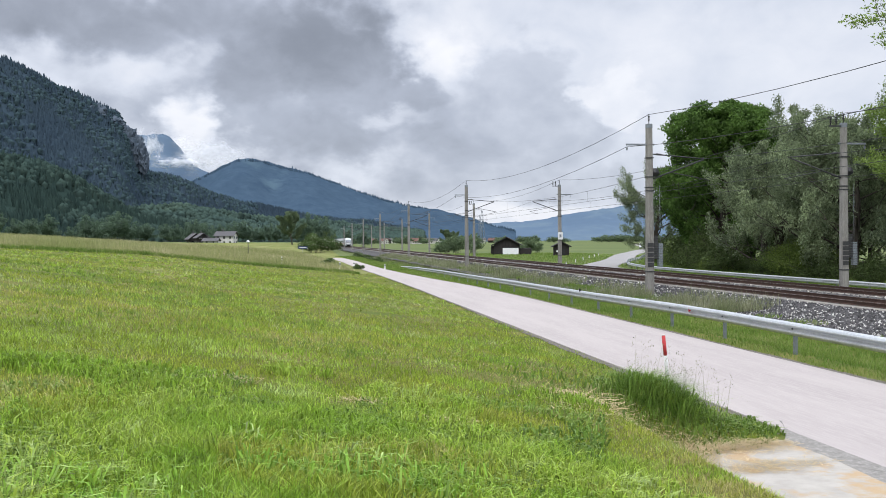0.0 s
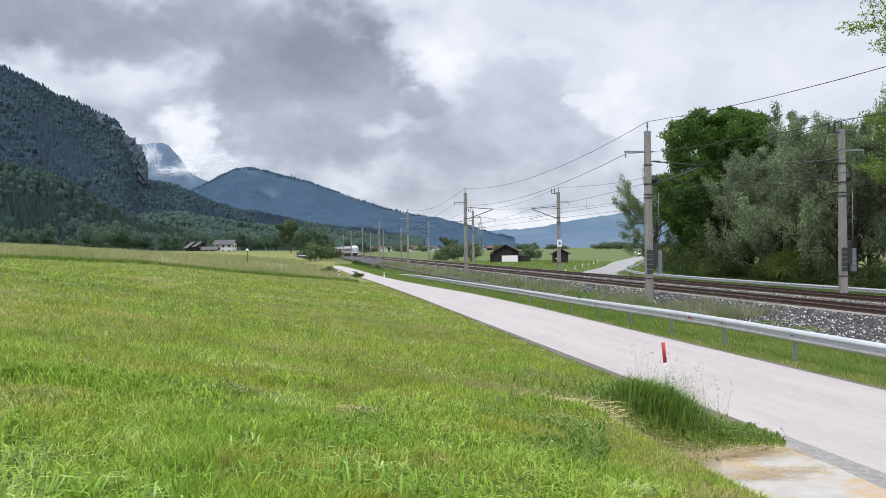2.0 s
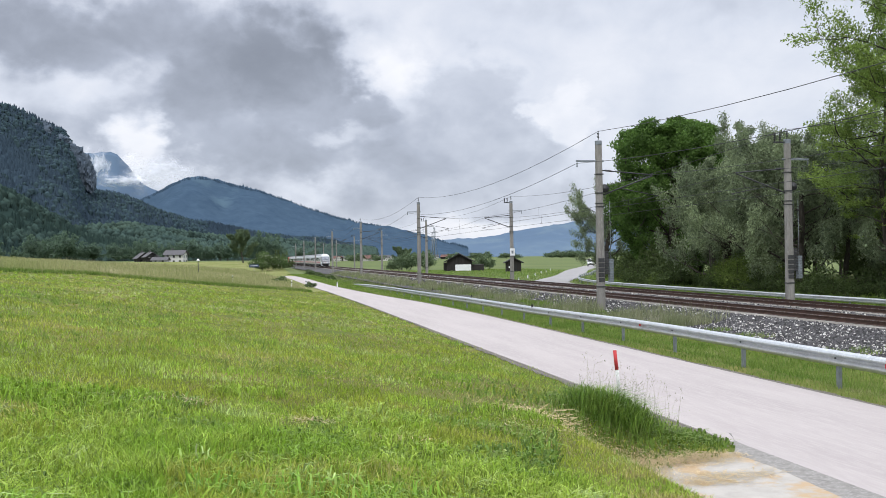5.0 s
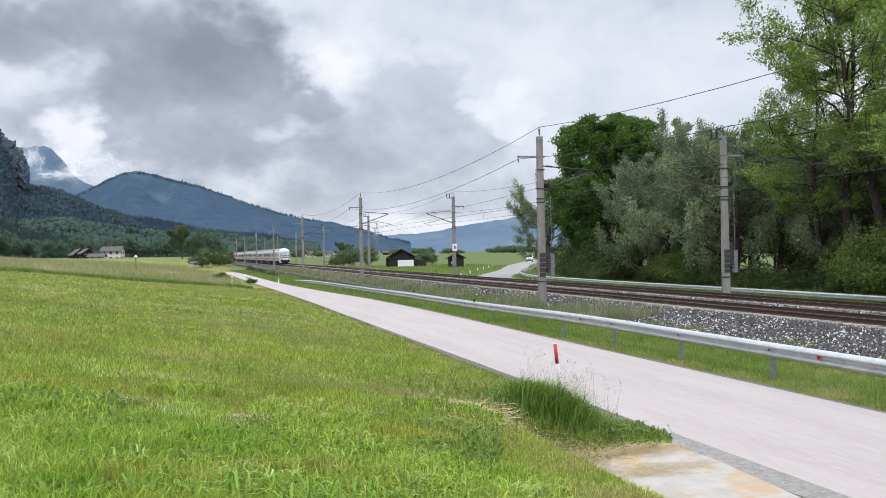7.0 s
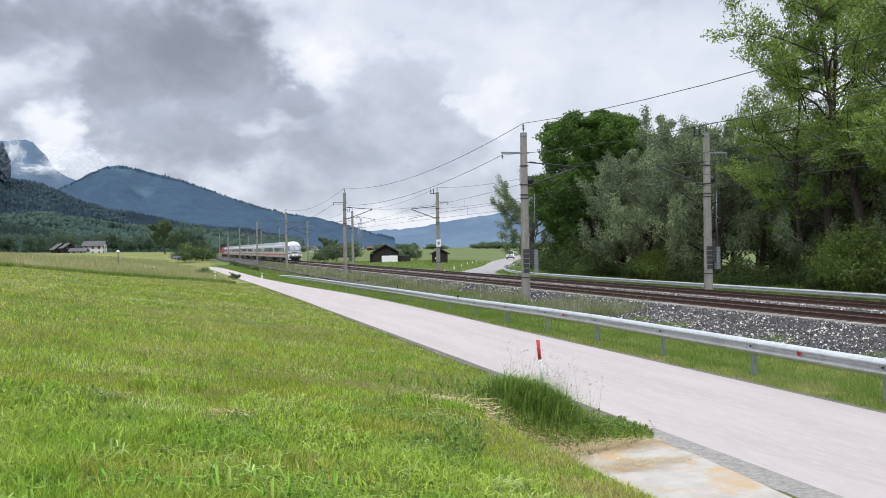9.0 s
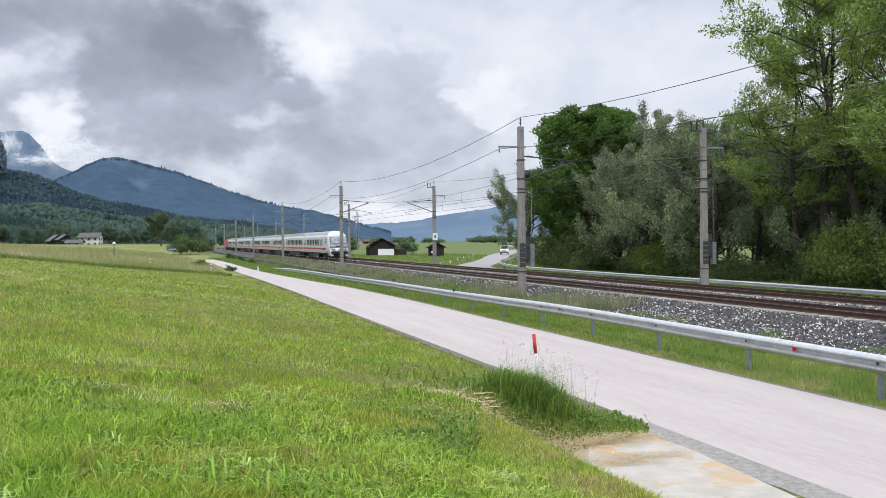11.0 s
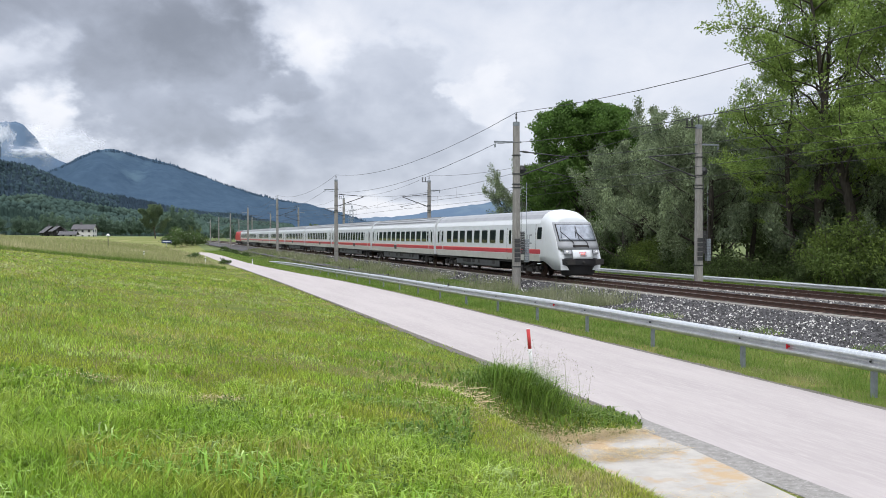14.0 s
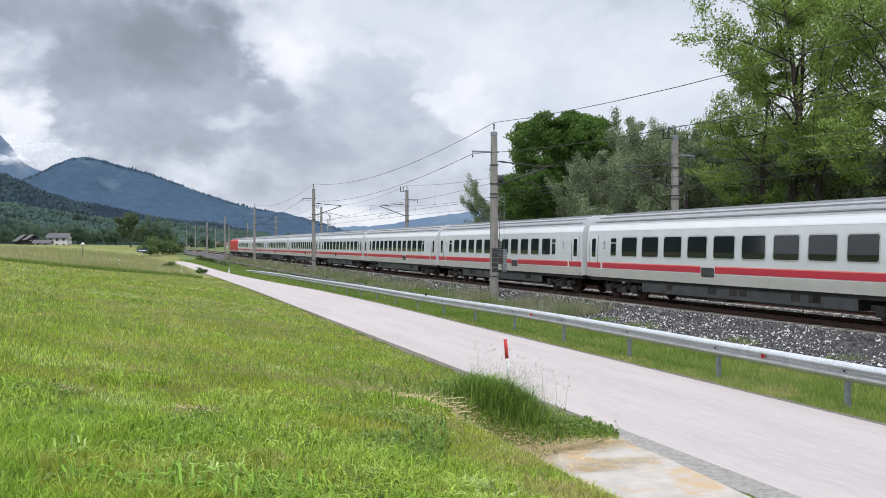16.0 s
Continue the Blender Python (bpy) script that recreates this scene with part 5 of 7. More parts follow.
def build_trees():
    proto = {
        "maple": make_tree("maple_tree", 1, 19.5, 0.42, 0.03, 5.8, 56, "maple", 42, 0.31, 1.08, forks=2, up=0.5, wild=0.34, flat=0.45, dome=5.3),
        "willow": make_tree("willow_tree", 2, 13.5, 0.38, 0.12, 4.6, 32, "willow", 38, 0.175, 0.52, droop=0.8, wild=0.42),
        "willow_b": make_tree("willow_tree", 7, 12.5, 0.34, 0.08, 4.3, 17, "willow", 38, 0.175, 0.52, droop=0.9, wild=0.45, stems=2),
        "locust": make_tree("locust_tree", 3, 22.5, 0.40, 0.22, 5.6, 30, "locust", 27, 0.19, 0.90, wild=0.42, up=0.5, lean=0.22, flat=0.26),
        "locust_b": make_tree("locust_tree", 9, 25.0, 0.36, 0.26, 5.2, 28, "locust", 26, 0.19, 0.90, wild=0.42, up=0.6, lean=0.3, flat=0.26),
        "thin": make_tree("willow_tree", 12, 17.0, 0.20, 0.42, 2.7, 15, "willow", 11, 0.16, 0.55, wild=0.45, up=0.8, lean=0.04),
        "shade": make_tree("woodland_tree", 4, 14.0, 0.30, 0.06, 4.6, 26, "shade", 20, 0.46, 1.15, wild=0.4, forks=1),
    }
    labels = {
        "maple": "tall dark green maple with a dense round crown", "willow": "grey-green willow with drooping foliage beside the road",
        "willow_b": "low grey-green willow with hanging twigs", "locust": "tall airy yellow-green locust tree with dark limbs",
        "locust_b": "very tall slender locust tree with sparse crown", "thin": "thin sparse grey willow rising above the wood", "shade": "dark green woodland tree, shade put into its leaf colour",
    }
    spots = [
        ("maple", 46.8, 102.0, 1.02, 10), ("willow", 48.0, 125, 1.0, 40), ("willow", 45.6, 86.0, 0.88, 200), ("willow_b", 43.0, 82.5, 1.05, 15), ("willow", 43.5, 76.0, 1.06, 95),
        ("willow_b", 43.0, 70.5, 1.08, 160), ("thin", 49.5, 82.0, 1.02, 0), ("thin", 48.5, 72.0, 1.10, 120), ("locust", 45.0, 58.0, 1.0, 30), ("locust_b", 46.0, 53.5, 1.0, 0),
        ("locust_b", 44.6, 60.0, 0.70, 60), ("locust_b", 47.0, 48.5, 1.02, 140), ("locust", 44.5, 46.0, 1.0, 280), ("locust", 46.0, 41.5, 1.05, 70),
        ("willow", 48.5, 64.5, 0.80, 310), ("willow_b", 47.0, 57.0, 1.0, 75), ("maple", 53.5, 110.5, 0.84, 150), ("willow_b", 44.6, 44.0, 0.9, 20),
    ]
    rng = random.Random(2)
    for k in range(20):
        spots.append(("shade", rng.uniform(53, 66), 36 + k * 4.4, rng.uniform(0.8, 1.12), rng.uniform(0, 360)))
    for k in range(14):
        spots.append(("shade", rng.uniform(68, 84), 34 + k * 6.5, rng.uniform(0.7, 0.9), rng.uniform(0, 360)))
    seen = set()
    for kind, x, y, s, turn in spots:
        base = proto[kind]
        m = pose(x, y, PLAIN_Z, 0, 0, turn)
        if kind in seen:
            t = copy_thing(base, m)
        else:
            t = base
            t.matrix_world = m
            seen.add(kind)
        t.scale = (s, s, s)
        tagged(t, labels[kind], "tree", group="wood beside the railway")
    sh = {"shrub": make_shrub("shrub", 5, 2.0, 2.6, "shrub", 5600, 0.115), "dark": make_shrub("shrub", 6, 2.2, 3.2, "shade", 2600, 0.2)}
    spots = []
    for k in range(40):
        y = 38 + k * 2.2
        spots.append(("shrub" if rng.random() < 0.22 else "dark", 40.8 + rng.uniform(0, 2.6) + max(0, (y - 100) * 0.3), y, rng.uniform(0.55, 1.0)))
    spots += [("shrub", 41.3, 75.5, 1.35), ("shrub", 41.2, 72.5, 1.3), ("shrub", 41.8, 78.5, 1.2), ("shrub", 41.0, 51.5, 1.6), ("shrub", 41.0, 48.0, 1.7), ("dark", 49, 57, 1.8), ("dark", 50.5, 62, 1.8), ("dark", 52, 53.5, 1.9), ("dark", 51.5, 67, 1.8), ("dark", 54.5, 60, 2.0), ("dark", 53, 73, 1.8), ("dark", 48.5, 50.5, 1.7), ("dark", 44.5, 101, 1.6), ("dark", 45.2, 105, 1.5), ("dark", 46.5, 109, 1.6), ("dark", 44.0, 96.5, 1.5), ("dark", 48.5, 114, 1.4), ("dark", 49.5, 119, 1.3), ("dark", 41.6, 88, 1.2), ("dark", 43.0, 98, 1.1), ("shrub", 46.0, 112, 1.2)]
    seen = set()
    for kind, x, y, s in spots:
        m = pose(x, y, PLAIN_Z, 0, 0, rng.uniform(0, 360))
        if kind in seen:
            t = copy_thing(sh[kind], m)
        else:
            t = sh[kind]
            t.matrix_world = m
            seen.add(kind)
        t.scale = (s, s, s * rng.uniform(0.85, 1.15))
        tagged(t, "leafy yellow-green shrub under the trees" if kind == "shrub" else "dark green shrub at the wood's edge", "shrub", group="shrubs at the wood's edge")
    # flowering elder and the tree beyond it, at the lane's bend
    e = make_shrub("elder_bush", 21, 3.7, 4.4, "elder", 11000, 0.26, 9)
    e.matrix_world = pose(4.0, 205, -0.1)
    tagged(e, "white-flowering elder bush at the lane's bend", "bush")
    d = make_shrub("bush", 22, 2.4, 5.0, "shade", 1500, 0.4)
    d.matrix_world = pose(7.2, 216, -0.4)
    tagged(d, "dark green bush behind the elder", "bush")
    for x, y, s in ((6.1, 97, 0.15), (3.6, 112, 0.22), (4.2, 120, 0.2), (13.4, 186, 0.3), (14.2, 170, 0.28), (12.9, 205, 0.36)):
        w = copy_thing(e, pose(x, y, float(land(x, y)), 0, 0, x * 60))
        w.scale = (s, s, s)
        tagged(w, "small pale-flowering bush beside the lane", "bush", group="small bushes by the lane")
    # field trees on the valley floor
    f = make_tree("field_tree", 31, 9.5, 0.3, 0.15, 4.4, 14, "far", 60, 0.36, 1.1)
    far = [(-1.2, 285, 0.82), (47.5, 300, 0.62), (72, 330, 0.4)]
    for k, (x, y, s) in enumerate(far):
        m = pose(x, y, 2.0 if x < 0 else PLAIN_Z, 0, 0, k * 77)
        t = f if k == 0 else copy_thing(f, m)
        t.matrix_world = m
        t.scale = (s * 0.8, s * 0.8, s)
        tagged(t, "round green field tree on the valley floor", "tree", group="field trees")
    b = make_shrub("field_bush", 35, 3.6, 5.4, "far", 1500, 0.6)
    for k, (x, y, s) in enumerate(((41.0, 262, 0.85), (44.5, 266, 1.0), (38.5, 258, 0.6), (50.0, 272, 1.05), (64.5, 262, 0.75), (68.0, 268, 0.6), (60.0, 256, 0.5))):
        m = pose(x, y, PLAIN_Z, 0, 0, k * 77)
        t = b if k == 0 else copy_thing(b, m)
        t.matrix_world = m
        t.scale = (s, s, s)
        tagged(t, "rounded green bush near the hay barn", "bush", group="bushes round the barn")
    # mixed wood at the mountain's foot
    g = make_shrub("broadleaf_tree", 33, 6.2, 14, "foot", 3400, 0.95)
    rng = random.Random(8)
    for k in range(75):
        az = rng.uniform(-19, 4.5)
        dist = rng.uniform(540, 1000)
        x, y = math.sin(radians(az)) * dist, math.cos(radians(az)) * dist
        if -8.2 < az < -1.2 and dist < 620:
            continue
        m = pose(x, y, float(land(x, y)) - 0.3, 0, 0, rng.uniform(0, 360))
        t = g if k == 0 else copy_thing(g, m)
        t.matrix_world = m
        s = rng.uniform(0.7, 1.3)
        t.scale = (s, s, s * rng.uniform(0.8, 1.1))
        tagged(t, "rounded broadleaf tree at the mountain's foot", "tree", group="wood at the mountain's foot")
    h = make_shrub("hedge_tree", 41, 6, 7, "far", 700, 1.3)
    for k in range(60):
        x = rng.uniform(70, 760)
        m = pose(x, 1150 + rng.uniform(-40, 60), PLAIN_Z, 0, 0, rng.uniform(0, 360))
        t = h if k == 0 else copy_thing(h, m)
        t.matrix_world = m
        s = rng.uniform(0.7, 1.5)
        t.scale = (s * 1.6, s * 1.3, s)
        tagged(t, "bushy tree in a far hedgerow", "tree", group="far hedgerow")


build_trees()


# ---------------------------------------------------------------- huts, houses, pylons
BOARD = material("dark_weathered_boards", (0.018, 0.016, 0.016), (0.032, 0.028, 0.027), scale=2, stretch=(6, 6, 0.4), rough=0.9, objectwise=0.25)
ROOF_DARK = material("dark_roof_tiles", (0.026, 0.025, 0.027), (0.042, 0.039, 0.041), scale=3, rough=0.85)
ROOF_RED = material("faded_roof_tiles", (0.17, 0.09, 0.075), (0.13, 0.075, 0.065), scale=1.5, rough=0.9)
ROOF_GREY = material("grey_roof_tiles", (0.11, 0.105, 0.11), (0.085, 0.085, 0.09), scale=1.5, rough=0.9)
PLASTER = material("white_plaster", (0.58, 0.57, 0.54), (0.50, 0.49, 0.46), scale=0.8, rough=0.9)
SIGN_WHITE = material("white_sheet", (0.75, 0.76, 0.77), (0.68, 0.69, 0.70), scale=3, rough=0.5)


def gable_house(name, w, d, eave, ridge, wall_mat, roof_mat, over=0.5):
    """A house with gables at its y ends, its base centred on the origin."""
    h = empty(name)
    bm = bmesh.new()
    prof = [(-w / 2, 0), (w / 2, 0), (w / 2, eave), (0, ridge), (-w / 2, eave)]
    sweep(bm, [(u, v) for u, v in prof], [(0, -d / 2, 0), (0, d / 2, 0)], closed=True)
    part("wall", bm, wall_mat, h)
    k = (ridge - eave) / (w / 2)
    for s in (-1, 1):
        bm = bmesh.new()
        x1 = w / 2 + over
        prof = [(s * 0.0, ridge + 0.05), (s * x1, ridge + 0.05 - k * x1), (s * x1, ridge + 0.25 - k * x1), (s * 0.0, ridge + 0.25)]
        sweep(bm, prof, [(0, -d / 2 - over, 0), (0, d / 2 + over, 0)], closed=True)
        part("roof", bm, roof_mat, h)
    return h


def build_huts():
    hut = gable_house("hay_barn", 6.4, 8.0, 2.6, 4.3, BOARD, ROOF_DARK, 0.7)
    hut.matrix_world = pose(53.5, 242, PLAIN_Z, 0, 0, -14)
    part("lean_to", box((3.3, -3.5, 0), (6.2, 3.0, 1.6), 0.05), BOARD, hut, "low dark lean-to")
    part("lean_to", box((-4.0, -3.6, 0), (-3.2, 3.0, 2.2), 0.05), BOARD, hut, "low dark lean-to")
    part("white_tarp", box((-1.0, -4.25, 0.05), (3.0, -4.06, 1.7), 0.04), SIGN_WHITE, hut, "white sheeted stack at the gable")
    for k in range(16):
        x = -3.0 + k * 0.4
        part("board", box((x - 0.17, -4.05, 0.02), (x + 0.17, -4.01, 2.55 + (1.45 * (1 - abs(x) / 3.2)))), BOARD, hut)
    tagged(hut, "dark wooden hay barn with a white sheeted stack", "barn")
    hut = gable_house("field_shed", 3.4, 4.2, 2.2, 3.1, BOARD, ROOF_DARK, 0.55)
    hut.matrix_world = pose(60.5, 216, PLAIN_Z, 0, 0, -12)
    # no opening is cut: a flat black panel stands for the unlit inside
    part("doorway", box((-0.6, -2.16, 0.0), (0.7, -2.12, 1.7)), M["black"], hut, "black panel standing for the dark inside of a doorway")
    part("plank", box((-1.2, -2.2, 0.9), (-0.7, -2.13, 1.25)), SIGN_WHITE, hut, "pale board on the front")
    tagged(hut, "small dark wooden field shed", "shed")


def house(x, y, z, turn, w, d, eave, ridge, wall, roof, label):
    h = gable_house("house", w, d, eave, ridge, wall, roof, 0.8)
    h.matrix_world = pose(x, y, z, 0, 0, turn)
    n = max(2, int(w / 2.6))
    for k in range(n):
        cx = -w / 2 + w * (k + 0.5) / n
        for zz in (1.0, 3.6):
            if zz + 1.2 < eave + 0.8:
                win = part("window", box((cx - 0.55, -d / 2 - 0.06, zz), (cx + 0.55, -d / 2 + 0.05, zz + 1.25)), M["glass_dark"], h)
                part("window_sill", box((cx - 0.65, -d / 2 - 0.16, zz - 0.1), (cx + 0.65, -d / 2 + 0.02, zz)), PLASTER, win)
    n = max(2, int(d / 3.0))
    for k in range(n):
        cy = -d / 2 + d * (k + 0.5) / n
        for s in (-1, 1):
            for zz in (1.0, 3.6):
                if zz + 1.2 < eave:
                    part("window", box((s * w / 2 - 0.06, cy - 0.5, zz), (s * w / 2 + 0.06, cy + 0.5, zz + 1.2)), M["glass_dark"], h)
    part("chimney", box((-0.35, d * 0.15, ridge - 0.8), (0.35, d * 0.15 + 0.7, ridge + 1.2), 0.03), ROOF_GREY, h)
    tagged(h, label, "house", group="farmstead" if y < 800 else "village houses")


def build_houses():
    house(-35.5, 507, 0.8, 74, 6.5, 9.5, 5.3, 7.2, PLASTER, ROOF_GREY, "white farmhouse with a grey gable roof")
    house(-53, 520, 1.2, 20, 7, 8, 3.4, 6.0, BOARD, ROOF_GREY, "dark timber barn with a broad grey roof")
    house(-48, 508, 1.0, 20, 6, 7, 4.2, 6.2, BOARD, ROOF_GREY, "dark farm building with pale gable")
    house(-42.5, 500, 1.0, 80, 5, 7, 2.4, 3.6, PLASTER, ROOF_GREY, "low white outbuilding beside the farmhouse")
    rng = random.Random(17)
    for k in range(26):
        a, dist = radians(rng.uniform(3.0, 12.5)), rng.uniform(1150, 1700)
        x, y = math.sin(a) * dist, math.cos(a) * dist
        house(x, y, float(land(x, y)) - 0.2, rng.uniform(0, 180), rng.uniform(8, 11), rng.uniform(10, 14), rng.uniform(3.5, 5), rng.uniform(6.5, 8), PLASTER if k % 3 else BOARD, ROOF_RED if k % 2 else ROOF_GREY, "village house with a gable roof on the valley floor")


def build_pylons():
    def pylon(x, y, h):
        p = tagged(empty("power_pylon", pose(x, y, PLAIN_Z, 0, 0, 30)), "far steel lattice power pylon on the plain", "pylon", group="power pylons")
        legs = [(sx, sy) for sx in (-1, 1) for sy in (-1, 1)]
        for sx, sy in legs:
            part("leg", tube((sx * h * 0.07, sy * h * 0.07, 0), (sx * h * 0.012, sy * h * 0.012, h), 0.16, 0.1, 4), M["galv_dark"], p)
        for k in range(9):
            a, b = k / 9, (k + 1) / 9
            wa, wb = h * (0.07 - 0.058 * a), h * (0.07 - 0.058 * b)
            bm = bmesh.new()
            for s in (-1, 1):
                add_tube(bm, (-wa, s * wa, a * h), (wb, s * wb, b * h), 0.08, seg=4)
                add_tube(bm, (wa, s * wa, a * h), (-wb, s * wb, b * h), 0.08, seg=4)
            part("brace", bm, M["galv_dark"], p)
        for z, w in ((0.72, 0.2), (0.85, 0.15)):
            part("crossarm", tube((-h * w, 0, h * z), (h * w, 0, h * z), 0.18, seg=4), M["galv_dark"], p)

    for x, y, h in ((175, 900, 32), (215, 560, 24), (192, 1000, 30)):
        pylon(x, y, h)


build_huts()
build_houses()
build_pylons()


# ---------------------------------------------------------------- van
def build_van():
    van = tagged(empty("van"), "white delivery van driving on the country road", "van")
    paint = material("white_van_paint", (0.74, 0.75, 0.76), (0.70, 0.71, 0.72), scale=1, rough=0.3)
    bm = bmesh.new()
    side = [(-2.6, 0.45), (2.45, 0.45), (2.5, 0.95), (2.35, 1.15), (1.65, 1.35), (0.95, 2.1), (0.6, 2.25), (-2.5, 2.3), (-2.6, 2.1)]
    L, R = [], []
    for y, z in side:
        k = 0.93 if z > 1.9 else 1.0
        L.append(bm.verts.new((-0.97 * k, y, z)))
        R.append(bm.verts.new((0.97 * k, y, z)))
    bm.faces.new(L)
    bm.faces.new(list(reversed(R)))
    for j in range(len(side)):
        q = (j + 1) % len(side)
        bm.faces.new((L[j], R[j], R[q], L[q]))
    bmesh.ops.recalc_face_normals(bm, faces=bm.faces)
    bmesh.ops.bevel(bm, geom=bm.edges[:], offset=0.06, segments=2, affect="EDGES", profile=0.5)
    part("body", bm, paint, van)
    bm = bmesh.new()
    q = [bm.verts.new(v) for v in ((-0.84, 1.68, 1.40), (0.84, 1.68, 1.40), (0.78, 1.02, 2.08), (-0.78, 1.02, 2.08))]
    f = bm.faces.new(q)
    r = bmesh.ops.extrude_face_region(bm, geom=[f])
    bmesh.ops.translate(bm, vec=(0, 0.04, 0.04), verts=[e for e in r["geom"] if isinstance(e, bmesh.types.BMVert)])
    bmesh.ops.recalc_face_normals(bm, faces=bm.faces)
    part("windscreen", bm, M["glass_dark"], van)
    for s in (-1, 1):
        part("side_window", box((s * 0.965 - 0.02, 0.35, 1.35), (s * 0.965 + 0.02, 1.2, 1.88), 0.015), M["glass_dark"], van)
        part("headlight", box((s * 0.72 - 0.2, 2.36, 0.88), (s * 0.72 + 0.2, 2.5, 1.08), 0.04), SIGN_WHITE, van)
        for y in (-1.65, 1.6):
            w = part("wheel", tube((s * 0.78, y, 0.33), (s * 1.0, y, 0.33), 0.33, seg=18), M["black"], van)
            part("rim", tube((s * 0.98, y, 0.33), (s * 1.01, y, 0.33), 0.2, seg=14), M["galv"], w)
        part("mirror", box((s * 1.1 - 0.09, 1.15, 1.3), (s * 1.1 + 0.09, 1.25, 1.55), 0.03), M["black"], van)
    part("bumper", box((-0.95, 2.38, 0.4), (0.95, 2.58, 0.72), 0.05), M["skirt"], van)
    part("grille", box((-0.5, 2.44, 0.8), (0.5, 2.53, 1.0), 0.02), M["black"], van)
    return van


VAN = build_van()


# ---------------------------------------------------------------- small things by the lane
RED_PAINT = material("red_stake_paint", (0.50, 0.045, 0.05), (0.42, 0.05, 0.05), scale=6, rough=0.6)
STAKE_WHITE = material("chipped_white_paint", (0.66, 0.66, 0.65), (0.50, 0.50, 0.48), scale=8, rough=0.7)


def build_small():
    z = float(land(6.85, 17.2))
    st = tagged(empty("snow_stake", pose(6.88, 17.25, z, 0, -5.5, 0)), "leaning red and white snow stake at the lane's edge", "stake")
    for a, b, mt in ((-0.1, 0.20, M["galv_dark"]), (0.20, 0.70, STAKE_WHITE), (0.70, 1.08, RED_PAINT), (1.08, 1.09, STAKE_WHITE)):
        part("section", tube((0, 0, a), (0, 0, b), 0.034, seg=12), mt, st, "painted tube section")
    # marker posts at the field corner
    for x, y, h in ((-1.3, 86, 0.75), (4.1, 93, 0.85), (6.05, 103, 0.7), (8.9, 98, 0.55)):
        p = tagged(empty("marker_post", pose(x, y, float(land(x, y)))), "short white roadside marker post with dark band", "post", group="marker posts")
        part("post", box((-0.06, -0.04, -0.1), (0.06, 0.04, h), 0.015), SIGN_WHITE, p)
        part("band", box((-0.065, -0.045, h * 0.72), (0.065, 0.045, h * 0.86), 0.005), M["black"], p)
    lamp = tagged(empty("field_post_lamp", pose(-5.5, 113, float(land(-5.5, 113)))), "thin post with a small pale cap in the tall grass", "post")
    part("pole", tube((0, 0, -0.1), (0, 0, 1.75), 0.045), M["steel_dark"], lamp)
    part("cap", tube((0, 0, 1.75), (0, 0, 1.98), 0.26, 0.06, 12), SIGN_WHITE, lamp, "pale conical cap")
    sign = tagged(empty("street_sign", pose(1.2, 186, float(land(1.2, 186)))), "small dark blue road sign on a post", "sign")
    part("pole", tube((0, 0, -0.1), (0, 0, 1.5), 0.04), M["galv_dark"], sign)
    part("plate", box((-0.9, -0.03, 1.2), (0.9, 0.03, 1.75), 0.02), material("blue_sign", (0.03, 0.05, 0.10), rough=0.5), sign)
    part("bar", box((-0.7, -0.045, 1.42), (0.7, -0.03, 1.53)), SIGN_WHITE, sign, "plain white bar of unreadable writing")
    # white plate on the far mast
    pl = tagged(empty("mast_sign", pose(30.7, 110.2, -0.62)), "white marker plate fixed to the mast", "sign")
    part("plate", box((-0.3, -0.32, 3.2), (0.3, -0.28, 4.05), 0.01), SIGN_WHITE, pl)
    part("bar", box((-0.12, -0.33, 3.45), (0.12, -0.32, 3.8)), M["galv_dark"], pl, "plain grey bar of unreadable writing")
    # number plates of the near masts
    for x, y, xs in ((19.7, 52.0, 1), (30.7, 50.6, 1)):
        nb = tagged(empty("mast_plate", pose(x, y, -0.62)), "small dark plates clamped to the mast", "sign", group="mast plates")
        for k in range(5):
            part("plate", box((-0.19, -0.20, 1.62 + k * 0.28), (0.17, -0.185, 1.84 + k * 0.28), 0.006), M["steel_dark"], nb)
    # white pegs along the country road
    for k in range(6):
        x, y = 39.5 + k * 6.2, 133 + k * 16.3
        p = tagged(empty("road_peg", pose(x - 1.5, y, PLAIN_Z)), "short white peg beside the country road", "post", group="road pegs")
        part("peg", box((-0.07, -0.07, -0.05), (0.07, 0.07, 0.55), 0.02), SIGN_WHITE, p)
        part("band", box((-0.074, -0.074, 0.38), (0.074, 0.074, 0.46), 0.004), M["black"], p)


build_small()


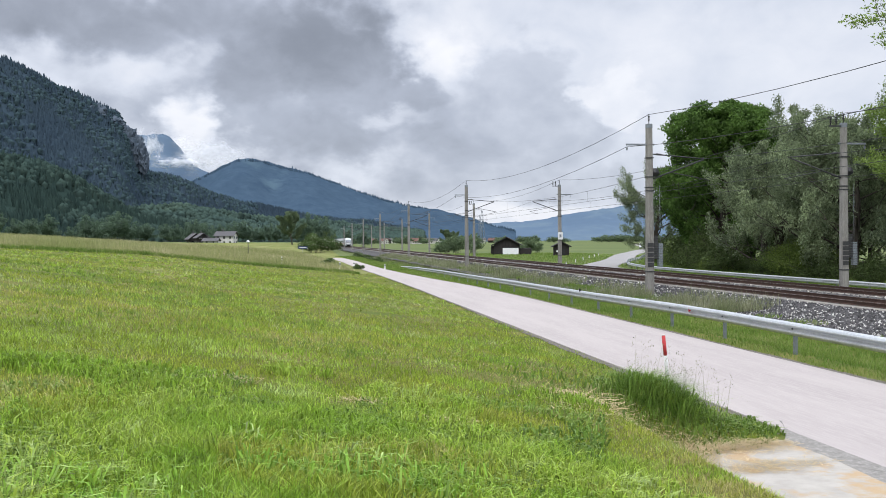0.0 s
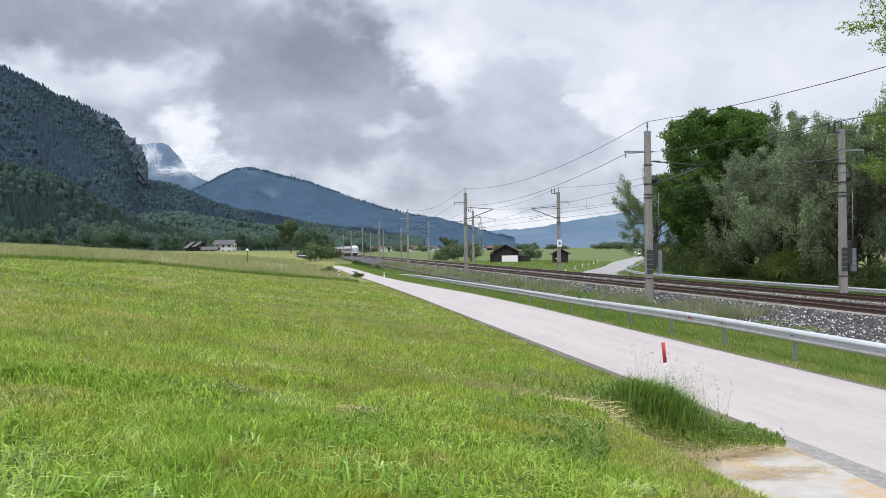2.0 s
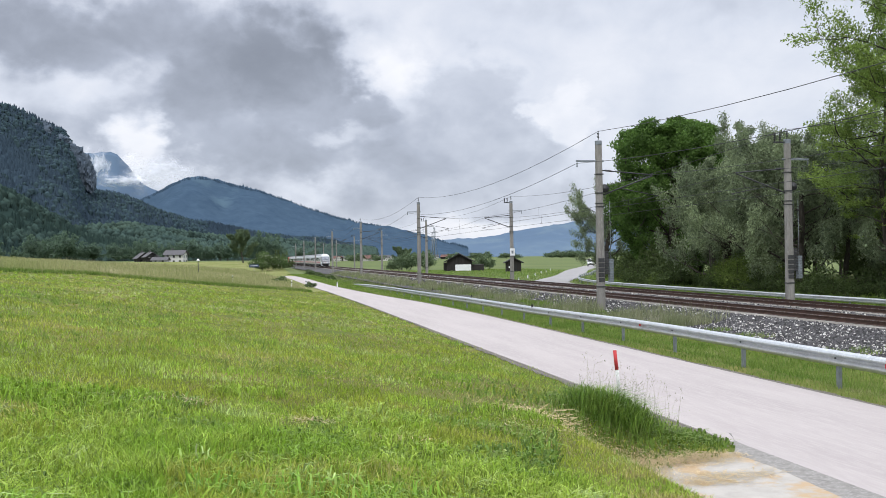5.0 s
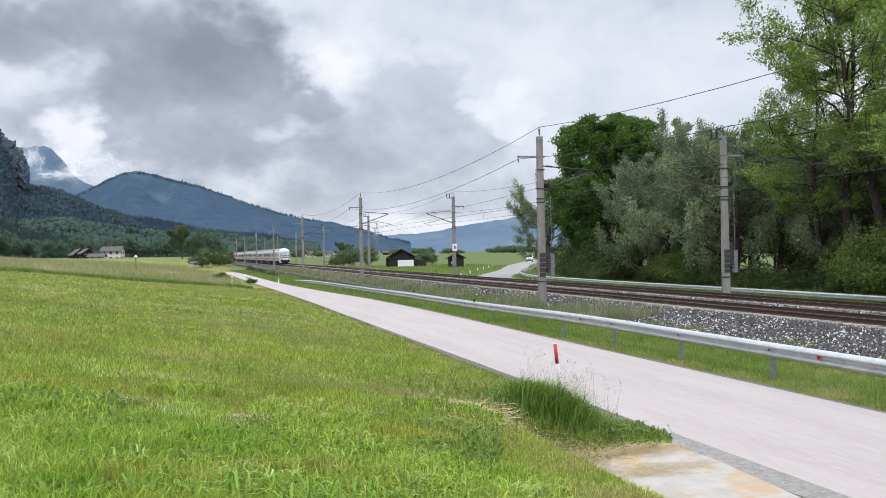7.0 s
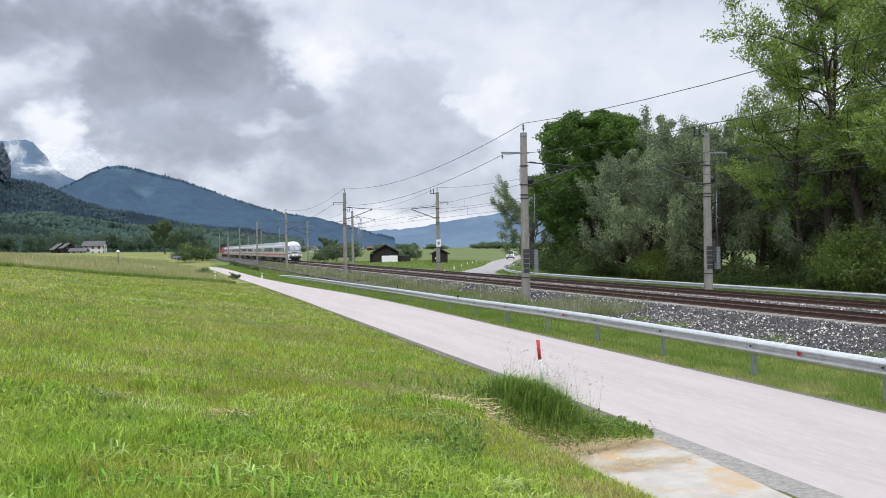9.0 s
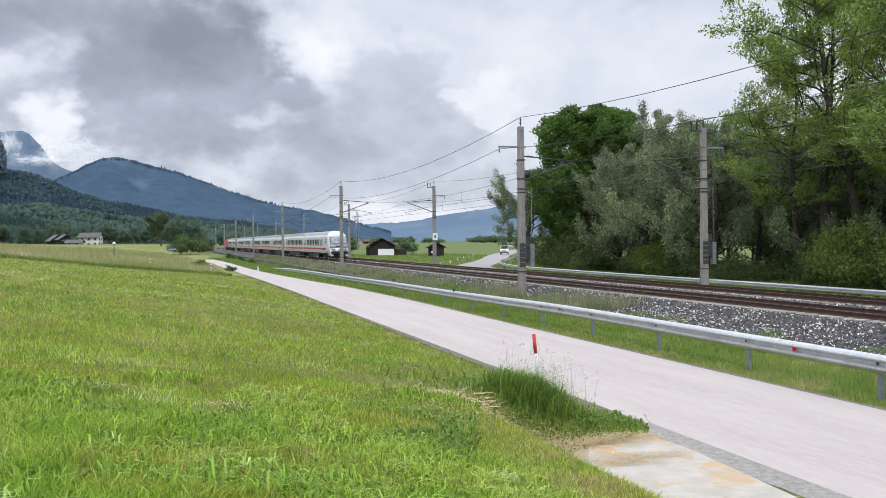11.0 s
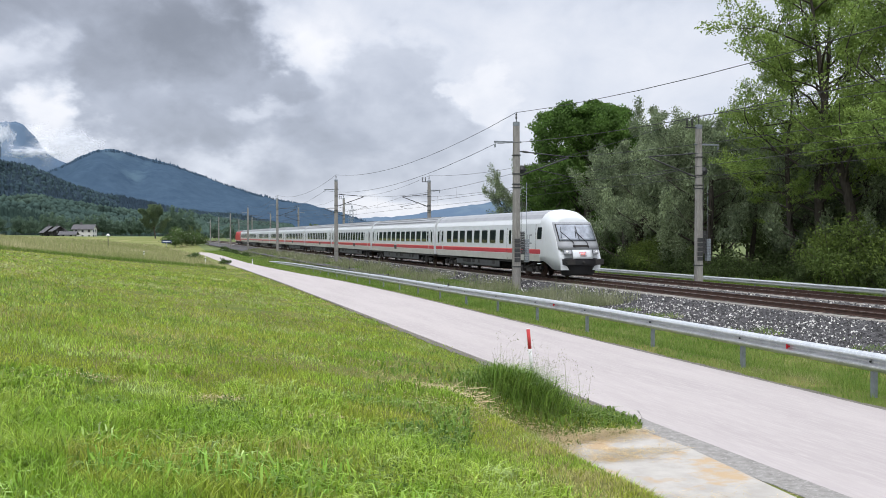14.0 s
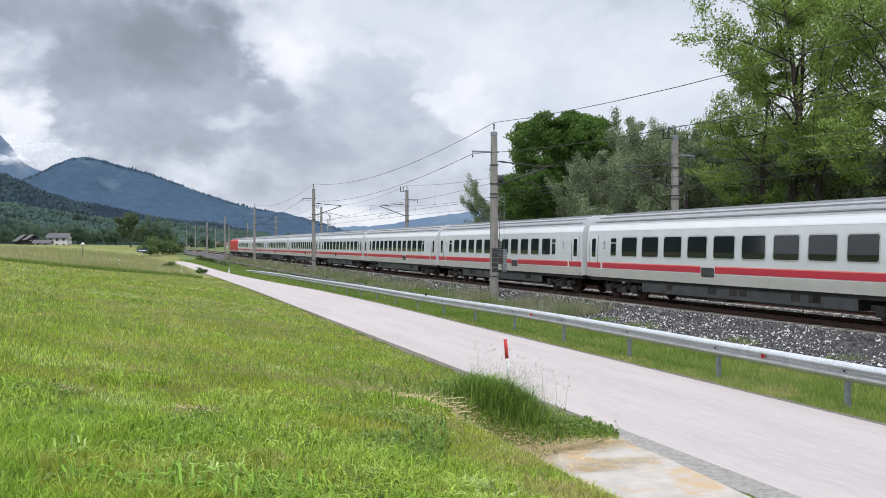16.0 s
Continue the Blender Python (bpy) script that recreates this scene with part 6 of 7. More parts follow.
def build_entrance():
    """Concrete slab and worn asphalt strip of the field entrance."""
    bm = bmesh.new()
    outline = [(4.75, 11.2), (5.15, 11.95), (5.9, 12.4), (6.65, 12.6), (6.72, 11.4), (6.6, 9.7), (6.5, 8.2), (6.4, 4), (3.8, 4), (4.3, 8.2), (4.5, 9.8)]
    top = [bm.verts.new((x, y, ROAD_Z + 0.035)) for x, y in outline]
    f = bm.faces.new(top)
    r = bmesh.ops.extrude_face_region(bm, geom=[f])
    bmesh.ops.translate(bm, vec=(0, 0, -0.15), verts=[e for e in r["geom"] if isinstance(e, bmesh.types.BMVert)])
    bmesh.ops.recalc_face_normals(bm, faces=bm.faces)
    tagged(part("concrete_slab", bm, M["slab"]), "worn pale concrete slab at the field entrance", "slab", kind="structure")
    bm = bmesh.new()
    rng = random.Random(6)
    L, R = [], []
    for k in range(40):
        y = 3.5 + k * 0.27
        taper = max(0, (y - 12.4) * 0.45)
        L.append(bm.verts.new((6.66 + rng.uniform(-0.05, 0.05) + taper, y, ROAD_Z + 0.012)))
        R.append(bm.verts.new((max(7.16, 6.7 + taper), y, ROAD_Z + 0.012)))
    for k in range(39):
        bm.faces.new((L[k], R[k], R[k + 1], L[k + 1]))
    r = bmesh.ops.extrude_face_region(bm, geom=bm.faces[:])
    bmesh.ops.translate(bm, vec=(0, 0, -0.1), verts=[e for e in r["geom"] if isinstance(e, bmesh.types.BMVert)])
    bmesh.ops.recalc_face_normals(bm, faces=bm.faces)
    tagged(part("asphalt_edge", bm, M["asphalt_old"]), "crumbling grey asphalt strip between lane and slab", "pavement", kind="structure")
    # gravelly shoulders
    for x0, w, nm in ((7.05, 0.20, "near"), (11.36, 0.14, "far")):
        bm = bmesh.new()
        L, R = [], []
        for k in range(260):
            y = 11.5 + k * 0.35
            c = float(road_left(y)) - 7.125 if nm == "near" else float(road_right(y)) - 11.275
            thin = 1 - 0.75 * float(smoothstep(22, 50, y))
            L.append(bm.verts.new((x0 + c - (w / 2 + rng.uniform(0, 0.14)) * thin, y, ROAD_Z - 0.012)))
            R.append(bm.verts.new((x0 + c + w / 2 + 0.1 * (nm == "far") * rng.random(), y, ROAD_Z - 0.012)))
        for k in range(259):
            bm.faces.new((L[k], R[k], R[k + 1], L[k + 1]))
        tagged(part("road_shoulder", bm, M["gravel"]), "narrow gravel shoulder at the lane's edge", "shoulder", kind="structure")


M["slab"] = material("stained_concrete", (0.43, 0.405, 0.368), (0.35, 0.328, 0.295), scale=3.0, third=(0.42, 0.31, 0.19), third_scale=2.0, third_lo=0.52, third_hi=0.64, rough=0.9, bump=0.4, bump_scale=70)
build_entrance()


# ---------------------------------------------------------------- grass
def grass_mat(name, a, b, third=None, island=0.28, tr=0.35, scale=0.7):
    """Blades: patches by place, and a shade of its own for each blade."""
    m = bpy.data.materials.new(name)
    m.use_nodes = True
    nt = m.node_tree
    N, L = nt.nodes.new, nt.links.new
    b_ = nt.nodes["Principled BSDF"]
    b_.inputs["Roughness"].default_value, b_.inputs["Specular IOR Level"].default_value = 0.55, 0.35
    geo = N("ShaderNodeNewGeometry")
    n = N("ShaderNodeTexNoise")
    n.inputs["Scale"].default_value, n.inputs["Detail"].default_value = scale, 5
    L(geo.outputs["Position"], n.inputs["Vector"])
    n2 = N("ShaderNodeTexNoise")
    n2.inputs["Scale"].default_value, n2.inputs["Detail"].default_value = scale * 0.22, 3
    L(geo.outputs["Position"], n2.inputs["Vector"])
    mixn = N("ShaderNodeMath")
    mixn.operation = "MULTIPLY_ADD"
    L(n2.outputs["Fac"], mixn.inputs[0])
    mixn.inputs[1].default_value = 0.8
    half = N("ShaderNodeMath")
    half.operation = "MULTIPLY_ADD"
    L(n.outputs["Fac"], half.inputs[0])
    half.inputs[1].default_value, half.inputs[2].default_value = 0.8, -0.3
    L(half.outputs[0], mixn.inputs[2])
    ramp = N("ShaderNodeValToRGB")
    ramp.color_ramp.elements[0].position, ramp.color_ramp.elements[0].color = 0.36, (*a, 1)
    ramp.color_ramp.elements[1].position, ramp.color_ramp.elements[1].color = 0.62, (*b, 1)
    if third:
        e = ramp.color_ramp.elements.new(0.74)
        e.color = (*third, 1)
    add = N("ShaderNodeMath")
    add.operation = "MULTIPLY_ADD"
    L(geo.outputs["Random Per Island"], add.inputs[0])
    add.inputs[1].default_value, add.inputs[2].default_value = 0.22, -0.11
    s = N("ShaderNodeMath")
    L(mixn.outputs[0], s.inputs[0])
    L(add.outputs[0], s.inputs[1])
    L(s.outputs[0], ramp.inputs[0])
    hsv = N("ShaderNodeHueSaturation")
    r = N("ShaderNodeMapRange")
    r.inputs["To Min"].default_value, r.inputs["To Max"].default_value = 1 - island, 1 + island
    wn = N("ShaderNodeTexWhiteNoise")
    wn.noise_dimensions = "1D"
    L(geo.outputs["Random Per Island"], wn.inputs["W"])
    L(wn.outputs["Value"], r.inputs["Value"])
    L(r.outputs[0], hsv.inputs["Value"])
    L(ramp.outputs[0], hsv.inputs["Color"])
    L(hsv.outputs[0], b_.inputs["Base Color"])
    t = N("ShaderNodeBsdfTranslucent")
    L(hsv.outputs[0], t.inputs[0])
    mx = N("ShaderNodeMixShader")
    mx.inputs[0].default_value = tr
    L(b_.outputs[0], mx.inputs[1])
    L(t.outputs[0], mx.inputs[2])
    L(mx.outputs[0], nt.nodes["Material Output"].inputs[0])
    return m


def blades(name, X, Y, Z, H, W, mat, rs, bend=0.5, curved=True, lean_bias=(0, 0), parent=None):
    """Grass blades rooted at X, Y, Z with heights H and widths W."""
    n = len(X)
    az = rs.uniform(0, 2 * np.pi, n)
    fx, fy = np.cos(az), np.sin(az)
    az2 = rs.uniform(0, 2 * np.pi, n)
    ln = H * bend * rs.uniform(0.2, 1.3, n)
    lx, ly = np.cos(az2) * ln + lean_bias[0] * H, np.sin(az2) * ln + lean_bias[1] * H
    P = np.stack([X, Y, Z], 1)
    side = np.stack([fx, fy, np.zeros(n)], 1) * (W / 2)[:, None]
    tip = P + np.stack([lx, ly, H * np.sqrt(np.maximum(0.15, 1 - bend * bend * 0.5))], 1)
    if not curved:
        V = np.stack([P - side, P + side, tip], 1).reshape(-1, 3)
        F = np.arange(3 * n).reshape(n, 3)
    else:
        mid = P + np.stack([lx * 0.28, ly * 0.28, H * 0.62], 1)
        V = np.stack([P - side, P + side, mid - side * 0.8, mid + side * 0.8, tip], 1).reshape(-1, 3)
        tri = np.array([(0, 1, 3), (0, 3, 2), (2, 3, 4)])
        F = (tri[None] + (np.arange(n) * 5)[:, None, None]).reshape(-1, 3)
    return array_mesh(name, V, F, mat, parent)


GRASS = grass_mat("meadow_grass", (0.215, 0.300, 0.030), (0.340, 0.385, 0.058), (0.46, 0.42, 0.18), tr=0.4, island=0.45)
GRASS_LUSH = grass_mat("lush_grass", (0.215, 0.350, 0.036), (0.345, 0.450, 0.068), (0.40, 0.51, 0.17), scale=2.2, tr=0.4, island=0.5)
GRASS_VERGE = grass_mat("verge_grass", (0.115, 0.200, 0.030), (0.180, 0.255, 0.050), (0.31, 0.32, 0.14), scale=1.2)
GRASS_TALL = grass_mat("unmown_grass", (0.23, 0.26, 0.095), (0.34, 0.335, 0.165), (0.50, 0.44, 0.28), scale=0.25)
GRASS_DARK = grass_mat("tussock_grass", (0.125, 0.220, 0.034), (0.210, 0.310, 0.058), (0.32, 0.36, 0.13), scale=3, island=0.45)
GRASS_PALE = grass_mat("seeding_grass", (0.30, 0.36, 0.12), (0.40, 0.44, 0.19), (0.50, 0.50, 0.28), scale=1.5, island=0.4)
GRASS_BROAD = grass_mat("broad_grass", (0.200, 0.365, 0.045), (0.310, 0.470, 0.085), (0.47, 0.58, 0.24), scale=3, tr=0.35, island=0.45)
STRAW = grass_mat("dry_hay", (0.46, 0.35, 0.18), (0.58, 0.47, 0.28), (0.38, 0.27, 0.14), island=0.3, tr=0.2, scale=4)
WITHERED = grass_mat("withered_grass", (0.24, 0.21, 0.085), (0.34, 0.29, 0.125), (0.20, 0.24, 0.06), scale=1.5, island=0.4, tr=0.3)
WEED = grass_mat("pale_weeds", (0.16, 0.19, 0.09), (0.26, 0.27, 0.16), (0.40, 0.39, 0.28), scale=1.5)


def field_edge(x):
    """Where the mown meadow ends and the tall grass begins."""
    return np.interp(x, [-40, -18, -12, 5, 8], [57, 58, 60, 84, 88])


def on_slab(x, y):
    return (x > 4.55 - 0.08 * (11 - y)) & (y < 11.5 + 0.55 * (x - 4.75)) & (y < 12.55) | ((x > 6.62) & (y < 13.0))


# worn spots where the turf shows
BARE = ((-0.88, 10.5, 0.34), (0.6, 9.7, 0.26), (1.35, 8.95, 0.22), (3.7, 11.9, 0.3))


def parched(x, y):
    """How dry the meadow is: two brownish stretches on the bank."""
    return np.clip(np.exp(-((x - 1.6) / 1.3) ** 2 - ((y - 14.0) / 0.8) ** 2) + np.exp(-((x - 4.0) / 1.2) ** 2 - ((y - 15.2) / 1.0) ** 2) + 0.6 * np.exp(-((x + 3.6) / 1.6) ** 2 - ((y - 15.5) / 1.2) ** 2), 0, 1)


def build_grass():
    rs = np.random.RandomState(5)

    def wedge(n, r0, r1, a0, a1, power):
        """Points in a wedge round the meadow's viewpoint, denser near."""
        u = rs.uniform(0, 1, n)
        r = (r0 ** power + u * (r1 ** power - r0 ** power)) ** (1 / power)
        a = np.radians(rs.uniform(a0, a1, n))
        return r * np.sin(a), r * np.cos(a), r

    # mown meadow
    X, Y, R = wedge(340000, 4.2, 95, -22, 46, -0.25)
    edge = road_left(Y) + 0.03 - 0.24 * value_noise(X * 0 + 3, Y, 0.45, 2)
    keep = (X < edge) & (Y < field_edge(X)) & ~on_slab(X, Y)
    p = value_noise(X, Y, 1.6, 3) * 0.6 + value_noise(X, Y, 0.45, 4) * 0.4
    bare = value_noise(X, Y, 2.6, 8) * 0.6 + value_noise(X, Y, 0.7, 9) * 0.4
    keep &= rs.uniform(0, 1, len(X)) > 0.6 * parched(X, Y)
    keep &= rs.uniform(0, 1, len(X)) < np.clip(1.25 - 1.6 * np.clip(bare - 0.55, 0, 1) / 0.3, 0.12, 1)
    for bx, by, br in BARE:
        keep &= ~(((X - bx) / 1.5) ** 2 + (Y - by) ** 2 < (br * (0.5 + value_noise(X, Y, 0.18, 7))) ** 2)
    X, Y, R, p = X[keep], Y[keep], R[keep], p[keep]
    near = smoothstep(13, 6, R)
    H = (0.045 + 0.085 * np.clip(p - 0.25, 0, 1) * rs.uniform(0.5, 1.6, len(X)) + 0.085 * near * np.clip(p - 0.35, 0, 1) * 1.6)
    H *= rs.uniform(0.6, 1.4, len(X))
    W = np.maximum(0.0095, R * 0.00095) * rs.uniform(0.6, 1.3, len(X))
    Z = land(X, Y) - 0.008
    lush = (value_noise(X, Y, 1.1, 11) + near * 0.28 > 0.72)
    for nm, sel, mt in (("meadow_grass", ~lush, GRASS), ("lush_grass", lush, GRASS_LUSH)):
        c = sel & (R < 16)
        f = sel & (R >= 16)
        tagged(blades(nm, X[c], Y[c], Z[c], H[c] * (1.25 if nm == "lush_grass" else 1.0), W[c], mt, rs, 0.65), "short mown meadow grass, bright green" if nm == "meadow_grass" else "lush longer blades in the meadow", "grass", kind="stuff")
        tagged(blades(nm, X[f], Y[f], Z[f], H[f], W[f] * 1.2, mt, rs, 0.6, False), "short mown meadow grass, bright green", "grass", kind="stuff")
    # uneven tufts all over the mown meadow, longer than the rest
    X, Y, R = wedge(15000, 7.0, 60, -20, 40, 0.35)
    keep = (X < road_left(Y) - 0.3) & (Y < field_edge(X)) & ~on_slab(X, Y) & (value_noise(X, Y, 2.2, 33) * 0.6 + value_noise(X, Y, 0.8, 34) * 0.4 > 0.42)
    for bx, by, br in BARE:
        keep &= ((X - bx) / 1.5) ** 2 + (Y - by) ** 2 > (br * 1.6) ** 2
    keep &= rs.uniform(0, 1, len(X)) > 0.85 * parched(X, Y)
    cx, cy, cr = X[keep], Y[keep], R[keep]
    tone = value_noise(cx, cy, 3.0, 35) + rs.normal(0, 0.15, len(cx))
    for nm, sel, mt, lab in (("dark_tufts", tone < 0.38, GRASS_DARK, "darker tufts standing in the mown meadow"), ("bright_tufts", (tone >= 0.38) & (tone < 0.68), GRASS_LUSH, "bright green tufts in the mown meadow"), ("pale_tufts", tone >= 0.68, GRASS_PALE, "pale seeding tufts in the mown meadow")):
        k = 9
        c = sel.sum()
        X, Y = np.repeat(cx[sel], k) + rs.normal(0, 0.06, c * k), np.repeat(cy[sel], k) + rs.normal(0, 0.06, c * k)
        H = np.repeat(rs.uniform(0.07, 0.17, c), k) * rs.uniform(0.5, 1.2, c * k)
        tagged(blades(nm, X, Y, land(X, Y) - 0.01, H, np.maximum(0.009, np.repeat(cr[sel], k) * 0.0009), mt, rs, 0.75, False), lab, "grass", kind="stuff")
    # lush tufts in the foreground
    X, Y, R = wedge(4200, 4.4, 12.5, -20, 24, 1.0)
    keep = (X < 3.6) & (value_noise(X, Y, 1.3, 31) > 0.45)
    cx, cy = X[keep], Y[keep]
    k = 22
    X = np.repeat(cx, k) + rs.normal(0, 0.05, len(cx) * k)
    Y = np.repeat(cy, k) + rs.normal(0, 0.05, len(cx) * k)
    H = np.repeat(rs.uniform(0.07, 0.22, len(cx)), k) * rs.uniform(0.4, 1.1, len(X))
    tagged(blades("grass_tufts", X, Y, land(X, Y), H, rs.uniform(0.010, 0.020, len(X)), GRASS_LUSH, rs, 1.0), "fresh green grass tufts in the foreground", "grass", kind="stuff")
    # unmown strip beyond
    n = 120000
    X = rs.uniform(-75, 6.5, n)
    d = rs.uniform(0, 1, n) ** 1.7 * 125
    Y = field_edge(X) + d
    keep = (X < road_centre(Y) - 3.0) & (np.abs(X) < Y * 0.42)
    X, Y, d = X[keep], Y[keep], d[keep]
    H = rs.uniform(0.45, 0.85, len(X)) * (0.55 + 0.6 * value_noise(X, Y, 6, 13)) * smoothstep(-0.5, 3.5, d) + 0.1
    tagged(blades("tall_meadow_grass", X, Y, land(X, Y) - 0.02, H, np.maximum(0.03, Y * 0.00055), GRASS_TALL, rs, 0.35, False), "tall unmown meadow grass gone to seed", "grass", kind="stuff")
    X = rs.uniform(-40, 7, 16000)
    Y = field_edge(X) + rs.uniform(0, 1.3, len(X))
    keep = (X < road_centre(Y) - 2.6) & (np.abs(X) < Y * 0.42)
    X, Y = X[keep], Y[keep]
    tagged(blades("field_edge_grass", X, Y, land(X, Y), rs.uniform(0.12, 0.34, len(X)), np.full(len(X), 0.05), GRASS_VERGE, rs, 0.4, False), "dark green uncut edge of the tall grass", "grass", kind="stuff")
    # verge between lane and railway
    n = 200000
    Y = 8 + (rs.uniform(0, 1, n) ** 2.3) * 170
    X = road_right(Y) + 0.14 + rs.uniform(0, 1, n) ** 0.9 * (20.3 - road_right(Y))
    g = value_noise(X, Y, 1.1, 17)
    keep = (rs.uniform(0, 1, n) < np.where(X > 19.3, 0.12, 1)) & ~((X > 16.8) & (Y < 46) & (g < 0.75))
    X, Y, g = X[keep], Y[keep], g[keep]
    R = np.hypot(X, Y)
    H = (0.11 + 0.20 * g * smoothstep(11.7, 14, X) * (0.35 + 0.65 * smoothstep(30, 55, Y))) * rs.uniform(0.5, 1.4, len(X))
    tagged(blades("verge_grass", X, Y, land(X, Y) - 0.01, H, np.maximum(0.008, R * 0.0007), GRASS_VERGE, rs, 0.5, False), "rough green verge grass along the guardrail", "grass", kind="stuff")
    # pale weeds at the foot of the ballast
    n = 33000
    Y = 39 + rs.uniform(0, 1, n) ** 1.5 * 170
    X = rs.normal(18.6, 1.15, n)
    g = value_noise(X, Y, 2.3, 19)
    keep = (g > 0.42) & (X > 15.5) & (X < 20.8) & (rs.uniform(0, 1, n) < smoothstep(22, 46, Y))
    X, Y = X[keep], Y[keep]
    zz = np.where(X > 20, -0.6 + (X - 20) * 0.4, land(X, Y))
    tagged(blades("flowering_weeds", X, Y, zz, rs.uniform(0.25, 0.7, len(X)), np.maximum(0.012, Y * 0.0006), WEED, rs, 0.35, False), "pale flowering weeds at the ballast's foot", "weeds", kind="stuff")
    # grass over the plain's near edge and along the country road
    n = 40000
    X = rs.uniform(31.5, 75, n)
    Y = 30 + rs.uniform(0, 1, n) ** 1.4 * 230
    keep = (X > 41) | (X < 32.3) | (Y > 120)
    dd = np.abs(X - np.interp(Y, [p.y for p in ROAD2], [p.x for p in ROAD2]))
    keep &= dd > 3.0
    X, Y = X[keep], Y[keep]
    tagged(blades("plain_grass", X, Y, land(X, Y) - 0.02, rs.uniform(0.15, 0.45, len(X)), np.maximum(0.03, Y * 0.0007), GRASS_VERGE, rs, 0.5, False), "rough grass between railway and country road", "grass", kind="stuff")
    # low growth at the wood's edge
    n = 22000
    X = rs.uniform(38.6, 46, n)
    Y = rs.uniform(36, 125, n)
    X = X + np.maximum(0, (Y - 98) * 0.28)
    tagged(blades("undergrowth", X, Y, land(X, Y), rs.uniform(0.2, 0.9, n), np.full(n, 0.07), GRASS_DARK, rs, 0.5, False), "dense green undergrowth at the wood's edge", "undergrowth", kind="stuff")
    # tussock beside the stake
    parts = []
    for cx, cy, n, h, s in ((5.15, 13.38, 2600, 0.58, 0.21), (5.50, 13.55, 1700, 0.50, 0.20), (4.85, 13.28, 900, 0.44, 0.18), (4.5, 13.1, 500, 0.22, 0.28), (5.95, 13.9, 500, 0.26, 0.28), (5.4, 13.2, 400, 0.18, 0.35), (6.5, 13.5, 500, 0.18, 0.25), (6.3, 15.4, 500, 0.14, 0.35), (6.4, 16.6, 400, 0.12, 0.3)):
        parts.append((rs.normal(cx, s, n), rs.normal(cy, s, n), h * rs.uniform(0.35, 1.1, n)))
    X, Y, H = (np.concatenate(q) for q in zip(*parts))
    keep = (X < 7.0) & ~on_slab(X, Y)
    X, Y, H = X[keep], Y[keep], H[keep]
    tagged(blades("grass_tussock", X, Y, land(X, Y), H, rs.uniform(0.006, 0.014, len(X)), GRASS_DARK, rs, 0.95), "tall dark green grass tussock beside the lane", "grass tussock", kind="stuff")
    # seed heads over it
    n = 85
    X, Y = rs.normal(5.65, 0.34, n), rs.normal(13.9, 0.45, n)
    keep = X < 7.0
    X, Y = X[keep], Y[keep]
    n = len(X)
    H = rs.uniform(0.45, 0.92, n)
    zz = land(X, Y)
    st = blades("seed_stalks", X, Y, zz, H, np.full(n, 0.007), WEED, np.random.RandomState(3), 0.25, False)
    tagged(st, "thin pale seed stalks above the tussock", "grass", kind="stuff")
    co = np.zeros(len(st.data.vertices) * 3, np.float32)
    st.data.vertices.foreach_get("co", co)
    tips = co.reshape(-1, 3, 3)[:, 2]
    k = 6
    T = np.repeat(tips, k, 0) + rs.normal(0, 1, (len(tips) * k, 3)) * np.array([0.016, 0.016, 0.045]) - np.array([0, 0, 0.05])
    tagged(blades("seed_heads", T[:, 0], T[:, 1], T[:, 2], np.full(len(T), 0.030), np.full(len(T), 0.010), WEED, rs, 0.9, False), "small pale seed heads", "grass", kind="stuff")
    # broad-leaved herbs along the bank
    n = 3400
    X, Y = np.concatenate([rs.normal(6.2, 0.45, n // 2), rs.normal(5.3, 0.8, n // 2)]), np.concatenate([rs.normal(13.7, 0.5, n // 2), rs.normal(13.5, 0.8, n // 2)])
    keep = (X < 7.05) & ~on_slab(X, Y)
    X, Y = X[keep], Y[keep]
    tagged(blades("bank_herbs", X, Y, land(X, Y), rs.uniform(0.05, 0.2, len(X)), rs.uniform(0.02, 0.045, len(X)), GRASS_VERGE, rs, 1.1), "leafy green herbs on the bank", "herbs", kind="stuff")
    # withered patches in the mown meadow
    rw = np.random.RandomState(71)
    n = 70000
    r = 7.5 * (42 / 7.5) ** rw.uniform(0, 1, n)
    a = np.radians(rw.uniform(-12, 34, n))
    X, Y = r * np.sin(a), r * np.cos(a)
    g = value_noise(X, Y, 1.9, 61) * 0.55 + value_noise(X, Y, 0.6, 62) * 0.45 + 0.10 * smoothstep(0, 4, X) + 0.30 * parched(X, Y)
    keep = (X < road_left(Y) - 0.5) & (Y < field_edge(X)) & ~on_slab(X, Y) & (rw.uniform(0, 1, n) < smoothstep(0.50, 0.78, g))
    X, Y, r = X[keep], Y[keep], r[keep]
    tagged(blades("withered_grass", X, Y, land(X, Y), rw.uniform(0.04, 0.12, len(X)), np.maximum(0.008, r * 0.0008), WITHERED, rw, 1.0, False), "withered brownish patches in the mown meadow", "grass", kind="stuff")
    # broad arching blades close to the viewpoint
    n = 260
    r = rw.uniform(4.4, 7.6, n)
    a = np.radians(rw.uniform(-20, 16, n))
    cx, cy = r * np.sin(a), r * np.cos(a)
    keep = value_noise(cx, cy, 0.9, 63) > 0.42
    cx, cy = cx[keep], cy[keep]
    X = np.repeat(cx, 14) + rw.normal(0, 0.06, len(cx) * 14)
    Y = np.repeat(cy, 14) + rw.normal(0, 0.06, len(cx) * 14)
    H = np.repeat(rw.uniform(0.14, 0.30, len(cx)), 14) * rw.uniform(0.5, 1.1, len(X))
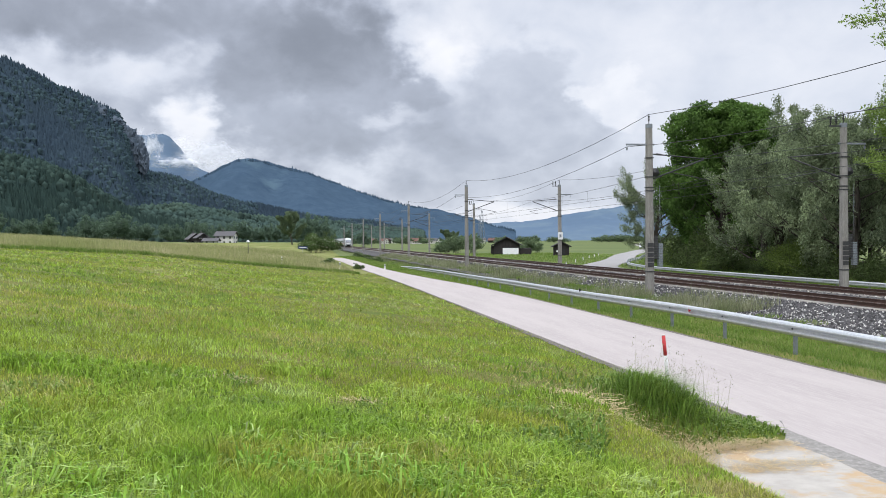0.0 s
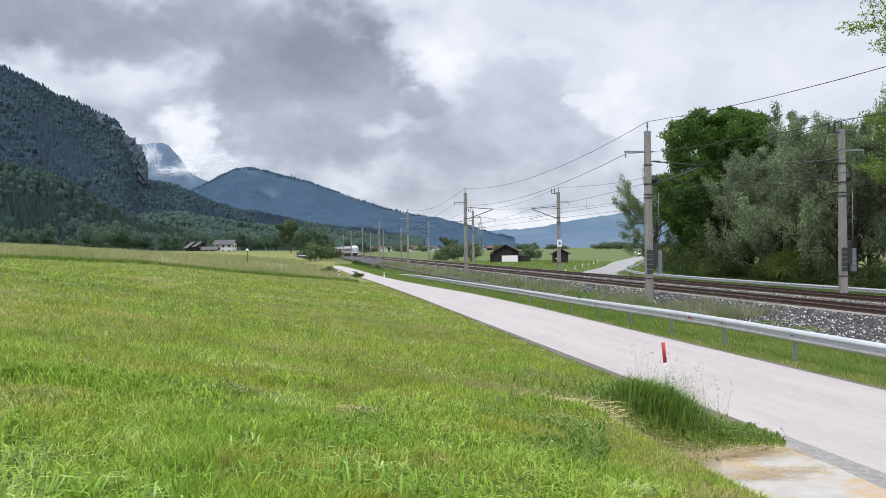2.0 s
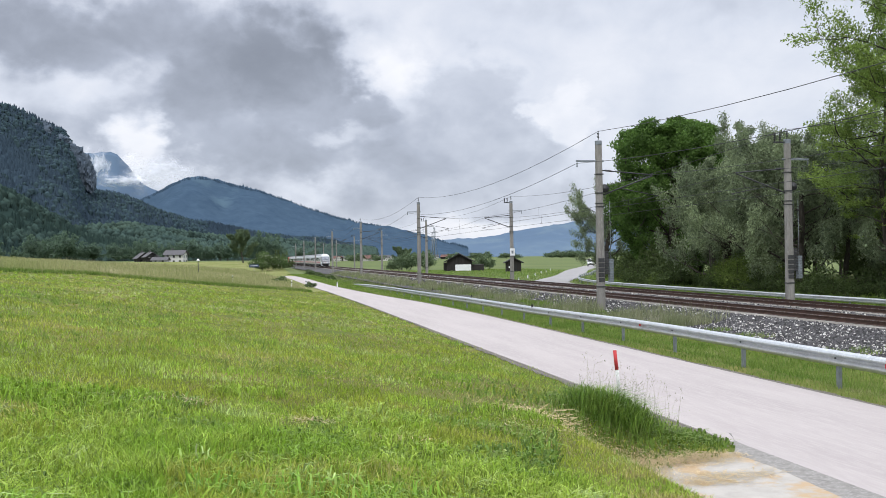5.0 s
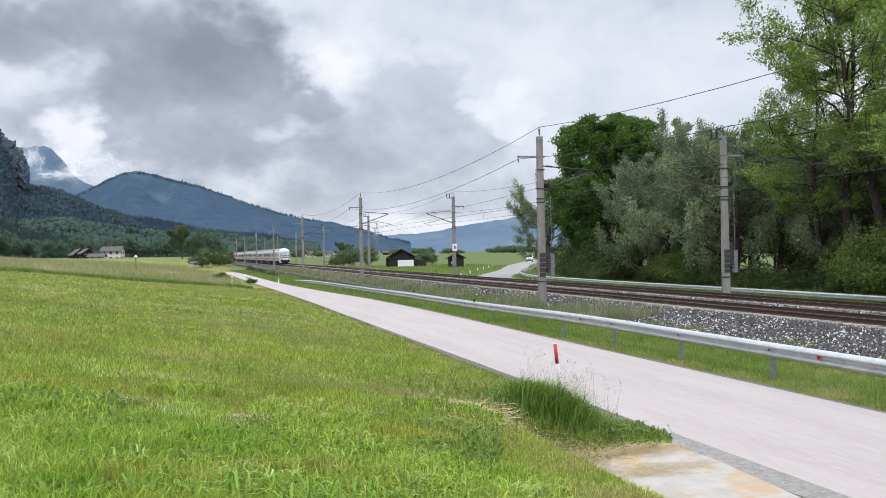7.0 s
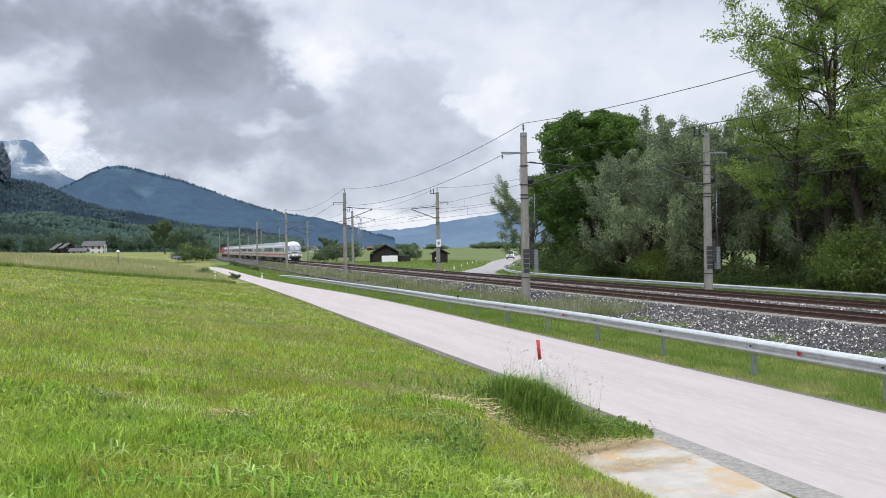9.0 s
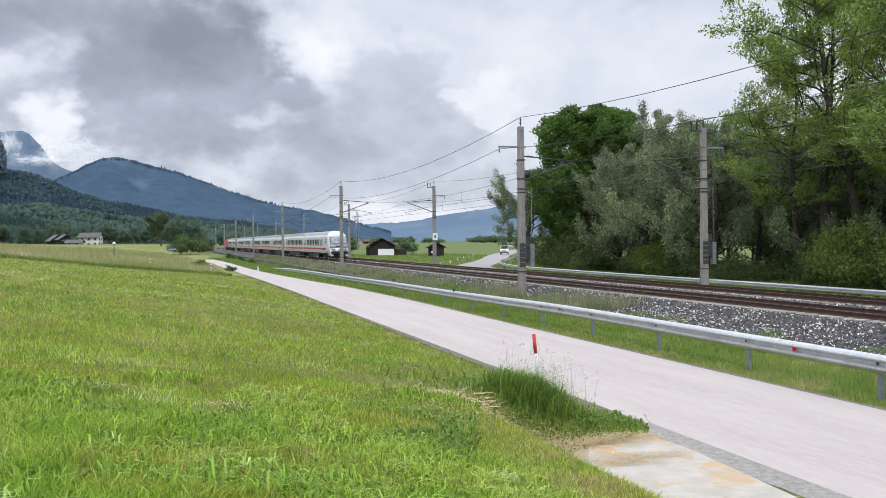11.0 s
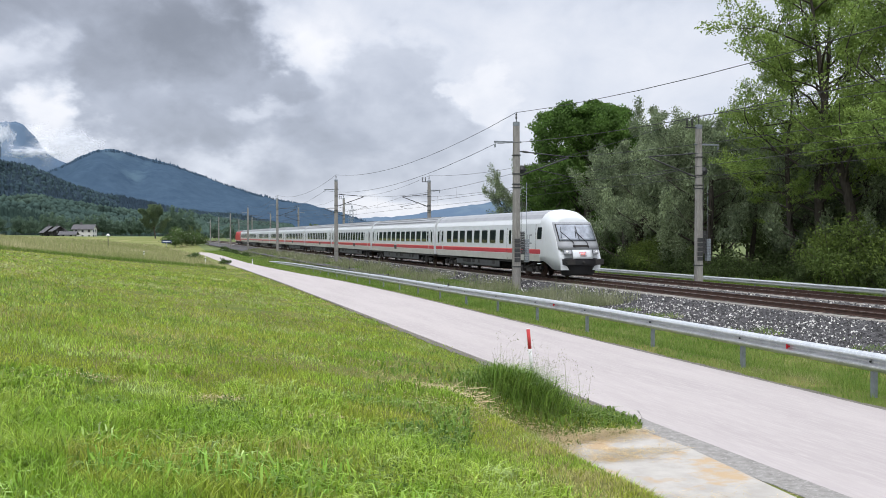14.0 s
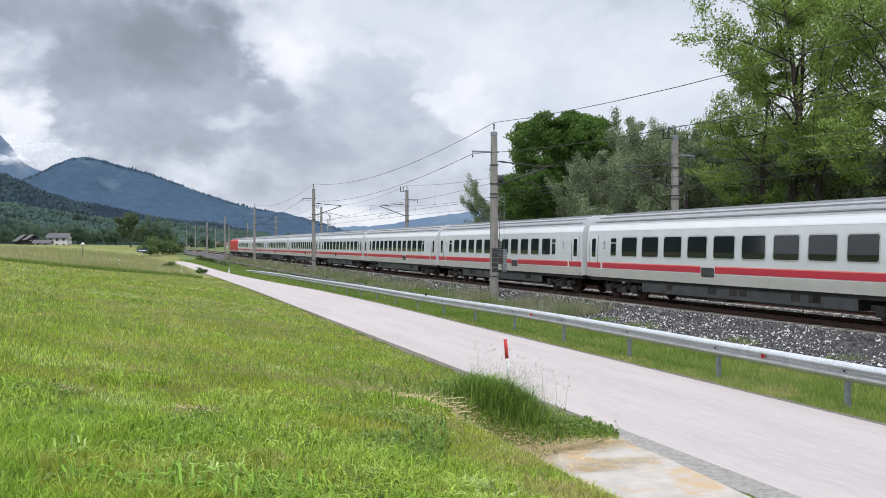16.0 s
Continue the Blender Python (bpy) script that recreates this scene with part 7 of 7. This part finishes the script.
    tagged(blades("broad_grass", X, Y, land(X, Y), H, rw.uniform(0.012, 0.022, len(X)), GRASS_BROAD, rw, 1.15), "clumps of broad arching grass blades", "grass", kind="stuff")
    # broad leaves of clover and plantain in the lush foreground
    n = 12000
    r = rw.uniform(4.6, 11.0, n)
    a = np.radians(rw.uniform(-20, 18, n))
    X, Y = r * np.sin(a), r * np.cos(a)
    keep = value_noise(X, Y, 0.75, 64) > 0.60
    X, Y = X[keep], Y[keep]
    tagged(blades("clover_leaves", X, Y, land(X, Y), rw.uniform(0.07, 0.16, len(X)), rw.uniform(0.018, 0.036, len(X)), GRASS_DARK, rw, 1.2), "dark broad leaves of clover and plantain", "herbs", kind="stuff")
    # pale cut straw lying in a loose bundle beside the tussock
    n = 22
    az = rw.normal(-0.2, 0.45, n)
    ln = rw.uniform(0.15, 0.5, n)
    X, Y = rw.normal(4.18, 0.16, n), rw.normal(12.55, 0.12, n)
    Z = land(X, Y) + rw.uniform(0.05, 0.12, n)
    d = np.stack([np.cos(az) * ln / 2, np.sin(az) * ln / 2, rw.normal(0, 0.04, n)], 1)
    w = np.stack([-np.sin(az), np.cos(az), np.full(n, 0.6)], 1) * 0.0032
    C = np.stack([X, Y, Z], 1)
    V = np.stack([C - d - w, C - d + w, C + d + w, C + d - w], 1).reshape(-1, 3)
    tagged(array_mesh("straw_stalks", V, np.arange(4 * n).reshape(n, 4), STRAW), "loose bundle of pale cut straw on the grass", "straw", kind="stuff")
    # hay left lying
    parts = []
    for cx, cy, sx, sy, n in ((4.35, 12.3, 0.4, 0.22, 260), (3.7, 12.1, 0.3, 0.12, 200), (5.3, 12.25, 0.45, 0.16, 300), (6.1, 12.2, 0.3, 0.2, 90), (5.85, 11.25, 0.36, 0.12, 150), (5.5, 11.0, 0.25, 0.10, 70), (4.75, 11.3, 0.14, 0.4, 200), (4.9, 11.75, 0.22, 0.18, 260), (5.6, 12.2, 0.35, 0.1, 240), (6.3, 12.4, 0.25, 0.08, 160), (5.4, 9.0, 0.4, 0.2, 50), (-0.88, 10.5, 0.2, 0.1, 70), (0.6, 9.7, 0.16, 0.07, 30), (1.35, 8.95, 0.14, 0.07, 30), (1.9, 15.0, 0.9, 0.5, 45), (3.4, 10.6, 0.5, 0.4, 60)):
        parts.append((rs.normal(cx, sx * 1.2, n * 4), rs.normal(cy, sy * 1.2, n * 4)))
    X, Y = (np.concatenate(q) for q in zip(*parts))
    hold = X < 6.75
    X, Y = X[hold], Y[hold]
    n = len(X)
    a = rs.uniform(0, 6.28, n)
    ln = rs.uniform(0.04, 0.15, n)
    zz = np.where(on_slab(X, Y), ROAD_Z + 0.042, land(X, Y) + 0.045) + rs.uniform(0, 0.035, n) * np.where(on_slab(X, Y), 0.3, 1)
    dx, dy = np.cos(a) * ln / 2, np.sin(a) * ln / 2
    tilt = rs.uniform(-0.008, 0.022, n)
    wx, wy = -np.sin(a) * 0.0028, np.cos(a) * 0.0028
    V = np.stack([np.stack([X - dx - wx, Y - dy - wy, zz], 1), np.stack([X - dx + wx, Y - dy + wy, zz], 1), np.stack([X + dx + wx, Y + dy + wy, zz + tilt], 1), np.stack([X + dx - wx, Y + dy - wy, zz + tilt], 1)], 1).reshape(-1, 3)
    tagged(array_mesh("dry_hay", V, np.arange(4 * n).reshape(n, 4), STRAW), "loose dry hay scattered on slab and turf", "hay", kind="stuff")


build_grass()


# ---------------------------------------------------------------- ballast stones and sleepers
STONE = material("ballast_stone", (0.112, 0.110, 0.113), (0.064, 0.063, 0.065), scale=3, island=0.6, rough=0.9, spec=0.2)
STONE_PALE = material("pale_ballast_stone", (0.62, 0.61, 0.58), (0.50, 0.49, 0.46), scale=3, island=0.2, rough=0.85)


def stones(name, X, Y, Z, S, mat, rs, label):
    n = len(X)
    base = np.array([(-1, -0.8, -0.5), (1, -0.8, -0.5), (1, 0.8, -0.5), (-1, 0.8, -0.5), (-0.45, 0, 0.7), (0.45, 0, 0.7)])
    tri = np.array([(0, 1, 5), (0, 5, 4), (1, 2, 5), (2, 3, 4), (2, 4, 5), (3, 0, 4)])
    V = (base[None] + rs.normal(0, 0.25, (n, 6, 3))) * S[:, None, None]
    an = rs.uniform(0, 2 * np.pi, n)
    c, d = np.cos(an)[:, None], np.sin(an)[:, None]
    V = np.stack([V[:, :, 0] * c - V[:, :, 1] * d, V[:, :, 0] * d + V[:, :, 1] * c, V[:, :, 2] + V[:, :, 0] * rs.normal(0, 0.3, (n, 1))], 2)
    V = V + np.stack([X, Y, Z], 1)[:, None]
    F = (tri[None] + (np.arange(n) * 6)[:, None, None]).reshape(-1, 3)
    tagged(array_mesh(name, V.reshape(-1, 3), F, mat), label, "stones", kind="stuff")


def bed_z(x):
    return np.interp(x, [17.6, 19.0, 20.0, 21.1, 21.45, 24.6, 25.2, 25.9, 29.1, 29.4, 30.6], [-0.70, -0.64, -0.585, -0.24, -0.225, -0.235, -0.30, -0.21, -0.20, -0.24, -0.7])


def build_ballast():
    rs = np.random.RandomState(9)
    n = 92000
    Y = 14 + rs.uniform(0, 1, n) ** 1.9 * 140
    X = rs.uniform(17.9, 21.5, n)
    X = np.where(rs.uniform(0, 1, n) < 0.1, rs.uniform(23.2, 26.6, n), X)
    keep = (X > 19.6) | (rs.uniform(0, 1, n) < 0.7 * smoothstep(60, 35, Y))
    X, Y = X[keep], Y[keep]
    Z = np.maximum(bed_z(X), -0.68) + rs.uniform(-0.01, 0.03, len(X))
    S = rs.uniform(0.020, 0.042, len(X)) * (1 + Y * 0.005)
    pale = rs.uniform(0, 1, len(X)) < 0.11 * (0.4 + 1.2 * value_noise(X, Y, 1.5, 23))
    stones("ballast_stones", X[~pale], Y[~pale], Z[~pale], S[~pale], STONE, rs, "grey crushed ballast stones")
    stones("pale_ballast_stones", X[pale], Y[pale], Z[pale] + 0.012, S[pale] * rs.uniform(0.5, 1.1, pale.sum()), STONE_PALE, rs, "pale limestone pieces among the ballast")
    # sleepers of both tracks
    bm = bmesh.new()
    prof = [(-0.15, -0.40), (0.15, -0.40), (0.13, -0.178), (-0.13, -0.178)]
    rings = []
    for x, k in ((-1.3, 0.9), (-0.95, 1.0), (-0.35, 0.78), (0.35, 0.78), (0.95, 1.0), (1.3, 0.9)):
        rings.append([bm.verts.new((x, u * k, v if v < -0.3 else v - (0.03 if abs(x) < 0.5 else 0))) for u, v in prof])
    for a, b in zip(rings, rings[1:]):
        for j in range(4):
            bm.faces.new((a[j], a[(j + 1) % 4], b[(j + 1) % 4], b[j]))
    bm.faces.new(rings[0])
    bm.faces.new(rings[-1])
    bmesh.ops.recalc_face_normals(bm, faces=bm.faces)
    me = bpy.data.meshes.new("sleeper")
    bm.to_mesh(me)
    bm.free()
    me.materials.append(SLEEPER_MAT)
    tracks = [o for o in scene.objects if o.name.startswith("railway_track")]
    V = np.array([v.co[:] for v in me.vertices])
    F = np.array([p.vertices[:] for p in me.polygons if len(p.vertices) == 4])
    for tr in tracks:
        y = 12.0
        while y < 140:
            s = new("sleeper", me)
            s.parent = tr
            s.location = (0, y, 0)
            y += 0.63
        rest = np.arange(y, 420, 0.63)
        VV = (V[None] + np.stack([rest * 0, rest, rest * 0], 1)[:, None]).reshape(-1, 3)
        FF = (F[None] + (np.arange(len(rest)) * len(V))[:, None, None]).reshape(-1, 4)
        tagged(array_mesh("sleepers_far", VV, FF, SLEEPER_MAT, tr), kind="stuff")


build_ballast()


# ---------------------------------------------------------------- what moves
def motions():
    for car, back in TRAIN:
        walk(car, [(t, pose(TRAIN_X, y + back, 0)) for t, y in NOSE_Y])
    # the van comes round the bend of the country road
    stops = [(0.0, 118, 318), (4.0, 106, 287), (7.0, 95.0, 260.5), (9.0, 87.0, 241), (11.5, 78.2, 218.5), (12.5, 75.2, 211), (14.0, 69.5, 196), (16.0, 62.5, 178)]
    walk(VAN, [(t, pose(x, y, PLAIN_Z + 0.12, 0, 0, 180 - 21.5)) for t, x, y in stops])


motions()
